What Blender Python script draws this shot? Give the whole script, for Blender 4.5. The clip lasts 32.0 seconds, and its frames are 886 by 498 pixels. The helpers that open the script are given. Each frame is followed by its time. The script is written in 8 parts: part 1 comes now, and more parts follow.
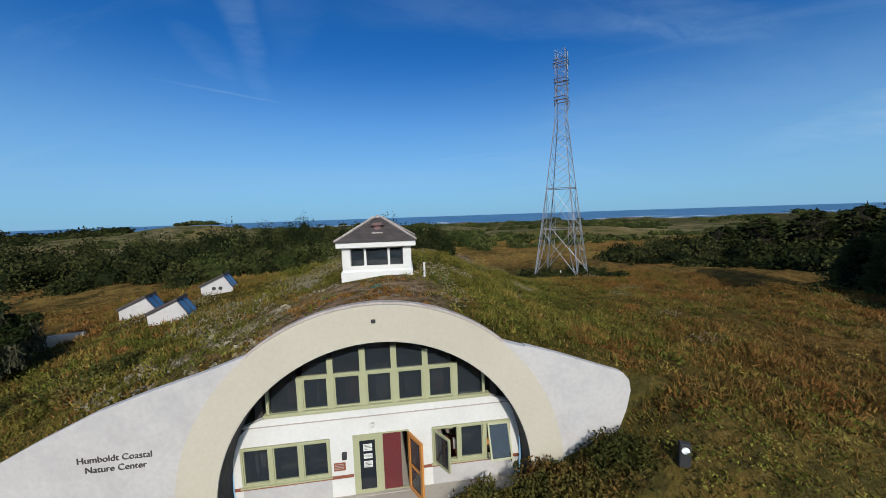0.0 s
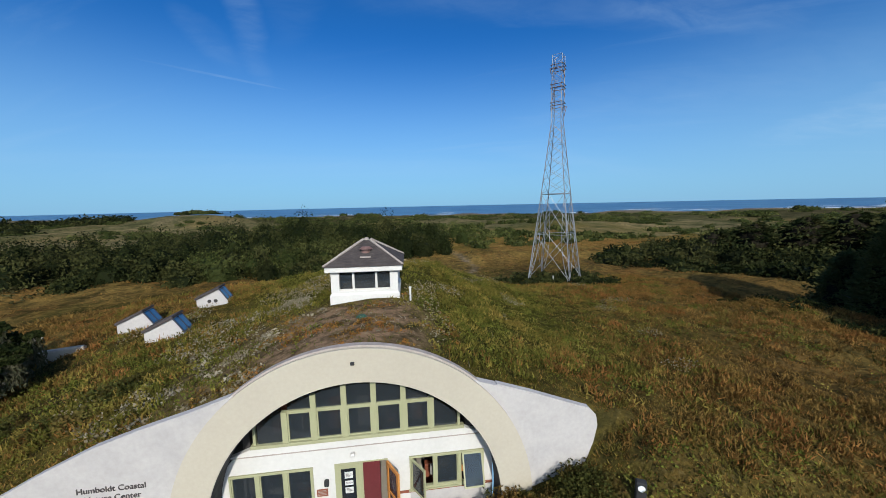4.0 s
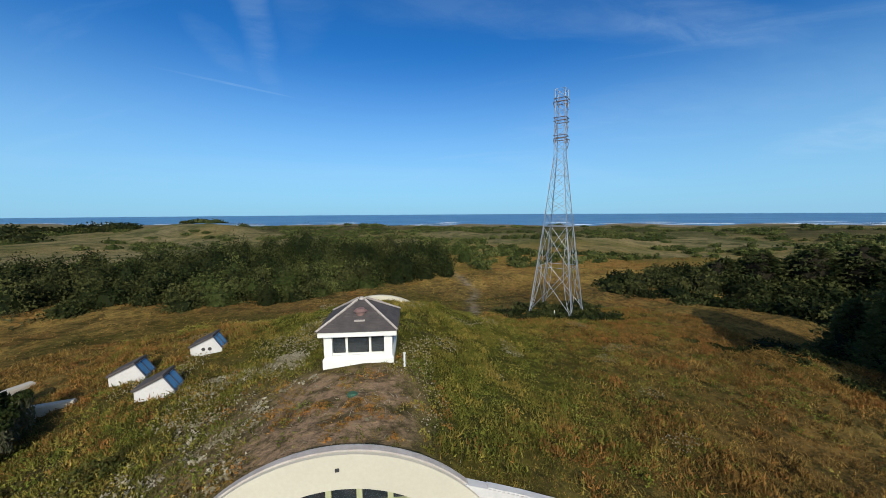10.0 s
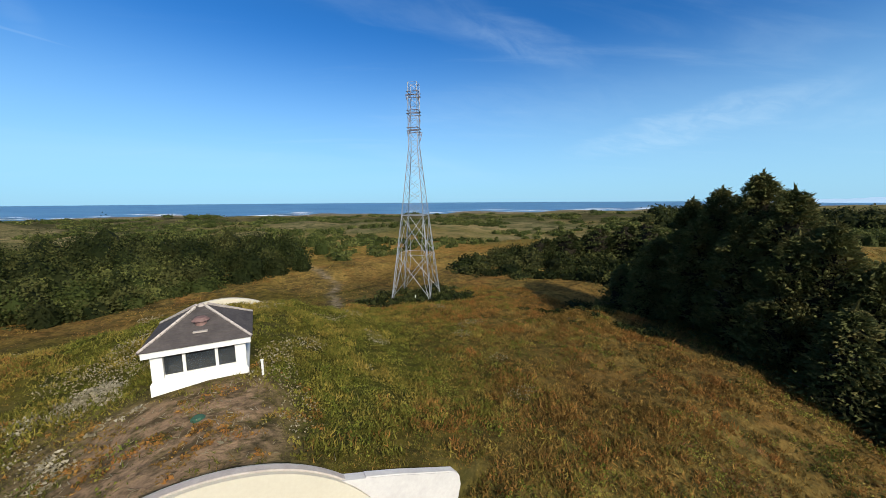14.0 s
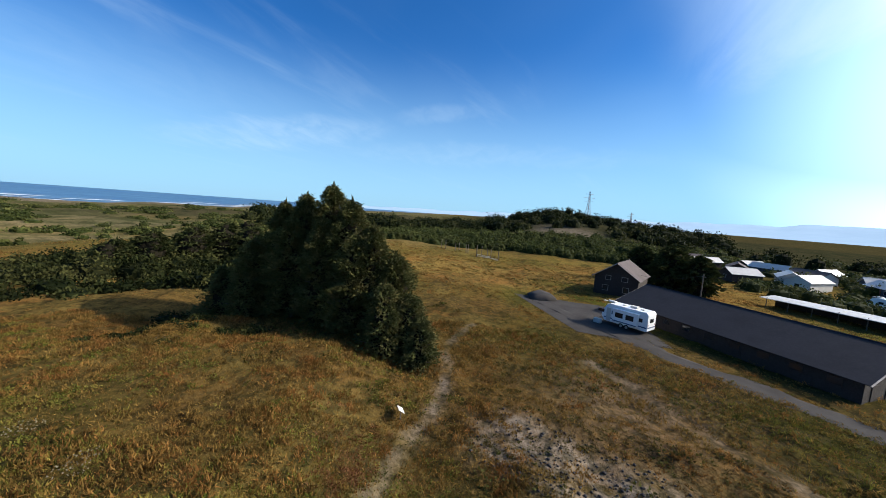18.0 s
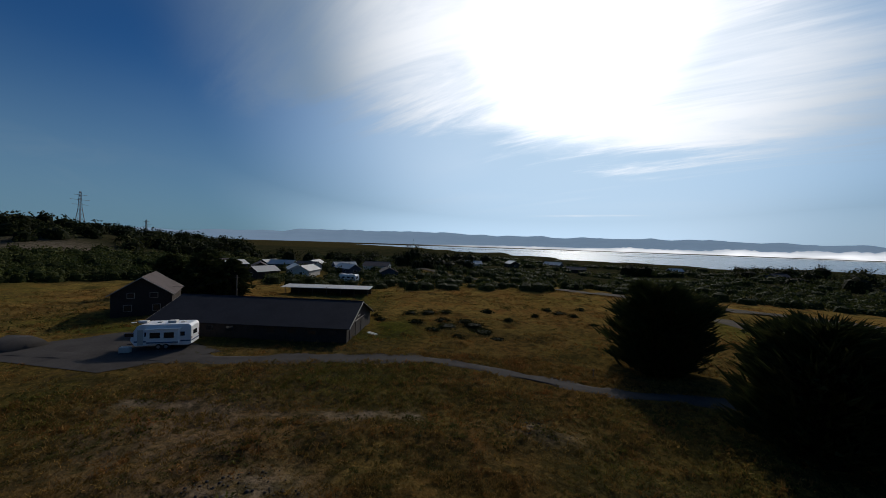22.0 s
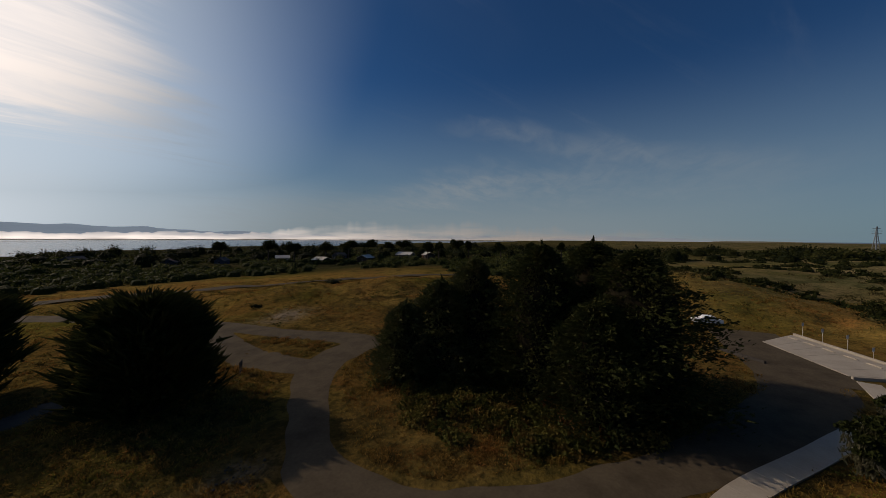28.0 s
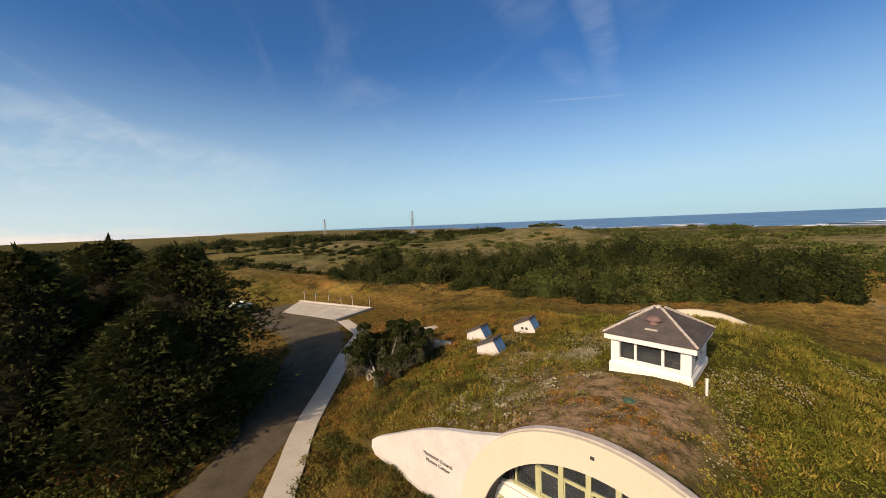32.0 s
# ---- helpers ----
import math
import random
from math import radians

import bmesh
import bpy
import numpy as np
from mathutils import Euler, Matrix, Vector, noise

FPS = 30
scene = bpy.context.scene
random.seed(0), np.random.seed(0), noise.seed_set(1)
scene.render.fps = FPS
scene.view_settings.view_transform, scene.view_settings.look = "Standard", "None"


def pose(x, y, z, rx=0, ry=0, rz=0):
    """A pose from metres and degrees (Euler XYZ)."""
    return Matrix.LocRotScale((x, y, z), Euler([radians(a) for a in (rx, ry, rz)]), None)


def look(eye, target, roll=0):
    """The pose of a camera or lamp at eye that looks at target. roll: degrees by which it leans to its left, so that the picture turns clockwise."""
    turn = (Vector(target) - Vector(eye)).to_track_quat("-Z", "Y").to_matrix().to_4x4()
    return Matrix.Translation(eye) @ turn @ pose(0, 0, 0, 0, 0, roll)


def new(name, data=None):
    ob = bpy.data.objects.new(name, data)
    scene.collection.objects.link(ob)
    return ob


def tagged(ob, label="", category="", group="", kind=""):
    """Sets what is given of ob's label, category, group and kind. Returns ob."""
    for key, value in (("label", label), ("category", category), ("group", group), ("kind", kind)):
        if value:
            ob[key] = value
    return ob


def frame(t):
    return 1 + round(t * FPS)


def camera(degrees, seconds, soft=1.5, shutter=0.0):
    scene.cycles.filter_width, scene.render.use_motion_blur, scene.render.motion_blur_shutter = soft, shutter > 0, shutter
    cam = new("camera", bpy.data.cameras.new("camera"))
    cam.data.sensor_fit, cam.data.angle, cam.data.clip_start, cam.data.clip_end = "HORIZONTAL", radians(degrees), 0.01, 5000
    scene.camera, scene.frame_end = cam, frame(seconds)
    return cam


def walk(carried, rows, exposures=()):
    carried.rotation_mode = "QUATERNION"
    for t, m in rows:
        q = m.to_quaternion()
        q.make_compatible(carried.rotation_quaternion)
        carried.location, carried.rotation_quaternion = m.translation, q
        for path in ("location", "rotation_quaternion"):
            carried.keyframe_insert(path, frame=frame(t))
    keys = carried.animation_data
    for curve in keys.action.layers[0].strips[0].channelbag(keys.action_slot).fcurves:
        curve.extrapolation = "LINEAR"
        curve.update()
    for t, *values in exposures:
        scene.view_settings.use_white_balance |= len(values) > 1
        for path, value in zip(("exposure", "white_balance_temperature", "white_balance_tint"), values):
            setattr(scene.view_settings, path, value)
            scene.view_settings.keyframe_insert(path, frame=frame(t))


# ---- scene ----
# ------------------------------------------------------------------ camera
cam = camera(103.0, 32.0, soft=0.65)
PATH = [
    (0, pose(0.14, -0.24, 9.74, 84.48, 1.91, -7.92)),
    (0.5, pose(0.16, -0.36, 9.99, 83.28, 0.99, -7.53)),
    (1, pose(0.17, -0.43, 10.26, 83.20, 2.11, -8.42)),
    (1.5, pose(0.22, -0.52, 10.51, 83.08, 2.62, -8.29)),
    (2, pose(0.34, -0.62, 10.76, 83.13, 1.78, -7.73)),
    (2.5, pose(0.47, -0.67, 10.99, 83.06, 1.45, -7.96)),
    (3, pose(0.63, -0.72, 11.24, 83.64, 0.99, -7.75)),
    (3.5, pose(0.80, -0.74, 11.47, 82.73, 1.20, -7.68)),
    (5.5, pose(1.29, -0.69, 12.36, 83.18, 1.01, -7.96)),
    (6, pose(1.37, -0.65, 12.60, 82.02, 0.31, -7.56)),
    (6.5, pose(1.44, -0.60, 12.83, 83.64, 0.11, -6.91)),
    (7, pose(1.51, -0.51, 13.06, 83.63, 0.56, -6.93)),
    (7.5, pose(1.53, -0.43, 13.33, 83.49, 0.31, -7.10)),
    (8, pose(1.51, -0.37, 13.60, 83.09, 1.24, -7.57)),
    (8.5, pose(1.50, -0.28, 13.89, 83.45, 0.97, -7.27)),
    (9, pose(1.52, -0.24, 14.19, 83.93, 0.89, -7.07)),
    (9.5, pose(1.50, -0.18, 14.48, 83.90, 0.46, -7.04)),
    (10, pose(1.48, -0.11, 14.67, 84.15, 0.35, -7.01)),
    (10.5, pose(1.42, -0.08, 14.75, 83.86, 0.57, -7.05)),
    (11, pose(1.39, -0.09, 14.76, 83.62, 1.43, -7.19)),
    (11.5, pose(1.33, -0.12, 14.75, 83.49, 1.06, -8.94)),
    (12, pose(1.32, -0.14, 14.75, 83.73, 1.07, -12.54)),
    (12.5, pose(1.27, -0.15, 14.75, 83.56, 1.21, -15.85)),
    (13, pose(1.23, -0.15, 14.74, 83.51, 0.59, -19.11)),
    (13.5, pose(1.15, -0.14, 14.74, 82.93, 0.82, -24.77)),
    (15.5, pose(1.50, -0.38, 15.03, 81.87, -1.93, -45.82)),
    (16, pose(1.51, -0.45, 15.05, 82.29, -1.74, -54.70)),
    (16.5, pose(1.53, -0.45, 15.05, 82.76, -3.78, -64.25)),
    (17, pose(1.64, -0.40, 15.04, 82.81, -3.48, -73.11)),
    (17.5, pose(1.72, -0.36, 15.03, 83.21, -3.72, -80.48)),
    (18, pose(1.80, -0.33, 15.00, 83.88, -4.18, -88.34)),
    (18.5, pose(1.84, -0.23, 14.97, 83.63, -4.28, -97.41)),
    (19, pose(1.86, -0.07, 14.90, 85.74, -4.86, -106.19)),
    (19.5, pose(1.91, 0.09, 14.83, 86.08, -4.43, -111.86)),
    (20, pose(1.99, 0.21, 14.77, 86.18, -4.74, -120.30)),
    (20.5, pose(2.04, 0.29, 14.73, 87.05, -4.48, -129.28)),
    (21, pose(2.08, 0.36, 14.67, 87.52, -3.68, -138.83)),
    (21.5, pose(2.12, 0.45, 14.61, 89.18, -3.34, -145.95)),
    (22, pose(2.22, 0.57, 14.54, 89.03, -1.78, -156.52)),
    (22.5, pose(2.41, 0.74, 14.48, 89.68, -0.79, -165.22)),
    (23, pose(2.63, 0.99, 14.42, 89.16, -0.36, -173.71)),
    (23.5, pose(2.79, 1.21, 14.37, 88.68, -0.10, -180.52)),
    (24, pose(2.83, 1.35, 14.34, 88.71, -0.13, -189.10)),
    (24.5, pose(2.93, 1.39, 14.35, 88.01, -0.22, -196.38)),
    (26.5, pose(3.96, 1.60, 14.65, 86.35, -0.17, -220.75)),
    (27, pose(4.13, 1.54, 14.68, 86.99, 0.03, -228.39)),
    (27.5, pose(4.21, 1.39, 14.71, 87.82, -0.01, -237.67)),
    (28, pose(4.23, 1.18, 14.73, 88.10, -0.40, -246.93)),
    (28.5, pose(4.14, 0.95, 14.73, 88.29, -0.74, -255.24)),
    (29, pose(3.91, 0.76, 14.73, 87.92, 0.45, -264.28)),
    (29.5, pose(3.67, 0.59, 14.73, 88.33, 0.06, -273.67)),
    (30, pose(3.60, 0.43, 14.73, 88.14, 0.89, -283.54)),
    (30.5, pose(3.71, 0.13, 14.72, 87.08, 1.68, -290.57)),
    (31, pose(3.77, -0.18, 14.70, 86.51, 2.09, -298.74)),
    (31.5, pose(3.82, -0.53, 14.70, 86.22, 2.70, -307.29)),
    (32, pose(3.79, -0.84, 14.69, 85.82, 2.37, -316.44)),
]
EXPOSURES = [(0.0, -0.27, 5950, 8), (3.5, -0.16, 5950, 8), (8.0, 0.04, 6150, 5), (11.0, 0.07, 6250, 5), (13.5, 0.24, 6500, 6), (17.0, 0.42, 6600, 10), (19.0, 0.22, 6150, 10), (20.0, -0.1, 6050, 10), (21.0, -0.85, 6250, 10),
             (22.0, -1.42, 6400, 10), (23.0, -2.1, 6400, 10), (25.0, -2.22, 6600, 10), (27.0, -1.72, 7300, 14), (28.0, -1.45, 7900, 18), (29.0, -0.8, 8600, 20), (30.0, -0.04, 9100, 20), (31.0, 0.12, 9000, 20), (32.0, 0.25, 8700, 18)]
walk(cam, PATH, EXPOSURES)

# ------------------------------------------------------------------ sky and sun
SUN_AZ, SUN_EL = 176.5, 30.0
world = bpy.data.worlds.new("sky")
scene.world = world
world.use_nodes = True
wn, wl = world.node_tree.nodes, world.node_tree.links
wn.clear()
w_out = wn.new("ShaderNodeOutputWorld")
w_bg = wn.new("ShaderNodeBackground")
w_sky = wn.new("ShaderNodeTexSky")
w_sky.sky_type = "NISHITA"
w_sky.sun_disc = False
w_sky.sun_elevation = radians(SUN_EL)
w_sky.sun_rotation = radians(SUN_AZ)
w_sky.altitude = 10
w_sky.air_density, w_sky.dust_density, w_sky.ozone_density = 1.0, 0.6, 2.5
w_bg.inputs["Strength"].default_value = 0.105


def wmath(op, a, b=None, clamp=False):
    n = wn.new("ShaderNodeMath")
    n.operation, n.use_clamp = op, clamp
    for i, v in enumerate((a, b)):
        if v is None:
            continue
        if isinstance(v, (int, float)):
            n.inputs[i].default_value = v
        else:
            wl.new(v, n.inputs[i])
    return n.outputs[0]


def wmap(value, a, b, c, d):
    n = wn.new("ShaderNodeMapRange")
    n.interpolation_type = "SMOOTHSTEP"
    wl.new(value, n.inputs[0])
    for i, v in enumerate((a, b, c, d)):
        n.inputs[i + 1].default_value = v
    return n.outputs[0]


w_tc = wn.new("ShaderNodeTexCoord")
w_sep = wn.new("ShaderNodeSeparateXYZ")
wl.new(w_tc.outputs["Generated"], w_sep.inputs[0])
# thin high cloud: a sheet seen in perspective
w_up = wmath("ADD", wmath("MAXIMUM", w_sep.outputs[2], 0.0), 0.10)
w_cx, w_cy = wmath("DIVIDE", w_sep.outputs[0], w_up), wmath("DIVIDE", w_sep.outputs[1], w_up)
w_plane = wn.new("ShaderNodeCombineXYZ")
wl.new(w_cx, w_plane.inputs[0]), wl.new(w_cy, w_plane.inputs[1])


def cirrus(sx, sy, turn, detail, rough, distort, seed):
    m = wn.new("ShaderNodeMapping")
    wl.new(w_plane.outputs[0], m.inputs[0])
    m.vector_type = "TEXTURE"
    m.inputs["Rotation"].default_value = (0, 0, radians(turn))
    m.inputs["Scale"].default_value = (1 / sx, 1 / sy, 1)
    m.inputs["Location"].default_value = (seed, seed * 0.7, 0)
    n = wn.new("ShaderNodeTexNoise")
    wl.new(m.outputs[0], n.inputs["Vector"])
    n.inputs["Scale"].default_value = 1.0
    n.inputs["Detail"].default_value = detail
    n.inputs["Roughness"].default_value = rough
    n.inputs["Distortion"].default_value = distort
    return n.outputs[0]


def heading(az, el):
    a, e = radians(az), radians(el)
    return Vector((math.sin(a) * math.cos(e), math.cos(a) * math.cos(e), math.sin(e)))


def wdot(v):
    n = wn.new("ShaderNodeVectorMath")
    n.operation = "DOT_PRODUCT"
    wl.new(w_tc.outputs["Generated"], n.inputs[0])
    n.inputs[1].default_value = v
    return n.outputs["Value"]


w_fray = cirrus(0.55, 2.2, -22, 6, 0.62, 0.7, 3.1)
w_comb = cirrus(2.4, 5.0, 8, 5, 0.6, 0.5, 9.4)
w_veil = wmap(cirrus(0.18, 0.32, 10, 4, 0.5, 0.6, 7.7), 0.44, 0.76, 0.0, 0.16)
w_thread = wmap(cirrus(0.30, 1.5, -30, 7, 0.60, 1.0, 5.1), 0.54, 0.80, 0.0, 0.13)
w_band = cirrus(0.42, 1.5, -16, 9, 0.64, 0.9, 1.3)


def cirrus_streak(a, b, width, strength, fray=1.0):
    """One wisp of high cloud between two headings (azimuth, elevation), soft at its ends and combed out across."""
    p, q = heading(*a), heading(*b)
    c = (p + q).normalized()
    t = (q - p).normalized()
    half = (q - p).length / 2
    u = wmath("DIVIDE", wdot(t), half * 1.5)
    off = wmath("MULTIPLY", wmath("SUBTRACT", w_fray, 0.5), radians(width) * 2.6 * fray)
    v = wmath("DIVIDE", wmath("ADD", wdot(c.cross(t)), off), radians(width) * 1.5)
    r2 = wmath("ADD", wmath("MULTIPLY", u, u), wmath("MULTIPLY", v, v))
    body = wmap(r2, 0.0, 1.0, strength, 0.0)
    side = wmap(wdot(c), 0.2, 0.4, 0.0, 1.0)
    return wmath("MULTIPLY", wmath("MULTIPLY", body, side), wmap(w_comb, 0.30, 0.68, 0.25, 1.0))


w_wisps = None
for w_a, w_b, w_w, w_s in (((336, 38), (341.8, 19.6), 1.2, 0.36), ((333, 23), (339, 19), 0.9, 0.18), ((350, 40), (346, 24), 2.2, 0.16), ((325, 34), (333, 27), 2.0, 0.18),
                           ((0, 29), (47, 20), 1.7, 0.22), ((52, 7.4), (76, 11.3), 1.2, 0.62), ((34, 24.5), (50, 19.8), 1.1, 0.30), ((81, 13.8), (92, 15.6), 0.8, 0.34), ((74, 8.2), (114, 9.0), 0.9, 0.28),
                           ((20, 12), (60, 14), 2.4, 0.14), ((244, 8.8), (258, 10.2), 1.7, 0.55), ((248, 17.2), (263, 16), 1.0, 0.34), ((260, 14.2), (277, 11.8), 1.4, 0.45), ((240, 6.0), (290, 8.2), 1.6, 0.42),
                           ((299, 31), (302, 24), 0.8, 0.10), ((304, 21), (311, 19.6), 0.8, 0.10), ((236, 5.4), (270, 9.4), 1.1, 0.5), ((253, 17.4), (264, 15.2), 0.8, 0.3), ((266, 12.8), (288, 10.0), 1.1, 0.3),
                           ((212, 3.2), (232, 3.9), 1.3, 0.35)):
    w_one = cirrus_streak(w_a, w_b, w_w * 1.5, w_s * 0.42)
    w_wisps = w_one if w_wisps is None else wmath("ADD", w_wisps, w_one)
# two aircraft trails
w_trails = wmath("ADD", cirrus_streak((330.5, 17.35), (343.2, 16.5), 0.13, 0.15, 0.0), cirrus_streak((172, 4.7), (185, 4.75), 0.13, 0.6, 0.0))
# the ragged sheet that thickens round the sun: open below and to the west
SUN_DIR = heading(SUN_AZ, SUN_EL)
w_sun = wdot(SUN_DIR)
w_rag = wmath("MULTIPLY", wmath("SUBTRACT", w_band, 0.5), 0.34)


def edge_of(a, b, soft=0.10):
    """Inside of the great circle through two headings."""
    n = heading(*a).cross(heading(*b)).normalized()
    n = n if n.dot(SUN_DIR) > 0 else -n
    return wmap(wmath("ADD", wdot(n), w_rag), -0.02, soft, 0.0, 1.0)


w_sheet = wmath("MULTIPLY", wmath("MULTIPLY", edge_of((146, 17.2), (194, 8.2)), edge_of((218, 11), (202, 33), 0.14)), wmath("MULTIPLY", edge_of((180, 9.6), (216, 10.4)), wmap(w_sun, 0.56, 0.94, 0.0, 1.0)))
w_sheet = wmath("MULTIPLY", w_sheet, wmap(w_band, 0.30, 0.66, 0.30, 1.0))
w_near = wmap(w_sun, 0.78, 0.985, 0.0, 1.0)
w_glow = wmap(w_sun, 0.70, 1.0, 0.0, 1.0)
w_core = wmap(w_sun, 0.950, 1.0, 0.0, 1.0)
w_fade = wmap(w_sep.outputs[2], 0.02, 0.12, 0.0, 1.0)
w_cloud = wmath("ADD", wmath("MULTIPLY", wmath("ADD", w_veil, w_thread), w_fade), wmath("ADD", wmath("ADD", w_wisps, w_trails), w_sheet), True)
w_west = wdot((math.sin(radians(240)), math.cos(radians(240)), 0.12))
w_veil2 = wmath("MULTIPLY", wmap(w_west, 0.45, 0.98, 0.0, 0.62), wmap(w_sep.outputs[2], 0.0, 0.17, 1.0, 0.0))
w_cloud = wmath("ADD", w_cloud, w_veil2, True)
w_haze = wmap(w_sep.outputs[2], 0.0, 0.42, 0.76, 0.0)
w_mix1 = wn.new("ShaderNodeMix")
w_mix1.data_type = "RGBA"
wl.new(w_haze, w_mix1.inputs[0])
w_tint = wn.new("ShaderNodeMix")
w_tint.data_type, w_tint.blend_type = "RGBA", "MULTIPLY"
w_tint.inputs[0].default_value = 1.0
wl.new(w_sky.outputs[0], w_tint.inputs[6])
w_tint.inputs[7].default_value = (0.185, 0.645, 1.15, 1)
wl.new(w_tint.outputs[2], w_mix1.inputs[6])
w_mix1.inputs[7].default_value = (3.6, 6.1, 8.2, 1)
w_add = wn.new("ShaderNodeMix")
w_add.data_type = "RGBA"
w_mix2 = wn.new("ShaderNodeMix")
w_mix2.data_type = "RGBA"
wl.new(wmath("MULTIPLY", w_cloud, 0.85), w_mix2.inputs[0])
wl.new(w_add.outputs[2], w_mix2.inputs[6])
w_lum = wn.new("ShaderNodeMix")
w_lum.data_type = "RGBA"
wl.new(w_near, w_lum.inputs[0])
w_lum.inputs[6].default_value = (5.6, 7.2, 8.6, 1)
w_lum.inputs[7].default_value = (30, 30, 30.5, 1)
wl.new(w_lum.outputs[2], w_mix2.inputs[7])
wl.new(wmath("MULTIPLY", wmath("MULTIPLY", w_glow, w_glow), 0.6), w_add.inputs[0])
w_broad = wn.new("ShaderNodeMix")
w_broad.data_type = "RGBA"
w_around = wmath("MULTIPLY", wmap(w_sun, 0.60, 1.0, 0.0, 0.85), wmap(w_sep.outputs[2], 0.0, 0.75, 1.0, 0.15))
w_below = wmath("MULTIPLY", wmap(w_sun, 0.54, 0.92, 0.0, 0.95), wmap(w_sep.outputs[2], 0.0, 0.20, 1.0, 0.0))
wl.new(wmath("MAXIMUM", w_around, w_below), w_broad.inputs[0])
wl.new(w_mix1.outputs[2], w_broad.inputs[6])
w_broad.inputs[7].default_value = (15.5, 20.8, 26.5, 1)
wl.new(w_broad.outputs[2], w_add.inputs[6])
w_add.inputs[7].default_value = (14, 17.5, 21, 1)
w_mix3 = wn.new("ShaderNodeMix")
w_mix3.data_type = "RGBA"
wl.new(wmath("POWER", w_core, 2.0), w_mix3.inputs[0])
wl.new(w_mix2.outputs[2], w_mix3.inputs[6])
w_mix3.inputs[7].default_value = (50, 49.5, 49, 1)
wl.new(w_mix3.outputs[2], w_bg.inputs[0])
wl.new(w_bg.outputs[0], w_out.inputs[0])

sun = new("sun", bpy.data.lights.new("sun", "SUN"))
sun.data.energy, sun.data.angle, sun.data.color = 5.0, radians(0.5), (1.0, 0.92, 0.79)
sun.matrix_world = look(SUN_DIR * 200, (0, 0, 0))


# ------------------------------------------------------------------ small tools
def lerp_table(x, xs, ys):
    return np.interp(x, xs, ys)


def sm(x, a, b):
    t = np.clip((np.asarray(x, float) - a) / (b - a), 0, 1)
    return t * t * (3 - 2 * t)


def vnoise(x, y, seed=0):
    """Smooth value noise on arrays, -1 to 1."""
    x, y = np.asarray(x, float), np.asarray(y, float)
    xi, yi = np.floor(x).astype(np.int64), np.floor(y).astype(np.int64)
    fx, fy = x - xi, y - yi
    fx, fy = fx * fx * (3 - 2 * fx), fy * fy * (3 - 2 * fy)

    def h(a, b):
        n = (a * 374761393 + b * 668265263 + seed * 1442695041) & 0x7FFFFFFF
        n = ((n ^ (n >> 13)) * 1274126177) & 0x7FFFFFFF
        return ((n ^ (n >> 16)) & 0xFFFF) / 32767.5 - 1

    return (h(xi, yi) * (1 - fx) + h(xi + 1, yi) * fx) * (1 - fy) + (h(xi, yi + 1) * (1 - fx) + h(xi + 1, yi + 1) * fx) * fy


def fbm(x, y, seed=0, n=4):
    return sum(vnoise(np.asarray(x) * 2 ** i, np.asarray(y) * 2 ** i, seed + i * 17) * 0.5 ** i for i in range(n))


def polyline_distance(x, y, pts):
    d = np.full(np.shape(x), 1e9)
    for (ax, ay), (bx, by) in zip(pts, pts[1:]):
        ux, uy = bx - ax, by - ay
        k = np.clip(((x - ax) * ux + (y - ay) * uy) / (ux * ux + uy * uy), 0, 1)
        d = np.minimum(d, np.hypot(x - ax - k * ux, y - ay - k * uy))
    return d


def np_mesh(name, verts, faces, mat, smooth=False, attrs=None):
    """A mesh from arrays; faces all of one length."""
    me = bpy.data.meshes.new(name)
    verts, faces = np.asarray(verts, np.float32), np.asarray(faces, np.int32)
    k = faces.shape[1]
    me.vertices.add(len(verts)), me.loops.add(faces.size), me.polygons.add(len(faces))
    me.vertices.foreach_set("co", verts.ravel())
    me.loops.foreach_set("vertex_index", faces.ravel())
    me.polygons.foreach_set("loop_start", np.arange(0, faces.size, k, dtype=np.int32))
    me.polygons.foreach_set("loop_total", np.full(len(faces), k, np.int32))
    if smooth:
        me.polygons.foreach_set("use_smooth", np.ones(len(faces), bool))
    me.update(calc_edges=True)
    for key, val in (attrs or {}).items():
        a = me.attributes.new(key, "FLOAT", "POINT")
        a.data.foreach_set("value", np.asarray(val, np.float32))
    me.materials.append(mat)
    return me


def part(name, bm, mat, parent=None, label="", smooth=False):
    """Links a bmesh as one mesh object under a thing or a part."""
    me = bpy.data.meshes.new(name)
    bm.to_mesh(me)
    bm.free()
    if smooth:
        me.polygons.foreach_set("use_smooth", np.ones(len(me.polygons), bool))
    me.materials.append(mat)
    ob = new(name, me)
    ob.parent = parent
    if label:
        tagged(ob, label)
    return ob


def thing(name, label, category, m=None, group="", kind=""):
    ob = new(name)
    ob.empty_display_size = 0.2
    if m is not None:
        ob.matrix_basis = m
    return tagged(ob, label, category, group, kind)


def add_box(bm, lo, hi, bevel=0.0, m=None):
    ret = bmesh.ops.create_cube(bm, size=1)
    vs = ret["verts"]
    for v in vs:
        v.co = Vector([lo[i] + (v.co[i] + 0.5) * (hi[i] - lo[i]) for i in range(3)])
    if bevel:
        es = list({e for v in vs for e in v.link_edges})
        r2 = bmesh.ops.bevel(bm, geom=es, offset=bevel, segments=1, affect="EDGES")
        vs = list({v for f in r2["faces"] for v in f.verts} | {v for v in vs if v.is_valid})
    if m is not None:
        bmesh.ops.transform(bm, matrix=m, verts=[v for v in vs if v.is_valid])
    return bm


def box(lo, hi, bevel=0.0, m=None):
    return add_box(bmesh.new(), lo, hi, bevel, m)


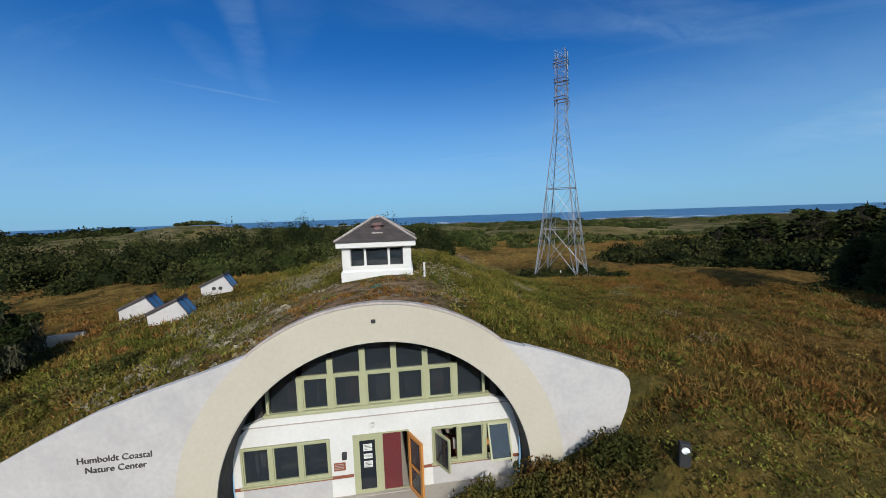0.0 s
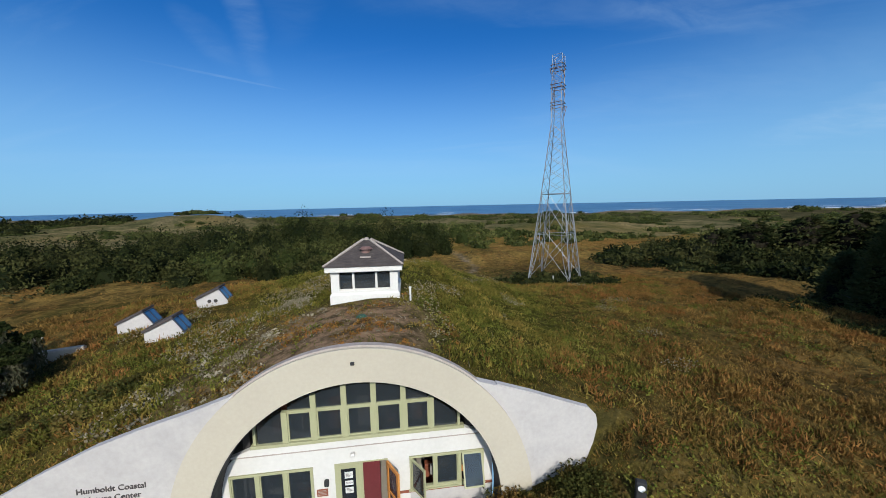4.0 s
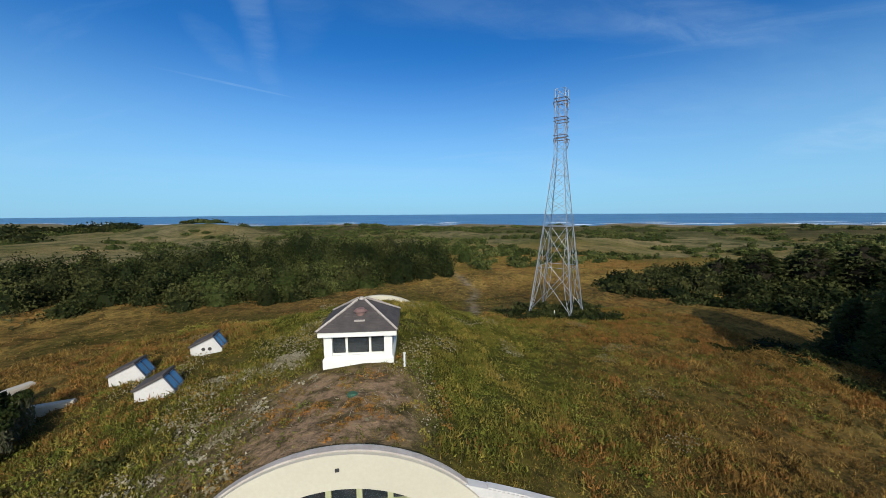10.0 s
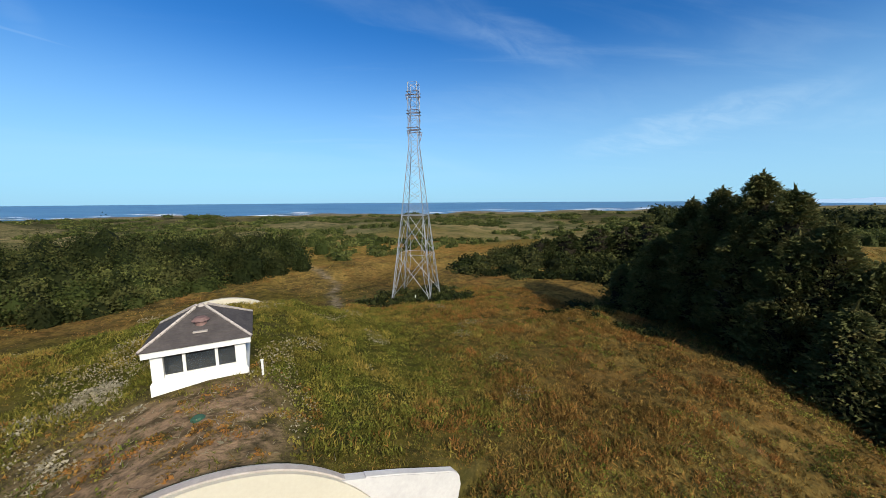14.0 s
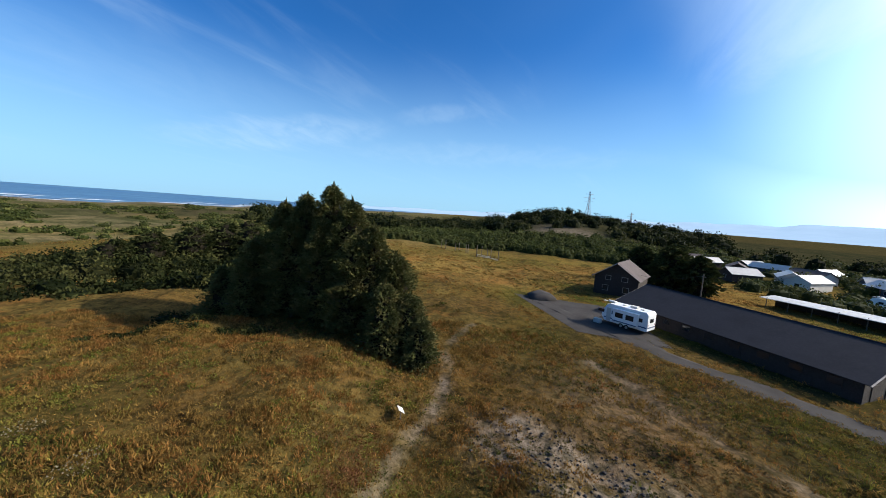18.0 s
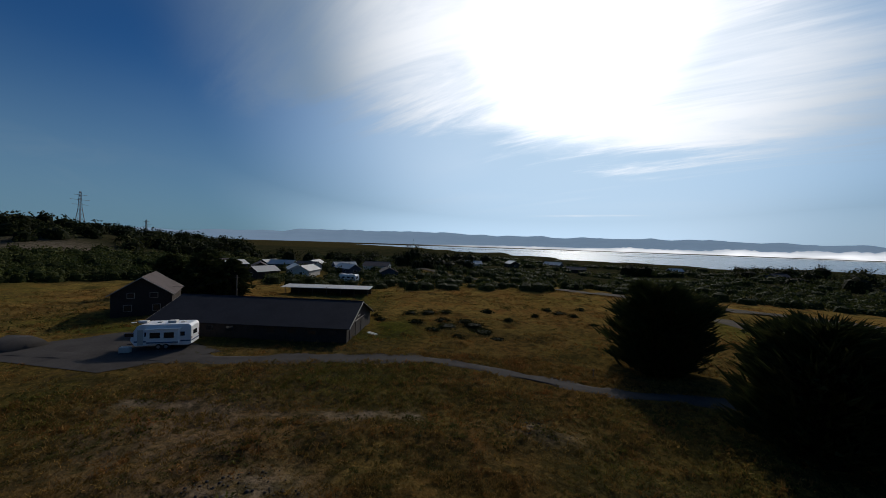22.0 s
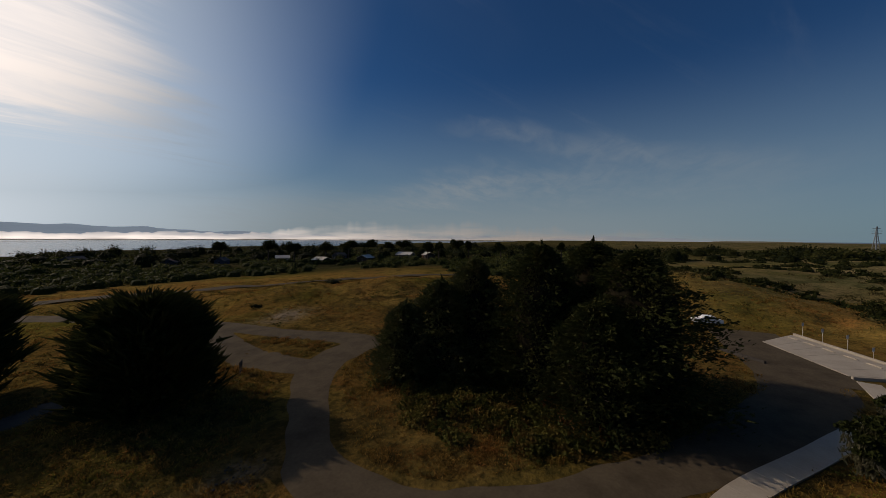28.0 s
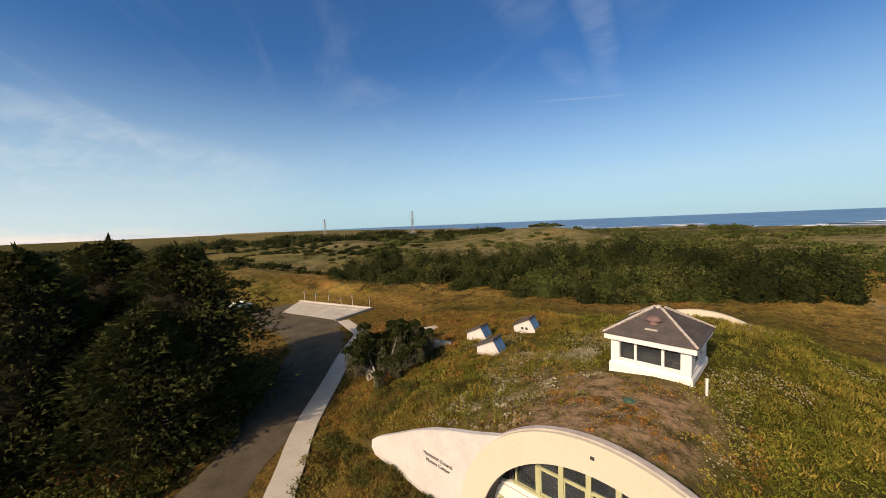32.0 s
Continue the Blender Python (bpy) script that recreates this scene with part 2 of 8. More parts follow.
def add_bar(bm, a, b, r, sides=4, r2=None):
    """A straight bar from a to b."""
    a, b = Vector(a), Vector(b)
    d = b - a
    q = d.to_track_quat("Z", "Y").to_matrix().to_4x4()
    bmesh.ops.create_cone(bm, cap_ends=True, segments=sides, radius1=r, radius2=r if r2 is None else r2, depth=d.length,
                          matrix=Matrix.Translation((a + b) / 2) @ q)
    return bm


def bar(a, b, r, sides=6, r2=None):
    return add_bar(bmesh.new(), a, b, r, sides, r2)


def prism(outline, y0, y1, bm=None):
    """An outline in x and z, drawn out from y0 to y1."""
    bm = bm or bmesh.new()
    f = [bm.verts.new((x, y0, z)) for x, z in outline]
    b = [bm.verts.new((x, y1, z)) for x, z in outline]
    n = len(f)
    bm.faces.new(f), bm.faces.new(b[::-1])
    for i in range(n):
        bm.faces.new((f[i], b[i], b[(i + 1) % n], f[(i + 1) % n]))
    bmesh.ops.recalc_face_normals(bm, faces=bm.faces)
    return bm


def slab(outline, z0, z1):
    """An outline in x and y, drawn up from z0 to z1."""
    bm = bmesh.new()
    f = [bm.verts.new((x, y, z0)) for x, y in outline]
    b = [bm.verts.new((x, y, z1)) for x, y in outline]
    n = len(f)
    bm.faces.new(f), bm.faces.new(b[::-1])
    for i in range(n):
        bm.faces.new((f[i], b[i], b[(i + 1) % n], f[(i + 1) % n]))
    bmesh.ops.recalc_face_normals(bm, faces=bm.faces)
    return bm


# ------------------------------------------------------------------ materials
def material(name, colour, rough=0.8, metal=0.0, spec=0.5):
    m = bpy.data.materials.new(name)
    m.use_nodes = True
    b = m.node_tree.nodes["Principled BSDF"]
    b.inputs["Base Color"].default_value = (*colour, 1)
    b.inputs["Roughness"].default_value = rough
    b.inputs["Metallic"].default_value = metal
    b.inputs["Specular IOR Level"].default_value = spec
    return m


class Nodes:
    """Short hand for the nodes of one material."""

    def __init__(self, m):
        self.t, self.n, self.l = m.node_tree, m.node_tree.nodes, m.node_tree.links
        self.bsdf = self.n["Principled BSDF"]
        self.coord = self.n.new("ShaderNodeTexCoord")
        self.world_at = self.n.new("ShaderNodeNewGeometry").outputs["Position"]

    def noise(self, scale, detail=4, rough=0.55, where=None, distort=0.0):
        n = self.n.new("ShaderNodeTexNoise")
        n.inputs["Scale"].default_value, n.inputs["Detail"].default_value = scale, detail
        n.inputs["Roughness"].default_value, n.inputs["Distortion"].default_value = rough, distort
        self.l.new(where or self.world_at, n.inputs["Vector"])
        return n.outputs[0]

    def ramp(self, v, a, b, c=0.0, d=1.0):
        n = self.n.new("ShaderNodeMapRange")
        self.l.new(v, n.inputs[0])
        for i, q in enumerate((a, b, c, d)):
            n.inputs[i + 1].default_value = q
        return n.outputs[0]

    def mix(self, f, a, b, blend="MIX"):
        n = self.n.new("ShaderNodeMix")
        n.data_type, n.blend_type = "RGBA", blend
        for i, q in ((0, f), (6, a), (7, b)):
            if isinstance(q, (int, float)):
                n.inputs[i].default_value = q
            elif isinstance(q, tuple):
                n.inputs[i].default_value = (*q, 1)
            else:
                self.l.new(q, n.inputs[i])
        return n.outputs[2]

    def math(self, op, a, b):
        n = self.n.new("ShaderNodeMath")
        n.operation = op
        for i, q in enumerate((a, b)):
            if isinstance(q, (int, float)):
                n.inputs[i].default_value = q
            else:
                self.l.new(q, n.inputs[i])
        return n.outputs[0]

    def attr(self, name):
        n = self.n.new("ShaderNodeAttribute")
        n.attribute_name = name
        return n.outputs["Fac"]

    def random(self):
        return self.n.new("ShaderNodeObjectInfo").outputs["Random"]

    def island(self):
        return [o for o in self.n if o.type == "NEW_GEOMETRY"][0].outputs["Random Per Island"]

    def colour(self, v):
        self.l.new(v, self.bsdf.inputs["Base Color"])

    def rough(self, v):
        self.l.new(v, self.bsdf.inputs["Roughness"])

    def bump(self, v, strength=0.3, distance=0.05):
        n = self.n.new("ShaderNodeBump")
        n.inputs["Strength"].default_value, n.inputs["Distance"].default_value = strength, distance
        self.l.new(v, n.inputs["Height"])
        self.l.new(n.outputs[0], self.bsdf.inputs["Normal"])


def weathered(name, base, stain, rough=0.8, big=0.6, fine=9.0, amount=0.5, bump=0.15, metal=0.0, spec=0.4):
    """A surface with broad stains and fine grain."""
    m = material(name, base, rough, metal, spec)
    n = Nodes(m)
    s = n.ramp(n.noise(big, 5, 0.6), 0.42, 0.72, 0.0, amount)
    g = n.ramp(n.noise(fine, 3, 0.6), 0.3, 0.75, 0.0, 0.35 * amount)
    c = n.mix(s, base, stain)
    n.colour(n.mix(g, c, tuple(q * 0.75 for q in stain)))
    n.rough(n.ramp(n.noise(fine * 0.5, 3), 0.3, 0.7, rough - 0.1, min(1, rough + 0.1)))
    n.bump(n.noise(fine * 2, 4), bump, 0.02)
    return m


def foliage(name, a, b, c, back=0.25, spread=0.6, clump=0.0):
    """Leaf clumps: three tones by island, thin leaves that let some light through."""
    m = material(name, a, 0.75, 0, 0.05)
    n = Nodes(m)
    r = n.island()
    col = n.mix(n.ramp(r, 0.0, 1.0), a, b)
    col = n.mix(n.ramp(n.noise(spread, 3), 0.48, 0.72), col, c)
    if clump:
        col = n.mix(n.ramp(n.noise(clump, 5, 0.7), 0.50, 0.60, 0.0, 0.8), col, tuple(0.22 * q for q in a))
        col = n.mix(n.ramp(n.noise(clump * 2.9, 4, 0.65), 0.53, 0.62, 0.0, 0.62), col, tuple(0.25 * q for q in a))
        col = n.mix(n.ramp(n.noise(clump * 2.1, 4, 0.6), 0.40, 0.33, 0.0, 0.7), col, tuple(1.55 * q for q in a))
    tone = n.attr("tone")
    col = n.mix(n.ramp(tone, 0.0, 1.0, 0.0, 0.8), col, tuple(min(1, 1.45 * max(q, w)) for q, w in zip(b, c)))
    # the darkest tone also paints the inner shade of shrub cores
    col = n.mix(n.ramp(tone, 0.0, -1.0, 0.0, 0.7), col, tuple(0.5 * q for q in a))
    n.colour(col)
    tr = n.n.new("ShaderNodeBsdfTranslucent")
    n.l.new(col, tr.inputs[0])
    ms = n.n.new("ShaderNodeMixShader")
    ms.inputs[0].default_value = back
    n.l.new(n.bsdf.outputs[0], ms.inputs[1]), n.l.new(tr.outputs[0], ms.inputs[2])
    n.l.new(ms.outputs[0], n.n["Material Output"].inputs[0])
    return m


def ground_material():
    m = material("dune_grass_ground", (0.12, 0.09, 0.03), 1.0, 0, 0.0)
    n = Nodes(m)
    big = n.noise(0.05, 5, 0.6)
    mid = n.noise(0.35, 5, 0.65)
    fine = n.noise(3.2, 4, 0.7)
    dry = n.mix(n.ramp(mid, 0.35, 0.68), (0.150, 0.097, 0.028), (0.085, 0.060, 0.017))
    dry = n.mix(n.ramp(n.noise(0.16, 6, 0.7), 0.50, 0.62), dry, (0.036, 0.026, 0.009))
    dry = n.mix(n.ramp(n.noise(0.11, 5, 0.7), 0.52, 0.66), dry, (0.140, 0.068, 0.020))
    dry = n.mix(n.ramp(big, 0.45, 0.65), dry, (0.108, 0.060, 0.018))
    green = n.mix(n.ramp(mid, 0.4, 0.65), (0.058, 0.055, 0.009), (0.034, 0.040, 0.007))
    c = n.mix(n.attr("green"), dry, green)
    # distant ground lightened to meet the grass, part of it painted haze
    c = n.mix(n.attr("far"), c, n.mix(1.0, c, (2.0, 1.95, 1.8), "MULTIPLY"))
    c = n.mix(n.attr("tan"), c, n.mix(n.ramp(n.noise(0.02, 6, 0.7), 0.34, 0.60), (0.290, 0.215, 0.115), (0.080, 0.085, 0.034)))
    c = n.mix(n.math("MULTIPLY", n.attr("tan"), n.ramp(n.noise(0.12, 6, 0.75), 0.46, 0.62)), c, (0.046, 0.052, 0.020))
    c = n.mix(n.attr("wood"), c, n.mix(n.ramp(n.noise(0.05, 6, 0.7), 0.42, 0.60), (0.020, 0.024, 0.011), (0.050, 0.044, 0.021)))
    c = n.mix(n.math("MULTIPLY", n.attr("heath"), n.ramp(n.noise(0.8, 5, 0.7), 0.42, 0.60)), c, (0.038, 0.029, 0.019))
    c = n.mix(n.math("MULTIPLY", n.attr("sand"), n.ramp(n.noise(0.5, 5, 0.7), 0.34, 0.52)), c, (0.225, 0.176, 0.130))
    c = n.mix(n.math("MULTIPLY", n.attr("dirt"), n.ramp(n.noise(0.9, 5, 0.7), 0.30, 0.48)), c, (0.215, 0.138, 0.082))
    c = n.mix(n.ramp(fine, 0.46, 0.74, 0.0, 0.75), c, (0.028, 0.024, 0.010))
    c = n.mix(n.ramp(n.noise(7.0, 3, 0.6), 0.58, 0.78, 0.0, 0.5), c, (0.26, 0.19, 0.085))
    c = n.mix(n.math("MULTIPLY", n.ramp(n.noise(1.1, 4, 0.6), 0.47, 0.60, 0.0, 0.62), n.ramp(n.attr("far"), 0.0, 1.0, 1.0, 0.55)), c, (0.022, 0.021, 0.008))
    n.colour(c)
    n.bump(n.math("ADD", fine, n.math("MULTIPLY", n.noise(0.9, 4, 0.65), 2.0)), 0.6, 0.2)
    return m


GROUND = ground_material()
GRAVEL = weathered("grey_gravel", (0.068, 0.061, 0.056), (0.040, 0.036, 0.033), 0.95, 0.35, 6.0, 0.8, 0.4, spec=0.05)
DRIVE = weathered("worn_asphalt", (0.088, 0.070, 0.048), (0.042, 0.033, 0.022), 0.9, 0.35, 5.0, 0.8, 0.3, spec=0.05)
CONCRETE = weathered("pale_concrete", (0.370, 0.328, 0.269), (0.252, 0.218, 0.176), 0.85, 0.4, 7.0, 0.6, 0.2)
WATER = material("sea_water", (0.012, 0.035, 0.075), 0.45, 0, 0.25)
_n = Nodes(WATER)
_n.bump(_n.noise(0.05, 6, 0.65), 0.9, 2.0)
# sea blues lightened all over, with haze put into the colour
_n.colour(_n.mix(_n.ramp(_n.noise(0.006, 5, 0.6), 0.40, 0.65), (0.045, 0.120, 0.220), (0.085, 0.180, 0.280)))
BAY = material("bay_water", (0.075, 0.105, 0.135), 0.22, 0, 0.6)
_n = Nodes(BAY)
_n.bump(_n.noise(0.08, 6, 0.65), 0.8, 1.5)
_n.colour(_n.mix(_n.ramp(_n.noise(0.008, 4, 0.6), 0.45, 0.62), (0.05, 0.07, 0.09), (0.12, 0.11, 0.09)))
SURF = material("surf_foam", (0.8, 0.82, 0.84), 0.9)
# distance haze painted in: a blue base colour and a blue glow
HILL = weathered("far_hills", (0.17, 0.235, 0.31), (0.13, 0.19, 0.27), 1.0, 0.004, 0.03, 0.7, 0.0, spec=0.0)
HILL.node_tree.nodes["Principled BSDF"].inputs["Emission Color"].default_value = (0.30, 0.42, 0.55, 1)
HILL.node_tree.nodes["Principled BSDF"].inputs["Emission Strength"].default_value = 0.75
PLASTER = weathered("grey_white_plaster", (0.425, 0.396, 0.374), (0.300, 0.282, 0.270), 0.9, 0.5, 6.0, 0.7, 0.2)
CREAM = weathered("cream_painted_arch", (0.415, 0.370, 0.290), (0.360, 0.317, 0.247), 0.85, 0.4, 8.0, 0.5, 0.1)
WHITE = weathered("white_paint", (0.560, 0.537, 0.500), (0.455, 0.432, 0.394), 0.7, 0.6, 8.0, 0.5, 0.05)
SAGE = weathered("sage_green_paint", (0.31, 0.305, 0.175), (0.26, 0.255, 0.14), 0.55, 1.0, 9.0, 0.4, 0.05)
MAROON = weathered("dark_red_paint", (0.11, 0.02, 0.022), (0.07, 0.015, 0.015), 0.5, 1.0, 9.0, 0.4, 0.05)
ORANGE = weathered("orange_stained_wood", (0.48, 0.20, 0.045), (0.34, 0.13, 0.03), 0.5, 2.0, 14.0, 0.6, 0.1)
SOFFIT = weathered("black_soffit", (0.03, 0.032, 0.036), (0.02, 0.02, 0.022), 0.7, 1.0, 9.0, 0.4, 0.05)
BROWN = weathered("red_brown_trim", (0.20, 0.06, 0.03), (0.13, 0.04, 0.02), 0.6, 1.0, 9.0, 0.5, 0.05)
CLAY = weathered("faded_red_brown_metal", (0.155, 0.088, 0.075), (0.105, 0.062, 0.055), 0.7, 1.5, 9.0, 0.6, 0.05)
SHINGLE = weathered("grey_brown_shingle", (0.072, 0.060, 0.056), (0.036, 0.031, 0.030), 0.9, 1.2, 9.0, 0.8, 0.4, spec=0.15)
LEAD = weathered("pale_ridge_capping", (0.36, 0.31, 0.27), (0.22, 0.18, 0.16), 0.7, 2.0, 12.0, 0.7, 0.1)
GALV = weathered("galvanised_steel", (0.25, 0.26, 0.285), (0.18, 0.17, 0.165), 0.5, 0.5, 6.0, 0.6, 0.05, metal=0.35)
RUST = weathered("rusty_steel", (0.14, 0.10, 0.09), (0.09, 0.06, 0.05), 0.8, 0.8, 6.0, 0.6, 0.1)
# near black for print, and for shade painted into rooms and openings
DARK = weathered("room_shade_and_print_black", (0.035, 0.03, 0.028), (0.02, 0.018, 0.016), 0.9, 1.0, 5.0, 0.5, 0.0)
BARNROOF = weathered("charcoal_shingle_roof", (0.032, 0.033, 0.040), (0.022, 0.022, 0.027), 0.9, 0.4, 6.0, 0.7, 0.25, spec=0.1)
BARNWOOD = weathered("weathered_dark_boards", (0.036, 0.025, 0.020), (0.019, 0.014, 0.012), 0.9, 1.0, 8.0, 0.7, 0.2)
BARNTRIM = weathered("greyed_trim_board", (0.36, 0.32, 0.28), (0.2, 0.17, 0.15), 0.8, 1.0, 8.0, 0.7, 0.1)
METALROOF = weathered("pale_metal_roof", (0.52, 0.49, 0.45), (0.36, 0.33, 0.30), 0.45, 0.4, 5.0, 0.6, 0.05)
HOUSEROOF = weathered("grey_shingle_roof", (0.125, 0.102, 0.096), (0.08, 0.066, 0.062), 0.9, 0.4, 6.0, 0.7, 0.2, spec=0.1)
BLUEPAINT = weathered("blue_grey_siding", (0.042, 0.050, 0.072), (0.028, 0.034, 0.048), 0.8, 0.8, 8.0, 0.5, 0.1)
PALEWALL = weathered("pale_siding", (0.55, 0.52, 0.47), (0.40, 0.37, 0.33), 0.8, 0.6, 7.0, 0.6, 0.1)
RVWHITE = weathered("white_fibreglass", (0.78, 0.78, 0.77), (0.66, 0.65, 0.63), 0.35, 0.8, 8.0, 0.4, 0.02)
RVBLUE = material("blue_stripe", (0.06, 0.09, 0.18), 0.4)
RUBBER = material("black_rubber", (0.02, 0.02, 0.02), 0.85)
CHROME = material("bright_metal", (0.6, 0.6, 0.62), 0.3, 0.9)
BLUEGLASS = material("blue_tinted_skylight", (0.05, 0.13, 0.24), 0.15, 0, 0.7)
GLASS = material("window_glass", (0.02, 0.025, 0.03), 0.05, 0, 0.6)
GLASS.node_tree.nodes["Principled BSDF"].inputs["Alpha"].default_value = 0.8
DARKGLASS = material("dark_window", (0.015, 0.018, 0.022), 0.08, 0, 0.6)
BARK = weathered("grey_brown_bark", (0.13, 0.10, 0.08), (0.07, 0.055, 0.045), 0.95, 2.0, 12.0, 0.8, 0.5)
LICHENBARK = weathered("lichen_grey_bark", (0.26, 0.24, 0.20), (0.13, 0.11, 0.09), 0.95, 2.0, 12.0, 0.8, 0.4)
POSTWOOD = weathered("weathered_post", (0.16, 0.13, 0.10), (0.09, 0.07, 0.055), 0.9, 2.0, 12.0, 0.7, 0.2)
PINE = foliage("spruce_needles", (0.050, 0.058, 0.018), (0.105, 0.104, 0.036), (0.140, 0.116, 0.042), 0.2, 0.9)
# near-black core colour standing in for the shade inside tree crowns
CROWN_SHADE = weathered("crown_core_shade", (0.020, 0.017, 0.011), (0.011, 0.010, 0.007), 1.0, 2.0, 9.0, 0.7, 0.3, spec=0.0)
GREYPINE = foliage("lichen_grey_needles", (0.045, 0.055, 0.017), (0.095, 0.098, 0.040), (0.120, 0.100, 0.046), 0.2)
CYPRESS = foliage("cypress_foliage", (0.024, 0.033, 0.011), (0.052, 0.058, 0.018), (0.062, 0.056, 0.019), 0.2)
SCRUB = foliage("coastal_scrub_leaves", (0.032, 0.044, 0.011), (0.074, 0.084, 0.021), (0.100, 0.096, 0.029), 0.2, 0.08)
DARKSCRUB = foliage("dark_shrub_leaves", (0.010, 0.015, 0.004), (0.030, 0.036, 0.010), (0.054, 0.052, 0.016), 0.15, 0.1)
LICHEN = foliage("lichen_grey_foliage", (0.047, 0.049, 0.022), (0.128, 0.115, 0.072), (0.043, 0.043, 0.017), 0.15)
GRASS = foliage("dry_grass_blades", (0.290, 0.172, 0.045), (0.125, 0.084, 0.021), (0.240, 0.098, 0.028), 0.34, 0.25, 1.1)
GREENGRASS = foliage("green_grass_blades", (0.175, 0.155, 0.028), (0.070, 0.082, 0.013), (0.260, 0.178, 0.042), 0.30, 0.3, 1.3)
FLOWER = foliage("dry_flower_heads", (0.250, 0.205, 0.130), (0.150, 0.122, 0.070), (0.290, 0.260, 0.200), 0.2)
ICEPLANT = foliage("brambles_leaves", (0.050, 0.058, 0.014), (0.100, 0.094, 0.024), (0.135, 0.062, 0.020), 0.3, 0.9)
DUNEHEATH = foliage("brown_dune_heath", (0.050, 0.042, 0.016), (0.095, 0.074, 0.028), (0.062, 0.064, 0.022), 0.2, 0.12)
RUSTFERN = foliage("rusty_fern_fronds", (0.180, 0.075, 0.030), (0.110, 0.045, 0.020), (0.220, 0.110, 0.050), 0.25, 0.6)
HERB = foliage("green_herb_leaves", (0.075, 0.092, 0.013), (0.140, 0.142, 0.022), (0.190, 0.140, 0.032), 0.1, 0.6)


# ------------------------------------------------------------------ the plan: ground heights and covers
GRAVEL_ROAD = [(66, -17), (57, -20), (47.6, -24.2), (39.5, -28.9), (31.4, -34.0), (25.5, -37.0), (20.0, -39.0), (12.6, -39.3), (5.9, -38.4), (-1.5, -38.9), (-7.5, -40.6), (-13, -42), (-19, -50)]
DRIVEWAY = [(-22, -92), (-31, -73), (-34, -58), (-34.6, -49), (-34.9, -42), (-36.4, -36), (-37.4, -31), (-36.0, -27.6), (-31.5, -27.9), (-26.8, -27.3), (-23.2, -25.0), (-20.4, -22.6), (-13.4, -16.2),
            (-11.2, -11.4), (-12.0, -6.0), (-14.7, -1.6), (-18.6, 2.9), (-25.0, 9.4), (-32, 15.2), (-39.5, 20.4), (-48, 22.2), (-58, 22.2), (-65, 22.6)]
LOOP_LOW = [(-33.6, -55), (-28.6, -47), (-25.9, -40), (-25.2, -34.5), (-26.2, -28.2)]
FAR_ROAD = [(80, -150), (40, -134), (7, -121), (-27, -110), (-60, -93.5), (-100, -70), (-140, -40), (-200, 10)]
FOOTPATH = [(17.0, 3.2), (19.2, 2.6), (22.6, 1.95), (25.8, 0.45), (29.0, -0.5), (34.4, -0.95), (38.0, -0.6), (42, -1.5), (47, -4)]
TRACK_A = [(16, -26), (21.6, -22.6), (25.5, -20.8), (28.7, -19.3), (33.6, -18.4), (39, -16.5)]
WALKWAY = [(-45.6, 27.4), (-41.5, 26.4), (-37.2, 25.4), (-35.0, 22.8), (-31.6, 19.2), (-27.0, 15.2), (-21.2, 9.6), (-17.6, 7.2), (-15.4, 5.4), (-13.2, 4.6), (-9.5, 5.2), (-5.0, 7.0), (-1.5, 8.4)]
GREEN_STRIP = [(72, -27), (62, -31), (49, -32), (38, -41), (30, -47), (34, -52)]
TRAIL = [(9.5, 40), (12.2, 49), (12.5, 55), (16, 66), (13, 82)]
BERM_X = [-30, -24, -19, -13.5, -8.7, -4.36, -2.2, -0.6, 1.0, 3.63, 7.9, 10, 14, 20, 30, 40, 52]
BERM_Z = [0, 0.05, 0.5, 1.75, 4.05, 5.45, 6.45, 6.78, 6.55, 5.35, 3.75, 3.3, 2.9, 2.5, 2.1, 1.2, 0]
FRONT_X = [-25, -13.5, -8, -5.5, 3.6, 4.6, 7.6, 8.4]
FRONT_Z = [0, 0.7, 0.35, 0, 0, 0.6, 1.6, 2.0]
SEA_LEVEL = -8.0
SHORE_AZ = [100, 132, 140, 147, 153, 160, 177, 194, 198, 211, 215, 222, 232, 240, 250, 262, 272]
SHORE_R = [4900, 4900, 2000, 1400, 1050, 720, 430, 445, 503, 610, 640, 680, 700, 800, 1100, 1900, 4900]
HILL_AZ = [60, 80, 95, 110, 120, 130, 142, 155, 170, 192, 205, 216, 226, 240, 262, 280, 288]
HILL_EL = [-1, 0.15, 0.35, 0.6, 0.75, 1.1, 1.65, 1.6, 1.45, 1.35, 1.0, 0.6, 0.2, 0.12, 0.2, 0.1, -0.6]


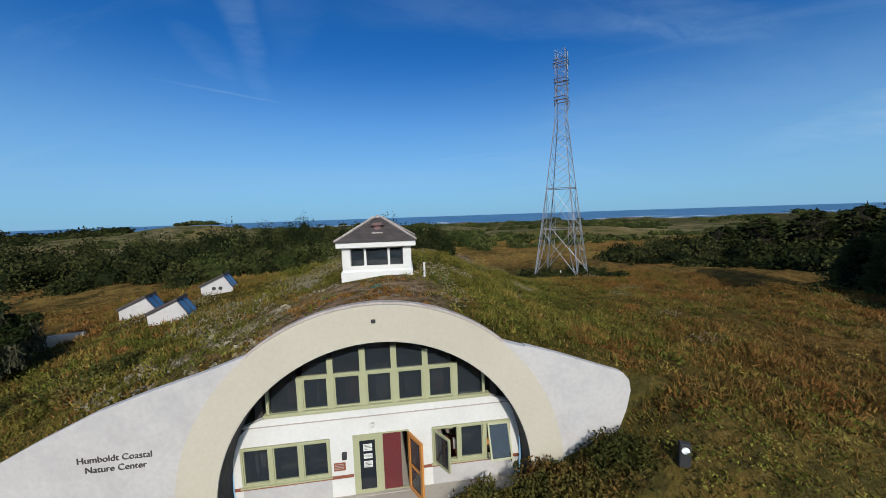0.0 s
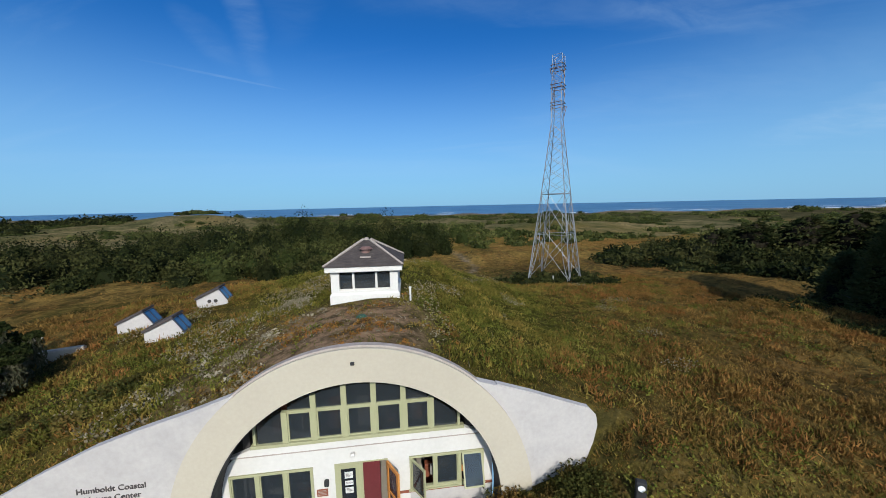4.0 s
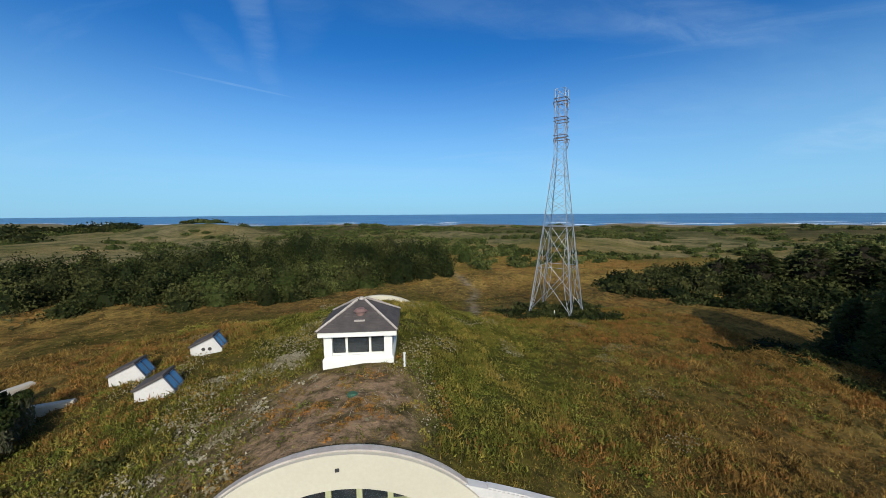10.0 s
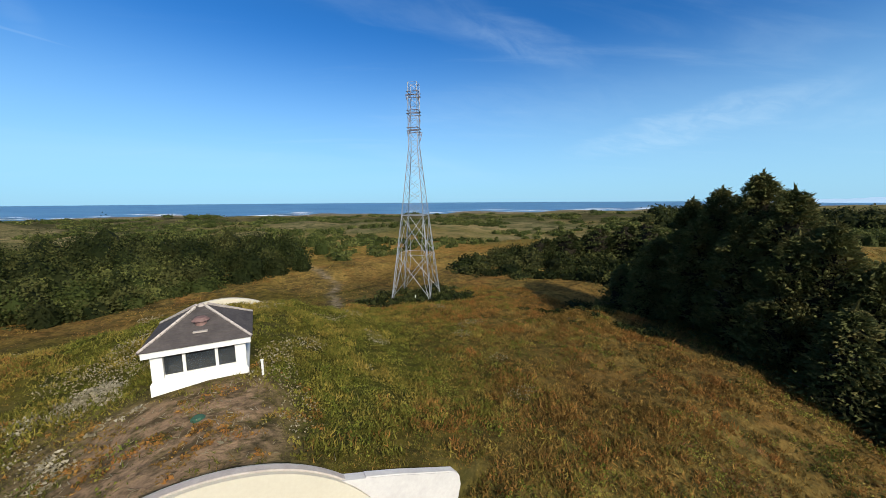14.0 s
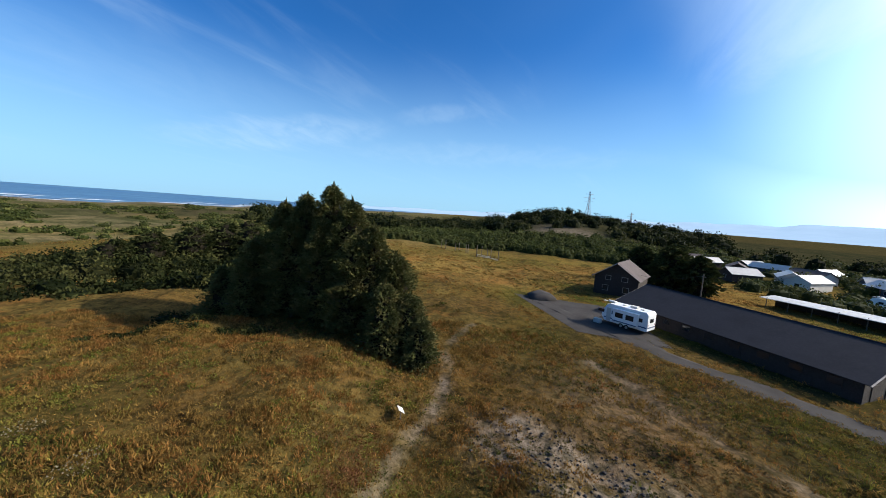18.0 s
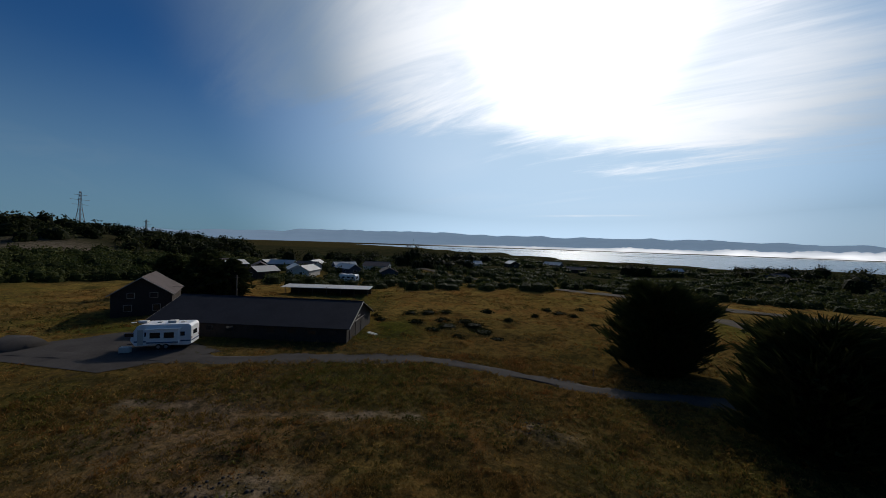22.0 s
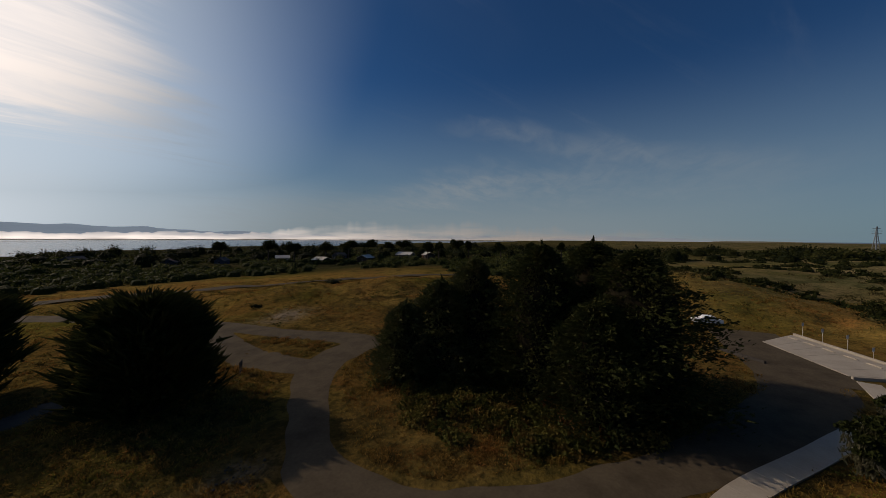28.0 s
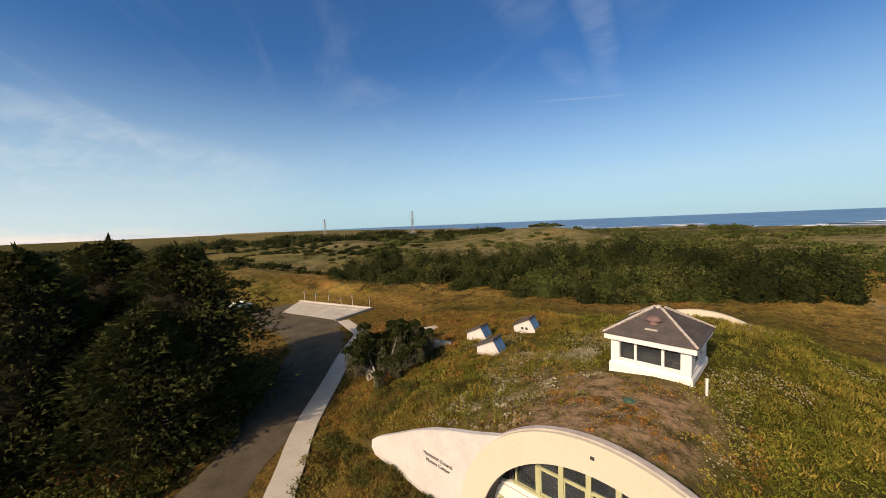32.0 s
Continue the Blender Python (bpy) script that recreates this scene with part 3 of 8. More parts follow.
def ground_z(x, y):
    x, y = np.asarray(x, float), np.asarray(y, float)
    r = np.hypot(x, y)
    az = np.degrees(np.arctan2(x, y)) % 360
    # the earth-covered building
    back = np.maximum(y - 11, 0)
    xs = np.where(x < -0.6, -0.6 + (x + 0.6) / (1 + 0.07 * back), x - 0.16 * back)
    xs = np.where(x < -0.6, xs, np.maximum(xs, -0.6))
    berm = lerp_table(xs, BERM_X, BERM_Z) * lerp_table(y, [11, 19, 26, 32.5, 34, 37, 41, 48, 62], [1, 0.97, 0.95, 0.93, 0.82, 0.56, 0.34, 0.12, 0])
    front = lerp_table(x, FRONT_X, FRONT_Z) * sm(y, 5.0, 10.6)
    side = lerp_table(x, BERM_X, BERM_Z) * sm(y, 0.5, 11.0)
    k = sm(x, 7.6, 10.5)
    low = front * (1 - k) + side * k
    kw = sm(x, -18, -13.6)
    low = np.where(x < -13.5, (lerp_table(x, FRONT_X, FRONT_Z) * kw + 0.0) * sm(y, 5, 10.6), low)
    h = np.where(y > 11.02, berm, low)
    # dunes
    west = sm(y, 30, 75) * (1 - sm(r, 900, 1300))
    h = h + west * (fbm(x / 42, y / 42, 5) * 1.6 + 0.2)
    away = sm(r, 70, 200)
    h = h + away * fbm(x / 75, y / 75, 9) * 2.2 * (1 - sm(r, 900, 1500))
    h = h + sm(np.hypot(x, y - 12), 20, 60) * fbm(x / 9, y / 9, 3) * 0.16
    lane2 = np.minimum(polyline_distance(x, y, DRIVEWAY), polyline_distance(x, y, GRAVEL_ROAD))
    flat = np.maximum((1 - sm(lane2, 4, 9)) * ((x < -13.6) | (y < 1)), (1 - sm(np.abs(x + 56), 16, 22)) * (1 - sm(np.abs(y - 27), 11, 16)))
    # single hills: centre, reach, height
    for cx, cy, rx, ry, hh in ((-138, 272, 42, 30, 7), (-215, 300, 90, 40, 3), (330, -88, 90, 60, 17), (420, -190, 150, 80, 13), (-60, -66, 13, 10, 2.6), (-78, -50, 16, 13, 3.4), (-96, -30, 18, 13, 2.6),
                               (-120, 30, 50, 18, 4.5), (120, 26, 60, 30, 3.0), (36.5, 30.0, 8, 7, -1.3), (44, 28, 8, 8, -1.5), (32.6, 24.6, 4.4, 3.0, 0.8), (37.0, 23.0, 3.6, 3.0, 1.0), (-210, 120, 90, 40, 4)):
        h = h + hh * np.exp(-((x - cx) / rx) ** 2 - ((y - cy) / ry) ** 2)
    h = h * (1 - flat)
    # the coast, the bay and the hills beyond it
    u = x * math.sin(radians(15)) + y * math.cos(radians(15))
    h = h - 6.5 * sm(u, 230, 540) * west
    h = h - 1.5 * sm(r, 150, 420) * (1 - west)
    lane = np.minimum(np.minimum(polyline_distance(x, y, GRAVEL_ROAD), polyline_distance(x, y, DRIVEWAY)), polyline_distance(x, y, WALKWAY))
    h = h + (fbm(x / 3.4, y / 3.4, 13, 3) * 0.26 + fbm(x / 12, y / 12, 14, 2) * 0.22) * sm(lane, 3.5, 7) * (1 - flat) * (1 - sm(r, 120, 200)) * sm(np.hypot((x + 1) / 1.6, y - 10), 9, 16)
    h = np.where(u > 560, h * (1 - sm(u, 580, 660)) - 14 * sm(u, 600, 680), h)
    shore = lerp_table(az, SHORE_AZ, SHORE_R)
    shore = np.where((az < 100) | (az > 272), 9999, shore)
    bay = sm(r, shore, shore + 40) * (1 - sm(r, 2200, 2600))
    h = h * (1 - bay) - 12 * bay
    h = h * (1 - sm(r, 2600, 3000)) - np.where(u > 500, 16, 6) * sm(r, 2600, 3000)
    return h


def on_ground(x, y):
    return float(ground_z(x, y))


def covers(x, y):
    """How green, heathy, sandy or bare the ground is."""
    r = np.hypot(x, y)
    n1, n2 = fbm(x / 14, y / 14, 31), fbm(x / 30, y / 30, 37)
    berm = np.exp(-((x - 4) / 17) ** 2 - ((y - 24) / 17) ** 2)
    green = np.clip(1.3 * berm + 0.45 * n1 + 0.30 * n2 + 0.05 + 0.5 * np.exp(-((x - 30) / 14) ** 2 - ((y + 56) / 16) ** 2) + 0.5 * sm(r, 90, 200) + 0.55 * np.exp(-((x + 16) / 18) ** 2 - ((y - 40) / 16) ** 2) + 0.95 * np.exp(-(polyline_distance(x, y, GREEN_STRIP) / 2.6) ** 2), 0, 1)
    west_side = np.exp(-((x + 8) / 9) ** 2 - ((y - 17) / 9) ** 2)
    heath = np.clip(0.55 * n2 + 0.35 * fbm(x / 5, y / 5, 39) + 0.9 * np.exp(-((x - 30) / 13) ** 2 - ((y + 16) / 11) ** 2) + 0.8 * np.exp(-((x - 24) / 9) ** 2 - ((y + 56) / 8) ** 2)
                    + 0.5 * np.exp(-((x - 2) / 12) ** 2 - ((y + 22) / 7) ** 2) + 0.35 * west_side, 0, 1)
    n3 = fbm(x / 2.2, y / 2.2, 43)
    wear = 0.75 + 0.7 * n3
    bare = sum(wear * k * np.exp(-((x - cx) / rx) ** 2 - ((y - cy) / ry) ** 2) for cx, cy, rx, ry, k in ((-2.9, -20.6, 2.6, 2.2, 1.0), (-10.2, -18.9, 1.7, 1.2, 0.9), (1.2, -19.2, 1.9, 1.5, 0.8), (6.0, -27.6, 2.6, 1.5, 0.8), (-4.6, -18.0, 1.6, 1.2, 0.7)))
    sand = np.clip((0.35 + 0.8 * wear) * 1.05 * np.exp(-(((x - 21.8) * 0.58 + (y + 9.2) * 0.81) / 6.6) ** 4 - (((x - 21.8) * 0.81 - (y + 9.2) * 0.58) / 3.0) ** 4) + bare
                   + np.exp(-((x + 43) / 5) ** 2 - ((y + 50) / 3) ** 2) + wear * 0.70 * np.exp(-(polyline_distance(x, y, FOOTPATH) / 0.6) ** 2)
                   + wear * 0.60 * np.exp(-(polyline_distance(x, y, TRACK_A) / 0.9) ** 2) + wear * 0.8 * np.exp(-(polyline_distance(x, y, TRAIL) / 0.8) ** 2)
                   + 1.7 * np.exp(-((x - 218) / 36) ** 2 - ((y + 76) / 19) ** 2) + 1.2 * sm(x * 0.259 + y * 0.966, 540, 590)
                   + 0.8 * np.exp(-((x - 31.0) / 1.6) ** 2 - ((y - 24.3) / 1.2) ** 2), 0, 1)
    dirt = np.clip(1.3 * np.exp(-((x + 1.0) / 3.2) ** 4 - ((y - 14.6) / 3.4) ** 4) + 0.6 * np.exp(-((x + 5.5) / 3) ** 2 - ((y - 15) / 5) ** 2)
                   + 0.5 * np.exp(-((x - 30) / 7) ** 2 - ((y + 16) / 6) ** 2), 0, 1)
    tan = sm(r, 105, 160) * sm(y, -30, 40) * np.clip(0.9 + 0.5 * n2, 0, 1)
    wood = sm(r, 125, 190) * (1 - sm(y, -20, 40)) + 0.75 * sm(r, 230, 330) * (1 - sm(x * 0.259 + y * 0.966, 300, 420))
    wood = wood * (1 - 0.6 * sm(r, 480, 900))
    bayside = sm(r, 210, 300) * (1 - sm(y, -70, -20)) * sm(x, -60, 60)
    wood = np.maximum(wood, 0.85 * bayside)
    green = green * (1 - 0.8 * bayside)
    tan = np.maximum(tan, 0.45 * sm(r, 480, 900)) * (1 - 0.8 * bayside)
    wood = wood * (1 - 0.85 * np.exp(-((x + 140) / 60) ** 2 - ((y - 250) / 38) ** 2))
    az = np.degrees(np.arctan2(x, y))
    open_west = sm(az, -84, -68) * (1 - sm(az, -30, -20))
    wood = wood * (1 - 0.8 * open_west)
    tan = np.maximum(tan, 0.75 * open_west * sm(r, 75, 130))
    return green, heath, sand, dirt, np.clip(tan, 0, 1), np.clip(wood, 0, 1)


def spaced(near, step, far, grow=1.13):
    a, s = list(np.arange(0, near + step / 2, step)), step
    while a[-1] < far:
        s *= grow
        a.append(a[-1] + s)
    a[-1] = far
    return np.array([-q for q in a[:0:-1]] + a)


gx = spaced(60, 0.6, 4900)
gy = spaced(60, 0.6, 4900)
gy = np.sort(np.concatenate([gy[np.abs(gy - 11.0) > 0.45], [10.92, 11.12]]))
gx = np.sort(np.concatenate([gx[(np.abs(gx + 13.45) > 0.3) & (np.abs(gx - 8.2) > 0.3)], [-13.55, -13.4, 8.1, 8.3]]))
GX, GY = np.meshgrid(gx, gy)
GZ = ground_z(GX, GY)
nx, ny = len(gx), len(gy)
idx = np.arange(nx * ny).reshape(ny, nx)
quads = np.stack([idx[:-1, :-1], idx[:-1, 1:], idx[1:, 1:], idx[1:, :-1]], -1).reshape(-1, 4)
qx, qy = (GX[:-1, :-1] + GX[1:, 1:]).ravel() / 2, (GY[:-1, :-1] + GY[1:, 1:]).ravel() / 2
keep = ~((np.abs(qy - 11.02) < 0.09) & (qx > -12.6) & (qx < 7.3))
keep &= np.hypot(qx, qy) < 5200
cg = covers(GX.ravel(), GY.ravel())
me = np_mesh("ground", np.stack([GX.ravel(), GY.ravel(), GZ.ravel()], 1), quads[keep], GROUND, True,
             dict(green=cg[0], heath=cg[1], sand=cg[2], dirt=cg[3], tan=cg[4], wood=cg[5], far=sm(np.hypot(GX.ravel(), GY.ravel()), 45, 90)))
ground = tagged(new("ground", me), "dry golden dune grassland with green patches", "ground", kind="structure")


def ribbon(name, pts, width, mat, lift=0.03, step=1.0, edge=0.25, seed=1):
    width = width if isinstance(width, (list, tuple)) else [width] * len(pts)
    """A strip that lies on the ground, with slightly uneven edges."""
    p = np.column_stack([np.array(pts, float), width])
    # smooth the corners
    for _ in range(3):
        q = np.empty((2 * len(p) - 2, 3))
        q[0::2], q[1::2] = 0.75 * p[:-1] + 0.25 * p[1:], 0.25 * p[:-1] + 0.75 * p[1:]
        p = np.vstack([p[:1], q, p[-1:]])
    s = np.concatenate([[0], np.cumsum(np.hypot(*np.diff(p[:, :2], axis=0).T))])
    n = max(2, int(s[-1] / step))
    t = np.linspace(0, s[-1], n)
    c = np.stack([np.interp(t, s, p[:, 0]), np.interp(t, s, p[:, 1])], 1)
    wide = np.interp(t, s, p[:, 2])
    d = np.gradient(c, axis=0)
    d /= np.linalg.norm(d, axis=1, keepdims=True)
    nrm = np.stack([-d[:, 1], d[:, 0]], 1)
    cols = 7
    v = []
    for k in range(cols):
        w = (k / (cols - 1) - 0.5) * wide
        e = edge * vnoise(t / 2.3, np.full(n, k * 9.0), seed) * (1 if k in (0, cols - 1) else 0)
        q = c + nrm * (w + e)[:, None]
        v.append(np.column_stack([q, ground_z(q[:, 0], q[:, 1]) + lift - (0.05 if k in (0, cols - 1) else 0)]))
    v = np.stack(v, 1).reshape(-1, 3)
    i = np.arange(n * cols).reshape(n, cols)
    f = np.stack([i[:-1, :-1], i[:-1, 1:], i[1:, 1:], i[1:, :-1]], -1).reshape(-1, 4)
    return new(name, np_mesh(name, v, f, mat, True))


tagged(ribbon("gravel_road", GRAVEL_ROAD, [3.4, 3.2, 2.8, 2.6, 3.4, 3.8, 2.8, 2.2, 2.0, 2.0, 2.0, 2.0, 2.0], GRAVEL, 0.05, 0.7, 0.7), "grey gravel track across the dry field", "road", kind="structure")
tagged(ribbon("driveway", DRIVEWAY, [5, 4.6, 4.6, 4.4, 4.4, 4.6, 5.4, 5.2, 5.0, 4.6, 3.6, 3.2, 3.2, 4.6, 4.4, 3.9, 3.6, 4.4, 6, 7, 8, 8, 8], DRIVE, 0.06), "worn brown-grey asphalt driveway with a turning loop", "road", kind="structure")
tagged(ribbon("loop_road", LOOP_LOW, [4, 4.8, 5.4, 5, 4.6], DRIVE, 0.045), "inner side of the asphalt turning loop", "road", kind="structure")
tagged(ribbon("far_road", FAR_ROAD, 5.0, DRIVE, 0.25, 3), "country road behind the field", "road", kind="structure")

# the hills across the bay
ha = np.arange(62, 288.5, 0.5)
hr = np.array([2750, 3100, 3500, 3850, 4150, 4400, 4700])
HA, HR = np.meshgrid(ha, hr)
hz = 14.6 + 4200 * np.tan(np.radians(lerp_table(HA, HILL_AZ, HILL_EL))) + fbm(HA / 2.2, HR / 700, 21) * 11
kk = np.interp(HR, hr, [0.0, 0.16, 0.42, 0.72, 1.0, 0.85, 0.5])
HZ = -9 + (np.maximum(hz, -12) + 9) * kk
hi_ = np.arange(HA.size).reshape(HA.shape)
hv = np.stack([HR * np.sin(np.radians(HA)), HR * np.cos(np.radians(HA)), HZ], -1).reshape(-1, 3)
tagged(new("far_hills", np_mesh("far_hills", hv, np.stack([hi_[:-1, :-1], hi_[:-1, 1:], hi_[1:, 1:], hi_[1:, :-1]], -1).reshape(-1, 4), HILL, True)), "long hills beyond the bay in glowing haze blue", "hills", kind="structure")

# sea, surf and bay
a0 = np.arange(0, 361, 3)
sea_v = [(-4700 * math.cos(radians(15)) + 590 * math.sin(radians(15)), 4700 * math.sin(radians(15)) + 590 * math.cos(radians(15))),
         (4700 * math.cos(radians(15)) + 590 * math.sin(radians(15)), -4700 * math.sin(radians(15)) + 590 * math.cos(radians(15)))]
far = [(math.sin(radians(a)) * 4900, math.cos(radians(a)) * 4900) for a in range(96, -68, -3)]
sea_bm = bmesh.new()
sea_bm.faces.new([sea_bm.verts.new((x, y, SEA_LEVEL)) for x, y in sea_v + far][::-1])
bmesh.ops.recalc_face_normals(sea_bm, faces=sea_bm.faces)
for f in sea_bm.faces:
    if f.normal.z < 0:
        f.normal_flip()
tagged(part("sea", sea_bm, WATER), "blue ocean with faint swell", "water", kind="structure")
bay_bm = bmesh.new()
bay_bm.faces.new([bay_bm.verts.new((math.sin(radians(a)) * r, math.cos(radians(a)) * r, SEA_LEVEL)) for a, r in
                  [(a, 380) for a in range(272, 131, -5)] + [(a, 2700) for a in range(132, 273, 5)]])
for f in bay_bm.faces:
    f.normal_update()
    if f.normal.z < 0:
        f.normal_flip()
tagged(part("bay", bay_bm, BAY), "wide shallow bay glittering below the hills", "water", kind="structure")
for mud_a, mud_b, mud_r, mud_w in ((150, 176, 1500, 40), (168, 206, 1750, 26), (196, 222, 2000, 30), (158, 184, 2250, 60), (176, 196, 1150, 18)):
    mud = bmesh.new()
    outer = [(a, mud_r + mud_w * math.sin(math.pi * (a - mud_a) / (mud_b - mud_a)) * (1 + 0.3 * math.sin(a))) for a in np.arange(mud_a, mud_b + 0.1, 1.0)]
    rim = outer + [(a, mud_r) for a, _r in outer[-2:0:-1]]
    mud.faces.new([mud.verts.new((math.sin(radians(a)) * r, math.cos(radians(a)) * r, SEA_LEVEL + 0.4)) for a, r in rim])
    tagged(part("mud_bank", mud, GROUND), "low dark mud bank lying in the bay", "mud bank", kind="structure")
rs = random.Random(4)
surf_bm = bmesh.new()
ux, uy = math.sin(radians(15)), math.cos(radians(15))
for line, (dist0, n_) in enumerate(((650, 46), (710, 34), (790, 22))):
    for _ in range(n_):
        s0 = rs.uniform(-1500, 1300)
        ln, dd = rs.uniform(25, 110), dist0 + rs.uniform(-12, 12)
        wd = rs.uniform(10, 34)
        q = []
        for k in range(7):
            q.append((s0 + ln * k / 6, dd + wd * (0.5 + 0.5 * rs.random()) * math.sin(math.pi * k / 6)))
        q += [(s0 + ln * k / 6, dd - wd * 0.5 * math.sin(math.pi * k / 6)) for k in range(5, 0, -1)]
        surf_bm.faces.new([surf_bm.verts.new((a * uy + b * ux, -a * ux + b * uy, SEA_LEVEL + 0.5 + 0.01 * line)) for a, b in q])
bmesh.ops.recalc_face_normals(surf_bm, faces=surf_bm.faces)
tagged(part("surf", surf_bm, SURF), "broken white lines of surf along the beach", "surf", kind="stuff")


# ------------------------------------------------------------------ the earth-covered nature centre
AX, AY = -0.6, 10.83          # middle of the arch, face of the wall
ARCH_Z, R_IN, R_OUT = 0.74, 5.08, 6.27
centre = thing("nature_center", "earth-covered building with a cream arch and two rows of windows", "building", pose(AX, AY, 0))


def arc(r, a0, a1, n, cz=ARCH_Z):
    return [(r * math.cos(radians(a0 + (a1 - a0) * i / n)), cz + r * math.sin(radians(a0 + (a1 - a0) * i / n))) for i in range(n + 1)]


# the arch: a band a little proud of the wings
bm = bmesh.new()
for k in range(56):
    a, b = -9 + 198 * k / 56, -9 + 198 * (k + 1) / 56
    q = arc(R_OUT, a, b, 1) + arc(R_IN, b, a, 1)
    prism(q, -0.10, 0.42, bm)
bmesh.ops.remove_doubles(bm, verts=bm.verts, dist=1e-4)
part("arch", bm, CREAM, centre, "smooth cream painted arch")
# rounded coping along the arch
part("coping", prism(arc(R_OUT + 0.06, 18, 162, 60) + arc(R_OUT - 0.03, 162, 18, 60), 0.05, 0.30), LEAD, centre)
# wings: curved outlines; the top edge follows the berm
left_out = [(-3.9, 5.62), (-5.3, 5.15), (-6.8, 4.72), (-8.2, 4.25), (-9.8, 3.52), (-11.4, 2.70), (-12.9, 1.95), (-13.5, 1.55), (-13.58, 1.1), (-13.2, 0.7), (-12.2, -0.6), (-5.9, -0.6)]
left_out += [(x, z) for x, z in arc(R_OUT - 0.05, 190, 130, 14)]
right_out = [(x, z) for x, z in arc(R_OUT - 0.05, 50, -10, 14)] + [(6.3, -0.4), (8.1, 1.2), (8.45, 1.9), (8.72, 2.6), (8.86, 3.25), (8.80, 3.62), (8.55, 3.90), (7.6, 4.25), (6.2, 4.78), (4.95, 5.20)]
part("left_wing_wall", prism(left_out, 0.0, 0.34), PLASTER, centre, "grey-white plastered retaining wall with lettering")
part("right_wing_wall", prism(right_out, 0.0, 0.34), PLASTER, centre, "grey-white plastered retaining wall with a rounded end")
for nm, line in (("left_coping", left_out[:9]), ("right_coping", right_out[-9:])):
    part(nm, prism([(x, z + 0.05) for x, z in line] + [(x, z - 0.03) for x, z in line[::-1]], 0.03, 0.31), PLASTER, centre)
# dark vaulted soffit
bm = bmesh.new()
for k in range(48):
    q = arc(R_IN + 0.02, -9 + 198 * k / 48, -9 + 198 * (k + 1) / 48, 1) + arc(R_IN + 0.12, -9 + 198 * (k + 1) / 48, -9 + 198 * k / 48, 1)
    prism(q, 0.40, 0.92, bm)
    q = arc(R_IN - 0.02, -9 + 198 * k / 48, -9 + 198 * (k + 1) / 48, 1) + arc(R_IN - 0.004, -9 + 198 * (k + 1) / 48, -9 + 198 * k / 48, 1)
    prism(q, -0.06, 0.92, bm)
part("soffit", bm, SOFFIT, centre, "black painted vault inside the arch")
WY = 0.86                      # the window wall, behind the face
PW = 0.16                      # its thickness


def wall_piece(name, x0, x1, z0, z1, mat, y0=WY, y1=WY + PW, n=10):
    """A piece of the window wall, cut by the vault."""
    up, lo = [], []
    for i in range(n + 1):
        x = x0 + (x1 - x0) * i / n
        lim = ARCH_Z + math.sqrt(max(0.0, (R_IN - 0.02) ** 2 - x * x))
        up.append((x, max(z0 + 0.005, min(z1, lim))))
    return part(name, prism([(x0, z0), (x1, z0)] + up[::-1], y0, y1), mat, centre)


WL, WR = (-4.71, -1.81), (1.73, 4.63)
wall_piece("wall_panel", -4.98, WL[0], 0.0, 2.9, WHITE)
wall_piece("wall_panel", WL[1], -1.04, 0.0, 2.9, WHITE)
wall_piece("wall_panel", 0.92, WR[0], 0.0, 2.9, WHITE)
wall_piece("wall_panel", WR[1], 4.98, 0.0, 2.9, WHITE)
wall_piece("wall_panel", WL[0], WL[1], 0.0, 0.80, PLASTER)
wall_piece("wall_panel", WR[0], WR[1], 0.0, 0.80, PLASTER)
wall_piece("wall_panel", WL[0], WL[1], 2.20, 2.9, WHITE)
wall_piece("wall_panel", WR[0], WR[1], 2.20, 2.9, WHITE)
wall_piece("wall_panel", -1.04, 0.92, 2.22, 2.9, WHITE)
wall_piece("wall_band", -4.6, 4.6, 2.9, 3.24, WHITE, WY - 0.05, WY + PW)
part("string_course", box((-4.55, WY - 0.09, 2.885), (4.5, WY - 0.05, 2.915), 0.008), LEAD, centre)
for x0, x1 in ((-4.97, -1.06), (0.94, 4.97)):
    part("trim_board", box((x0, WY - 0.05, 0.70), (x1, WY, 0.80), 0.01), BROWN, centre, "red-brown sill board")


def window(x0, x1, z0, z1, lights, parent, name="window", frame_mat=SAGE, y=WY, opened=None):
    """A framed window with mullions; each pane is a part."""
    w = new(name)
    w.parent = parent
    tagged(w, "sage green framed window with dark panes")
    fr = 0.075
    fb = bmesh.new()
    add_box(fb, (x0 + 0.01, y - 0.05, z0 + 0.002), (x1 - 0.01, y + 0.10, z0 + fr), 0.008)
    add_box(fb, (x0 + 0.01, y - 0.05, z1 - fr), (x1 - 0.01, y + 0.10, z1 - 0.002), 0.008)
    edges = [x0 + (x1 - x0) * i / lights for i in range(lights + 1)]
    for e in edges:
        a, b = max(x0, e - fr), min(x1, e + fr)
        add_box(fb, (a, y - 0.055, z0), (b, y + 0.11, z1), 0.008)
    part("window_frame", fb, frame_mat, w)
    for i in range(lights):
        if opened and i in opened:
            continue
        g = part("pane", box((edges[i] + fr * 0.8, y + 0.03, z0 + fr * 0.8), (edges[i + 1] - fr * 0.8, y + 0.045, z1 - fr * 0.8)), GLASS, w)
        g.visible_shadow = False
        part("sash", sash_frame(edges[i] + fr, edges[i + 1] - fr, z0 + fr, z1 - fr, y), frame_mat, w)
    part("window_sill", box((x0 - 0.05, y - 0.11, z0 - 0.04), (x1 + 0.05, y, z0 + 0.005), 0.01), frame_mat, w)
    return w


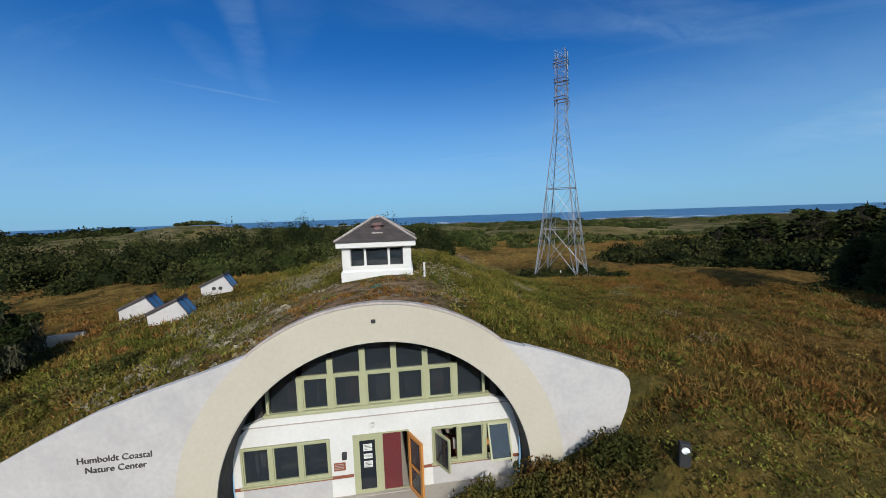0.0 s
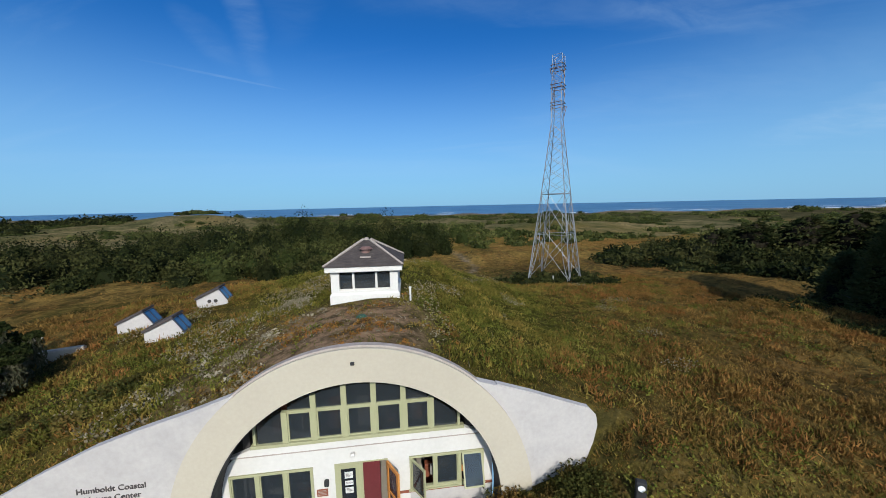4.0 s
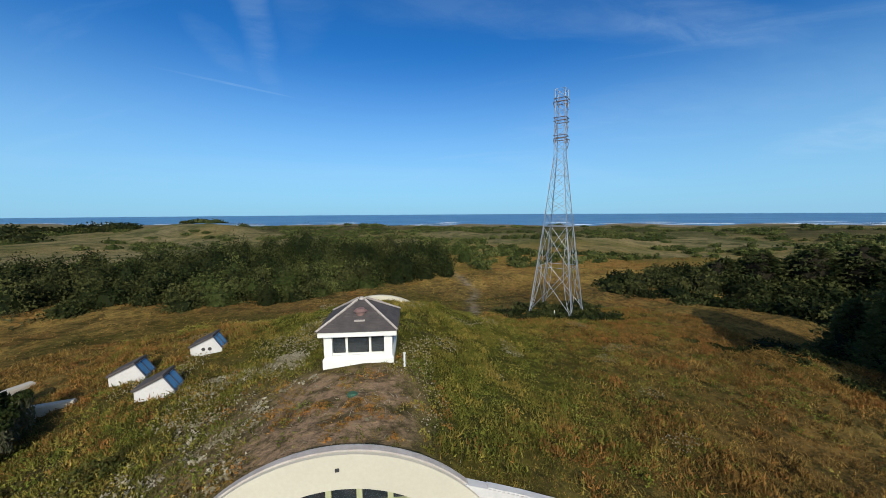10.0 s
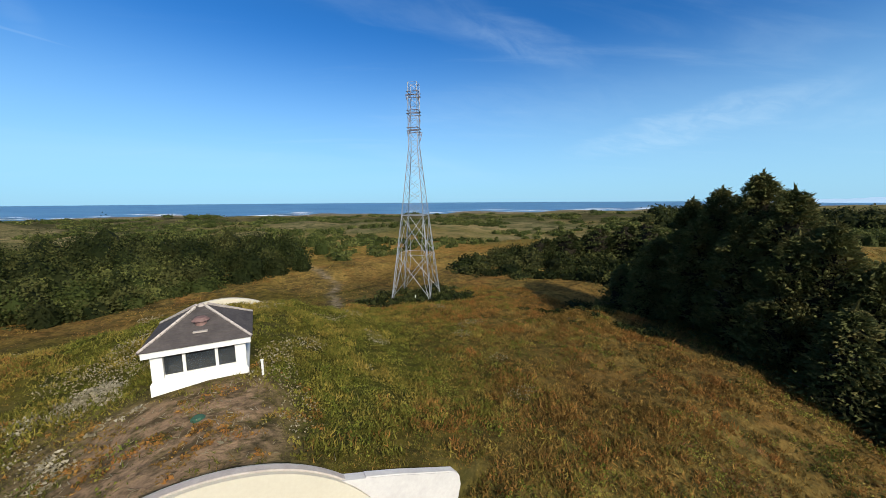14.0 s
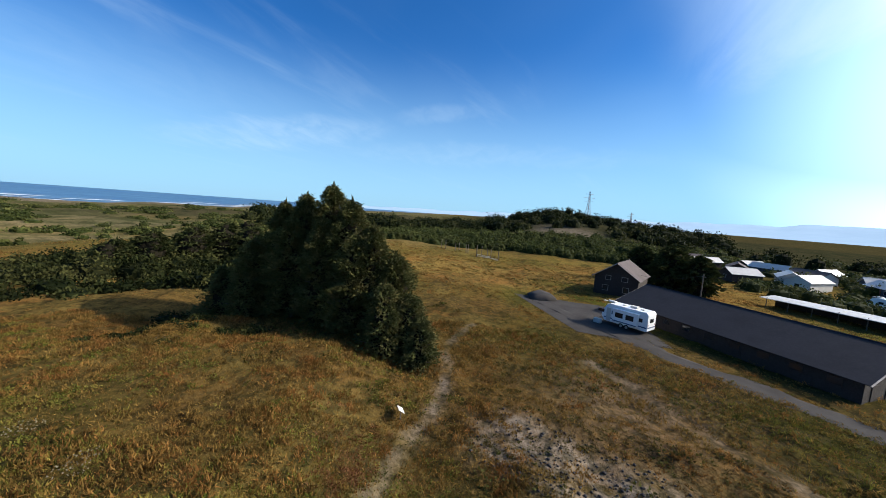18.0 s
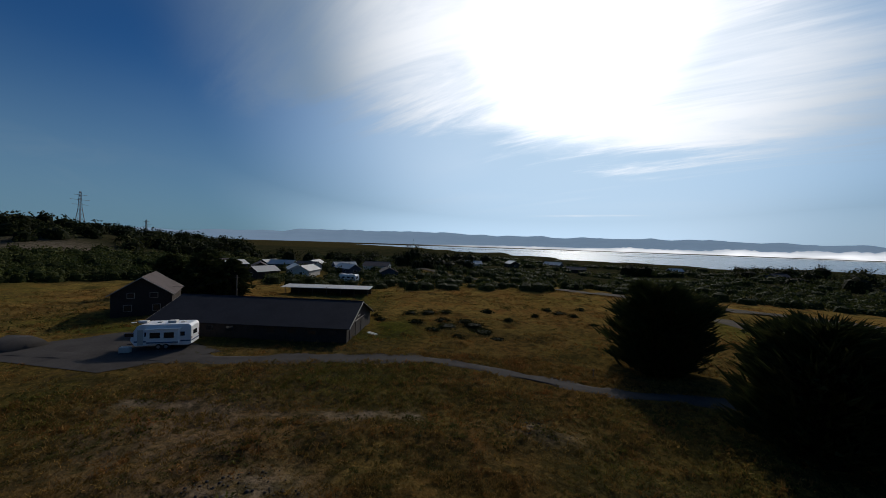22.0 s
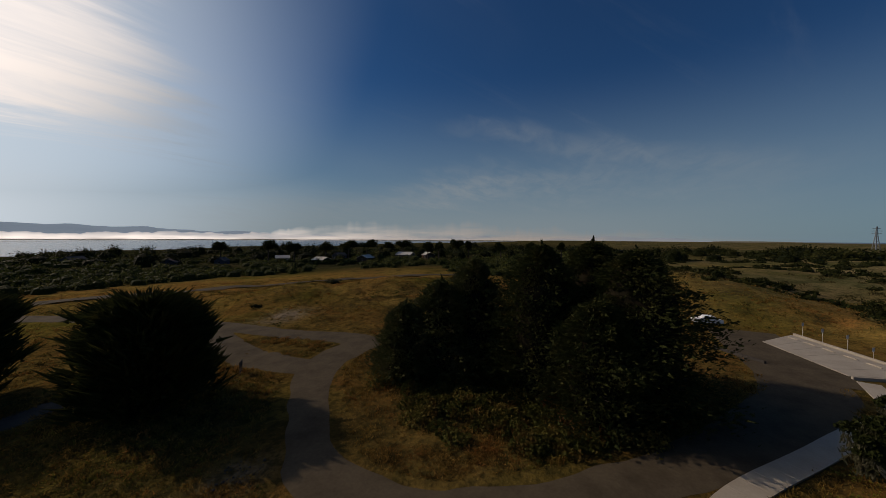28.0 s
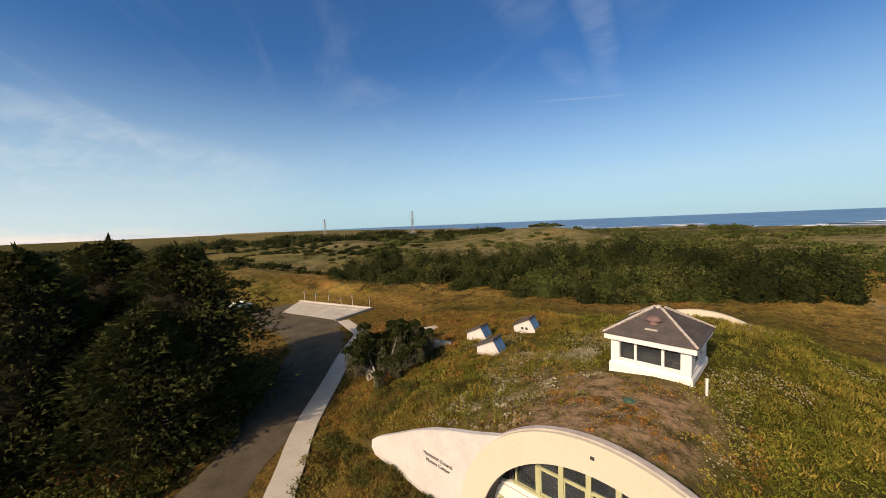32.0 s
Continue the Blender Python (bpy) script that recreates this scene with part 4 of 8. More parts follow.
def sash_frame(x0, x1, z0, z1, y, s=0.035):
    b = bmesh.new()
    for lo, hi in (((x0 + s, z0), (x1 - s, z0 + s)), ((x0 + s, z1 - s), (x1 - s, z1)), ((x0, z0), (x0 + s, z1)), ((x1 - s, z0), (x1, z1))):
        add_box(b, (lo[0], y - 0.02, lo[1]), (hi[0], y + 0.055, hi[1]))
    return b


window(*WL, 0.82, 2.19, 3, centre)
window(*WR, 0.82, 2.19, 3, centre, opened=(0, 2))
# the first light swings out on its side, the third tips out
for nm, piv, rot, wdt in (("casement", (WR[0] + 0.07, WY - 0.05, 0.9), pose(0, 0, 0, 0, 0, -58), 0.84), ("awning_sash", (WR[0] + 2.03, WY - 0.05, 2.12), pose(0, 0, 0, -24, 0, 0), 0.8)):
    c = new(nm)
    c.parent = centre
    c.matrix_basis = Matrix.Translation(piv) @ rot
    zz = (0.0, 1.22) if nm == "casement" else (-1.22, 0.0)
    part("sash", sash_frame(0, wdt, *zz, 0, 0.06), SAGE, c)
    g = part("pane", box((0.05, 0.01, zz[0] + 0.05), (wdt - 0.05, 0.02, zz[1] - 0.05)), GLASS, c)
    g.visible_shadow = False

# the upper row: posts that run up to the vault, one transom, a pane in each field
upper = new("upper_window")
upper.parent = centre
tagged(upper, "wide arched window wall with sage green posts")
posts = [-3.72, -2.66, -1.64, -0.56, 0.50, 1.58, 2.62, 3.66]
Z0, ZT = 3.24, 4.42
lim = lambda x: ARCH_Z + math.sqrt(max(0.0, (R_IN - 0.03) ** 2 - x * x))
part("window_sill", box((-3.86, WY - 0.12, Z0 - 0.05), (3.86, WY + 0.12, Z0 + 0.07), 0.012), SAGE, upper)
for i, x in enumerate(posts):
    top = [4.1, 4.47, 5.02, 5.3, 5.35, 5.1, 4.52, 3.95][i]
    if i in (0, 7):
        part("post", box((x - 0.05, WY - 0.04, Z0), (x + 0.05, WY + 0.1, min(lim(x + (0.05 if i == 7 else -0.05)), 4.1)), 0.01), SAGE, upper)
    else:
        q = 0.10
        part("post", prism([(x - q, Z0), (x + q, Z0), (x + q, min(top, lim(x + q))), (x - q, min(top, lim(x - q)))], WY - 0.06, WY + 0.11), SAGE, upper)
for a, b in zip(posts, posts[1:]):
    outer = a < -3 or b > 3
    zt = ZT if not outer else 9
    x0, x1 = a + 0.1, b - 0.1
    if not outer:
        part("transom", box((x0, WY - 0.05, ZT), (x1, WY + 0.1, ZT + 0.09), 0.008), SAGE, upper)
        part("sash", sash_frame(x0, x1, Z0 + 0.08, ZT, WY, 0.05), SAGE, upper)
    for nm, z0, z1 in (("pane", Z0 + 0.05, min(zt, 9)), ("pane", ZT + 0.08, 9)):
        if outer and z0 > 4:
            continue
        n = 5
        up = [(x0 + (x1 - x0) * i / n, min(z1, lim(x0 + (x1 - x0) * i / n))) for i in range(n + 1)]
        if min(u[1] for u in up) <= z0:
            continue
        g = part(nm, prism([(x0, z0), (x1, z0)] + up[::-1], WY + 0.03, WY + 0.045), GLASS, upper)
        g.visible_shadow = False
# doors
leaf = new("door_leaf")
leaf.parent = centre
tagged(leaf, "closed sage green door with a glass panel and paper notices")
part("frame", sash_frame(-1.04, -0.06, 0.0, 2.22, WY + 0.006, 0.07), SAGE, leaf)
part("door_panel", sash_frame(-0.97, -0.13, 0.02, 2.15, WY - 0.01, 0.15), SAGE, leaf)
g = part("pane", box((-0.85, WY + 0.0, 0.17), (-0.25, WY + 0.015, 2.02)), DARKGLASS, leaf)
for k, (z, hgt) in enumerate(((1.72, 0.26), (1.40, 0.18), (1.10, 0.24))):
    nt = part("notice", box((-0.69, WY - 0.012, z - hgt / 2), (-0.39, WY - 0.006, z + hgt / 2)), WHITE, leaf, "white paper notice")
    for j in range(4 if k != 1 else 0):
        part("text_line", box((-0.65, WY - 0.016, z + hgt / 2 - 0.05 - 0.05 * j), (-0.65 + 0.14 + 0.07 * ((j * 7) % 3), WY - 0.012, z + hgt / 2 - 0.035 - 0.05 * j)), DARK, nt)


def lettering(name, body, size, mat, parent, m, align="LEFT", depth=0.004):
    c = bpy.data.curves.new(name, "FONT")
    c.body, c.size, c.extrude, c.align_x = body, size, depth, align
    t = bpy.data.objects.new("tmp", c)
    scene.collection.objects.link(t)
    bpy.context.view_layer.update()
    me_ = bpy.data.meshes.new_from_object(t.evaluated_get(bpy.context.evaluated_depsgraph_get()))
    bpy.data.objects.remove(t)
    me_.materials.clear()
    me_.materials.append(mat)
    o = new(name, me_)
    o.parent = parent
    o.matrix_basis = m
    return o


LETTER = material("dark_bronze_letters", (0.06, 0.05, 0.05), 0.5, 0.3)
tagged(lettering("lettering", "OPEN", 0.10, LETTER, leaf, pose(-0.54, WY - 0.013, 1.365, 90), "CENTER", 0.001), "black printed word")
part("opening_panel", box((-0.06, WY + 0.02, 0.0), (0.62, WY + 0.07, 2.16), 0.006), MAROON, centre, "dark red panel beside the doorway")
part("door_frame", sash_frame(-0.06, 0.92, 0.0, 2.22, WY, 0.05), SAGE, centre)
part("threshold", box((-1.04, WY - 0.15, -0.02), (0.92, WY + 0.3, 0.03), 0.008), CONCRETE, centre)
od = new("open_door")
od.parent = centre
tagged(od, "orange stained wooden door with glass standing open")
od.matrix_basis = pose(0.88, WY - 0.04, 0.03, 0, 0, -62)
part("door_panel", sash_frame(0, 0.90, 0, 2.12, 0, 0.12), ORANGE, od)
part("rail", box((0.1, -0.02, 0.92), (0.8, 0.055, 1.0)), ORANGE, od)
g = part("pane", box((0.11, 0.012, 0.11), (0.79, 0.022, 2.01)), GLASS, od)
g.visible_shadow = False
part("handle", bar((0.84, -0.06, 0.95), (0.84, -0.06, 1.15), 0.015), CHROME, od)
part("plaque", box((-1.72, WY - 0.03, 0.98), (-1.32, WY - 0.005, 1.28), 0.01), BROWN, centre, "small brown plaque with unreadable lines")
for j in range(4):
    part("text_line", box((-1.68, WY - 0.036, 1.05 + 0.055 * j), (-1.38, WY - 0.031, 1.065 + 0.055 * j)), LEAD, centre)
part("wall_lamp", box((-1.42, WY - 0.13, 1.42), (-1.26, WY, 1.66), 0.02), RUBBER, centre)
part("flood_light", box((-0.42, WY - 0.2, 2.52), (-0.26, WY - 0.04, 2.66), 0.03), WHITE, centre)
# rooms behind the glass, walls coloured near black in place of dimness
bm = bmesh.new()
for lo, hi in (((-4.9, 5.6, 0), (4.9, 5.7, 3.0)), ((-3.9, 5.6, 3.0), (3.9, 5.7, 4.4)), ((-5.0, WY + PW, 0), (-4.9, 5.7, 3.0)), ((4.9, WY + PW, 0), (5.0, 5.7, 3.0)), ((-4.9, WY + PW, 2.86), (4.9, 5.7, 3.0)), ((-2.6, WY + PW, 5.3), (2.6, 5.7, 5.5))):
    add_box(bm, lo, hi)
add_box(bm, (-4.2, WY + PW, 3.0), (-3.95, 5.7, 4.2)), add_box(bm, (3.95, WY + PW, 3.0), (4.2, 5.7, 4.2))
part("room_shell", bm, DARK, centre, "two floors of rooms, dimness painted as near-black walls")
part("room_floor", box((-5.0, WY - 0.1, -0.12), (5.0, 5.7, -0.004)), CONCRETE, centre)
rr = random.Random(11)
for x in (-4.3, -3.5, -2.7, -2.1, 1.9, 2.6, 3.3, 4.2):
    zt = rr.uniform(0.8, 1.35)
    part("display_stand", box((x - 0.22, WY + 1.1, 0), (x + 0.22, WY + 1.4, zt), 0.02), rr.choice([BROWN, BARNWOOD, BARNTRIM, BARNWOOD]), centre)
for x in (-3.1, -2.1, -1.1, 0.0, 1.1, 2.1):
    part("display_board", box((x - 0.22, WY + 1.0, 3.0), (x + 0.22, WY + 1.06, rr.uniform(3.8, 4.4)), 0.01), rr.choice([BROWN, BARNWOOD, BARNTRIM, BLUEPAINT]), centre)
for x, z0, w, h in ((-4.35, 1.0, 0.10, 0.85), (-4.15, 1.2, 0.16, 0.5), (-3.3, 1.0, 0.5, 0.18), (-2.35, 1.15, 0.45, 0.12), (-2.2, 0.95, 0.6, 0.08), (2.75, 1.0, 0.4, 0.4), (3.1, 1.3, 0.35, 0.25), (3.9, 1.0, 0.3, 0.2)):
    part("shelf_item", box((x - w / 2, WY + 0.35, z0), (x + w / 2, WY + 0.5, z0 + h), 0.02), rr.choice([WHITE, PALEWALL, ORANGE, BARNTRIM]), centre)
for x, z0, w, h in ((-2.2, 3.35, 0.08, 0.6), (-0.95, 3.35, 0.1, 0.75), (-1.2, 3.4, 0.2, 0.2), (0.95, 3.4, 0.08, 0.5), (1.1, 3.35, 0.2, 0.16), (2.15, 3.4, 0.3, 0.3), (-3.1, 3.35, 0.3, 0.5)):
    part("exhibit", box((x - w / 2, WY + 0.5, z0), (x + w / 2, WY + 0.6, z0 + h), 0.02), rr.choice([ORANGE, PALEWALL, BROWN]), centre)
# sign on the left wing
for body, z, x in (("Humboldt Coastal", 2.83, -7.76), ("Nature Center", 2.52, -7.76)):
    tagged(lettering("sign_lettering", body, 0.272, LETTER, centre, pose(x, -0.012, z, 90), "CENTER", 0.012), "dark raised letters on the plaster")
part("alarm_box", box((-0.12, -0.16, 6.45), (0.02, -0.10, 6.57), 0.02), RUBBER, centre)
tagged(part("porch_floor", box((AX - 5.0, AY - 3.2, -0.14), (AX + 5.0, AY + WY - 0.1, 0.012), 0.0), CONCRETE), "plain concrete floor in front of the doors", "pavement", kind="structure")

# ------------------------------------------------------------------ roof lantern on the berm
CUX, CUY, CUZ = -0.78, 20.4, 6.58
lantern = thing("roof_lantern", "white square roof lantern with a hipped shingle roof on the berm", "roof lantern", pose(CUX, CUY, CUZ, 0, 0, -2))
HB, HE = 1.82, 2.06
bm = bmesh.new()
prof = [(HB + 0.06, -0.9), (HB + 0.06, 0.30), (HB - 0.02, 0.42), (HB - 0.02, 0.52)]
ring = [[bm.verts.new((sx * r_, sy * r_, z)) for sx, sy in ((-1, -1), (1, -1), (1, 1), (-1, 1))] for r_, z in prof]
for a, b in zip(ring, ring[1:]):
    for i in range(4):
        bm.faces.new((a[i], a[(i + 1) % 4], b[(i + 1) % 4], b[i]))
bm.faces.new(ring[-1])
part("base", bm, WHITE, lantern, "white flared base")
for sx, sy in ((-1, -1), (1, -1), (1, 1), (-1, 1)):
    part("corner_post", box((sx * (HB - 0.23) - 0.22, sy * (HB - 0.23) - 0.22, 0.5), (sx * (HB - 0.23) + 0.22, sy * (HB - 0.23) + 0.22, 1.62), 0.01), WHITE, lantern)
for k in range(4):
    side = new("lantern_window")
    side.parent = lantern
    side.matrix_basis = pose(0, 0, 0, 0, 0, 90 * k)
    e = [-(HB - 0.45), -0.62, 0.62, HB - 0.45]
    fb = bmesh.new()
    add_box(fb, (e[0], -HB + 0.1, 0.52), (e[3], -HB + 0.2, 0.62)), add_box(fb, (e[0], -HB + 0.1, 1.52), (e[3], -HB + 0.2, 1.6))
    for q in (-0.62, 0.62):
        add_box(fb, (q - 0.06, -HB + 0.08, 0.6), (q + 0.06, -HB + 0.2, 1.55))
    part("window_frame", fb, PALEWALL, side)
    for a, b in zip(e, e[1:]):
        g = part("pane", box((a + 0.02, -HB + 0.15, 0.6), (b - 0.02, -HB + 0.165, 1.54)), GLASS, side)
        g.visible_shadow = False
part("fascia", box((-HE, -HE, 1.60), (HE, HE, 1.92), 0.02), WHITE, lantern, "white fascia board")
# near-black box added to stand in for the lantern's dim inside
part("inner_shade_box", box((-0.9, -0.9, 0.86), (0.9, 0.9, 1.6)), DARK, lantern)
part("inner_ledge", box((-1.3, -1.3, 0.5), (1.3, 1.3, 0.86), 0.02), PALEWALL, lantern, "pale sill inside the windows")
# hipped roof in courses of shingles
rise, apex = 1.22, 0.16
bm = bmesh.new()
N = 9
for k in range(N):
    r0, r1 = HE + 0.08 - (HE + 0.08 - apex) * k / N, HE + 0.08 - (HE + 0.08 - apex) * (k + 1) / N
    z0, z1 = 1.92 + rise * k / N, 1.92 + rise * (k + 1) / N
    lo = [bm.verts.new((sx * r0, sy * r0, z0 + 0.03)) for sx, sy in ((-1, -1), (1, -1), (1, 1), (-1, 1))]
    hi = [bm.verts.new((sx * r1, sy * r1, z1)) for sx, sy in ((-1, -1), (1, -1), (1, 1), (-1, 1))]
    bt = [bm.verts.new((sx * r0, sy * r0, z0 - 0.02)) for sx, sy in ((-1, -1), (1, -1), (1, 1), (-1, 1))]
    for i in range(4):
        j = (i + 1) % 4
        bm.faces.new((lo[i], lo[j], hi[j], hi[i])), bm.faces.new((bt[i], bt[j], lo[j], lo[i]))
        if k:
            bm.faces.new((under[i], under[j], bt[j], bt[i]))
    under = hi
bm.faces.new(hi)
roof = part("roof", bm, SHINGLE, lantern, "grey-brown shingled hip roof")
for sx, sy in ((-1, -1), (1, -1), (1, 1), (-1, 1)):
    bm = bmesh.new()
    for k in range(11):
        a, b = k / 11, (k + 0.9) / 11
        p = lambda q: Vector((sx * (HE + 0.05 - (HE - apex) * q), sy * (HE + 0.05 - (HE - apex) * q), 1.96 + rise * q))
        add_bar(bm, p(a), p(b), 0.07, 5)
    part("ridge_tiles", bm, LEAD, roof)
part("finial", bar((0, 0, 3.08), (0, 0, 3.28), 0.2, 8, 0.1), LEAD, lantern)
vent = part("roof_vent", bar((0.05, -1.0, 2.40), (0.05, -1.0, 2.74), 0.26, 12), CLAY, lantern, "red-brown roof vent")
part("vent_cap", bar((0.05, -1.0, 2.72), (0.05, -1.0, 2.86), 0.38, 14, 0.22), CLAY, vent)
part("flashing", box((-0.22, -1.62, 2.3), (0.34, -1.2, 2.36), 0.0, pose(0, 0, 0)), LEAD, vent)

pipe = thing("vent_pipe", "short white vent pipe standing in the grass", "pipe", pose(1.60, 18.1, on_ground(1.60, 18.1) - 0.1))
part("tube", bar((0, 0, 0), (0, 0, 0.85), 0.055, 8), WHITE, pipe)
part("cap", bar((0, 0, 0.82), (0, 0, 0.88), 0.075, 8), WHITE, pipe)
CAPG = material("green_plastic", (0.02, 0.065, 0.035), 0.7)
lid = thing("irrigation_lid", "small green plastic irrigation lid in the soil", "lid", pose(-0.73, 15.1, on_ground(-0.73, 15.1) - 0.02))
part("lid", bar((0, 0, 0), (0, 0, 0.12), 0.2, 10, 0.16), CAPG, lid)
part("rim", bar((0, 0, 0), (0, 0, 0.05), 0.25, 10), CAPG, lid)
# the back wall's curved top
line = []
for k in range(25):
    x = -4.6 + 9.4 * k / 24
    line.append((x, ARCH_Z + math.sqrt(R_OUT ** 2 - (x + 0.6) ** 2) - 0.10))
out = line + [(x, z - 2.4) for x, z in line[::-1]]
tagged(part("rear_wall", prism(out, 33.2, 33.55), CREAM), "curved cream top of the rear wall", "wall", kind="structure")


def skylight(x, y, turn, vents, group="skylights on the slope"):
    z = on_ground(x, y)
    s = thing("light_monitor", "white wedge-shaped roof light with a blue glazed front", "skylight", pose(x, y, z - 0.22, 0, 0, turn), group)
    w, L, H = 0.62, 1.95, 1.32
    # local x: width, y: from the glazed front (0) back along the slope
    bm = bmesh.new()
    prof = [(0.0, 0.0), (0.0, 0.42), (0.55, H), (L, 0.66), (L, 0.0)]
    lo = [bm.verts.new((-w, p, q)) for p, q in prof]
    hi = [bm.verts.new((w, p, q)) for p, q in prof]
    bm.faces.new(lo[::-1]), bm.faces.new(hi)
    for i in range(5):
        bm.faces.new((lo[i], lo[(i + 1) % 5], hi[(i + 1) % 5], hi[i]))
    bmesh.ops.recalc_face_normals(bm, faces=bm.faces)
    part("body", bm, PLASTER, s)
    sl = math.atan2(H - 0.42, 0.55)
    g = bmesh.new()
    add_box(g, (-w + 0.06, 0.04, -0.03), (w - 0.06, 0.94, 0.035), 0.01, Matrix.Translation((0, 0, 0.42)) @ Matrix.Rotation(sl, 4, "X"))
    gl = part("glazing", g, BLUEGLASS, s, "blue tinted glass")
    for q in (-w + 0.04, 0, w - 0.04):
        part("bar", box((q - 0.035, 0.02, 0.0), (q + 0.035, 0.96, 0.06), 0, Matrix.Translation((0, 0, 0.42)) @ Matrix.Rotation(sl, 4, "X")), BLUEPAINT, gl)
    a2 = math.atan2(0.66 - H, L - 0.55)
    ln = math.hypot(L - 0.55, H - 0.66)
    part("roof", box((-w - 0.10, -0.12, -0.06), (w + 0.10, ln + 0.06, 0.09), 0.01, Matrix.Translation((0, 0.55, H)) @ Matrix.Rotation(a2, 4, "X")), SHINGLE, s)
    # near-black discs on the sides paint the shade of the vent openings
    for sx in (-1, 1) if vents else ():
        for yy in (0.75, 1.15):
            part("vent_shade_disc", bar((sx * (w + 0.004), yy, 0.44), (sx * (w - 0.02), yy, 0.44), 0.13, 10), DARK, s)
    return s


for x, y, vents in ((-14.9, 24.2, False), (-11.6, 21.5, False), (-11.4, 26.6, True)):
    skylight(x, y, 98, vents)


# ------------------------------------------------------------------ lattice mast
def mast(x, y, h, wbase, wmid, wtop, turn, name="lattice_mast"):
    z = on_ground(x, y) - 0.2
    t = thing(name, "tall galvanised steel lattice mast with four legs", "tower", pose(x, y, z, 0, 0, turn))
    prof = [(0, wbase), (0.41 * h, wmid), (0.715 * h, wtop), (h, wtop)]

    def half(q):
        return float(np.interp(q, [p[0] for p in prof], [p[1] for p in prof])) / 2

    cor = ((-1, -1), (1, -1), (1, 1), (-1, 1))
    levels = [0, 0.05 * h, 0.14 * h, 0.235 * h, 0.325 * h, 0.41 * h, 0.47 * h, 0.525 * h, 0.578 * h, 0.63 * h, 0.675 * h, 0.715 * h] + [h * (0.715 + 0.285 * k / 9) for k in range(1, 10)]
    P = lambda c, q: Vector((cor[c][0] * half(q), cor[c][1] * half(q), q))
    for c in range(4):
        bm = bmesh.new()
        for a, b in zip([p[0] for p in prof], [p[0] for p in prof][1:]):
            add_bar(bm, P(c, a), P(c, b), 0.062 if a < 0.5 * h else 0.045, 4)
        part("leg", bm, GALV, t)
        part("footing", box((cor[c][0] * wbase / 2 - 0.35, cor[c][1] * wbase / 2 - 0.35, -0.3), (cor[c][0] * wbase / 2 + 0.35, cor[c][1] * wbase / 2 + 0.35, 0.35), 0.05), CONCRETE, t)
    for f in range(4):
        bm = bmesh.new()
        d = (f + 1) % 4
        for i, (a, b) in enumerate(zip(levels, levels[1:])):
            if b <= 0.42 * h:
                continue
            r = 0.030 if b <= 0.72 * h else 0.020
            add_bar(bm, P(f, a), P(d, b), r, 3), add_bar(bm, P(d, a), P(f, b), r, 3)
            if i in (8, 11) or b > 0.72 * h:
                add_bar(bm, P(f, b), P(d, b), r, 3)
        add_bar(bm, P(f, 0.41 * h), P(d, 0.41 * h), 0.05, 4)
        # the lower part: two wide crossed panels and a slim truss along each leg
        for a, b in ((0.03 * h, 0.23 * h), (0.23 * h, 0.41 * h)):
            add_bar(bm, P(f, a), P(d, b), 0.032, 3), add_bar(bm, P(d, a), P(f, b), 0.032, 3)
        add_bar(bm, P(f, 0.23 * h), P(d, 0.23 * h), 0.03, 3)
        part("bracing", bm, GALV, t)
        for u, v in ((f, d), (d, f)):
            bm = bmesh.new()
            inner = lambda q: P(u, q).lerp(P(v, q), 0.15 * math.sin(math.pi * min(1, q / (0.41 * h))) + 0.01)
            qs = [0.41 * h * k / 11 for k in range(12)]
            for k, (a, b) in enumerate(zip(qs, qs[1:])):
                add_bar(bm, inner(a), inner(b), 0.030, 3)
                add_bar(bm, P(u, a) if k % 2 else inner(a), inner(b) if k % 2 else P(u, b), 0.022, 3)
            part("leg_truss", bm, GALV, t)
    for q in (0.79, 0.865, 0.945):
        bm = bmesh.new()
        e = half(q * h) + 0.14
        for c in range(4):
            u, v = cor[c], cor[(c + 1) % 4]
            for lift in (0.0, 0.42):
                add_bar(bm, (u[0] * e, u[1] * e, q * h + lift), (v[0] * e, v[1] * e, q * h + lift), 0.05, 4)
        pl = part("collar_frame", bm, RUST, t, "dark steel collar round the mast")
        rr_ = random.Random(int(q * 100))
        for k in range(5):
            x0, y0 = rr_.choice((-1, 1)) * e, rr_.uniform(-0.7, 0.7)
            part("bracket", bar((x0, y0, q * h - rr_.uniform(0.4, 1.3)), (x0 + rr_.uniform(-0.4, 0.4), y0 + rr_.uniform(-0.4, 0.4), q * h), 0.05, 4), RUST, pl)
    return t


mast(22.9, 45.6, 30.3, 5.8, 3.1, 1.28, -42)
stub = thing("marker_post", "short pale marker post beside the mast", "post", pose(20.9, 41.8, on_ground(20.9, 41.8) - 0.1))
part("stake", bar((0, 0, 0), (0, 0, 1.2), 0.07, 6), PALEWALL, stub)


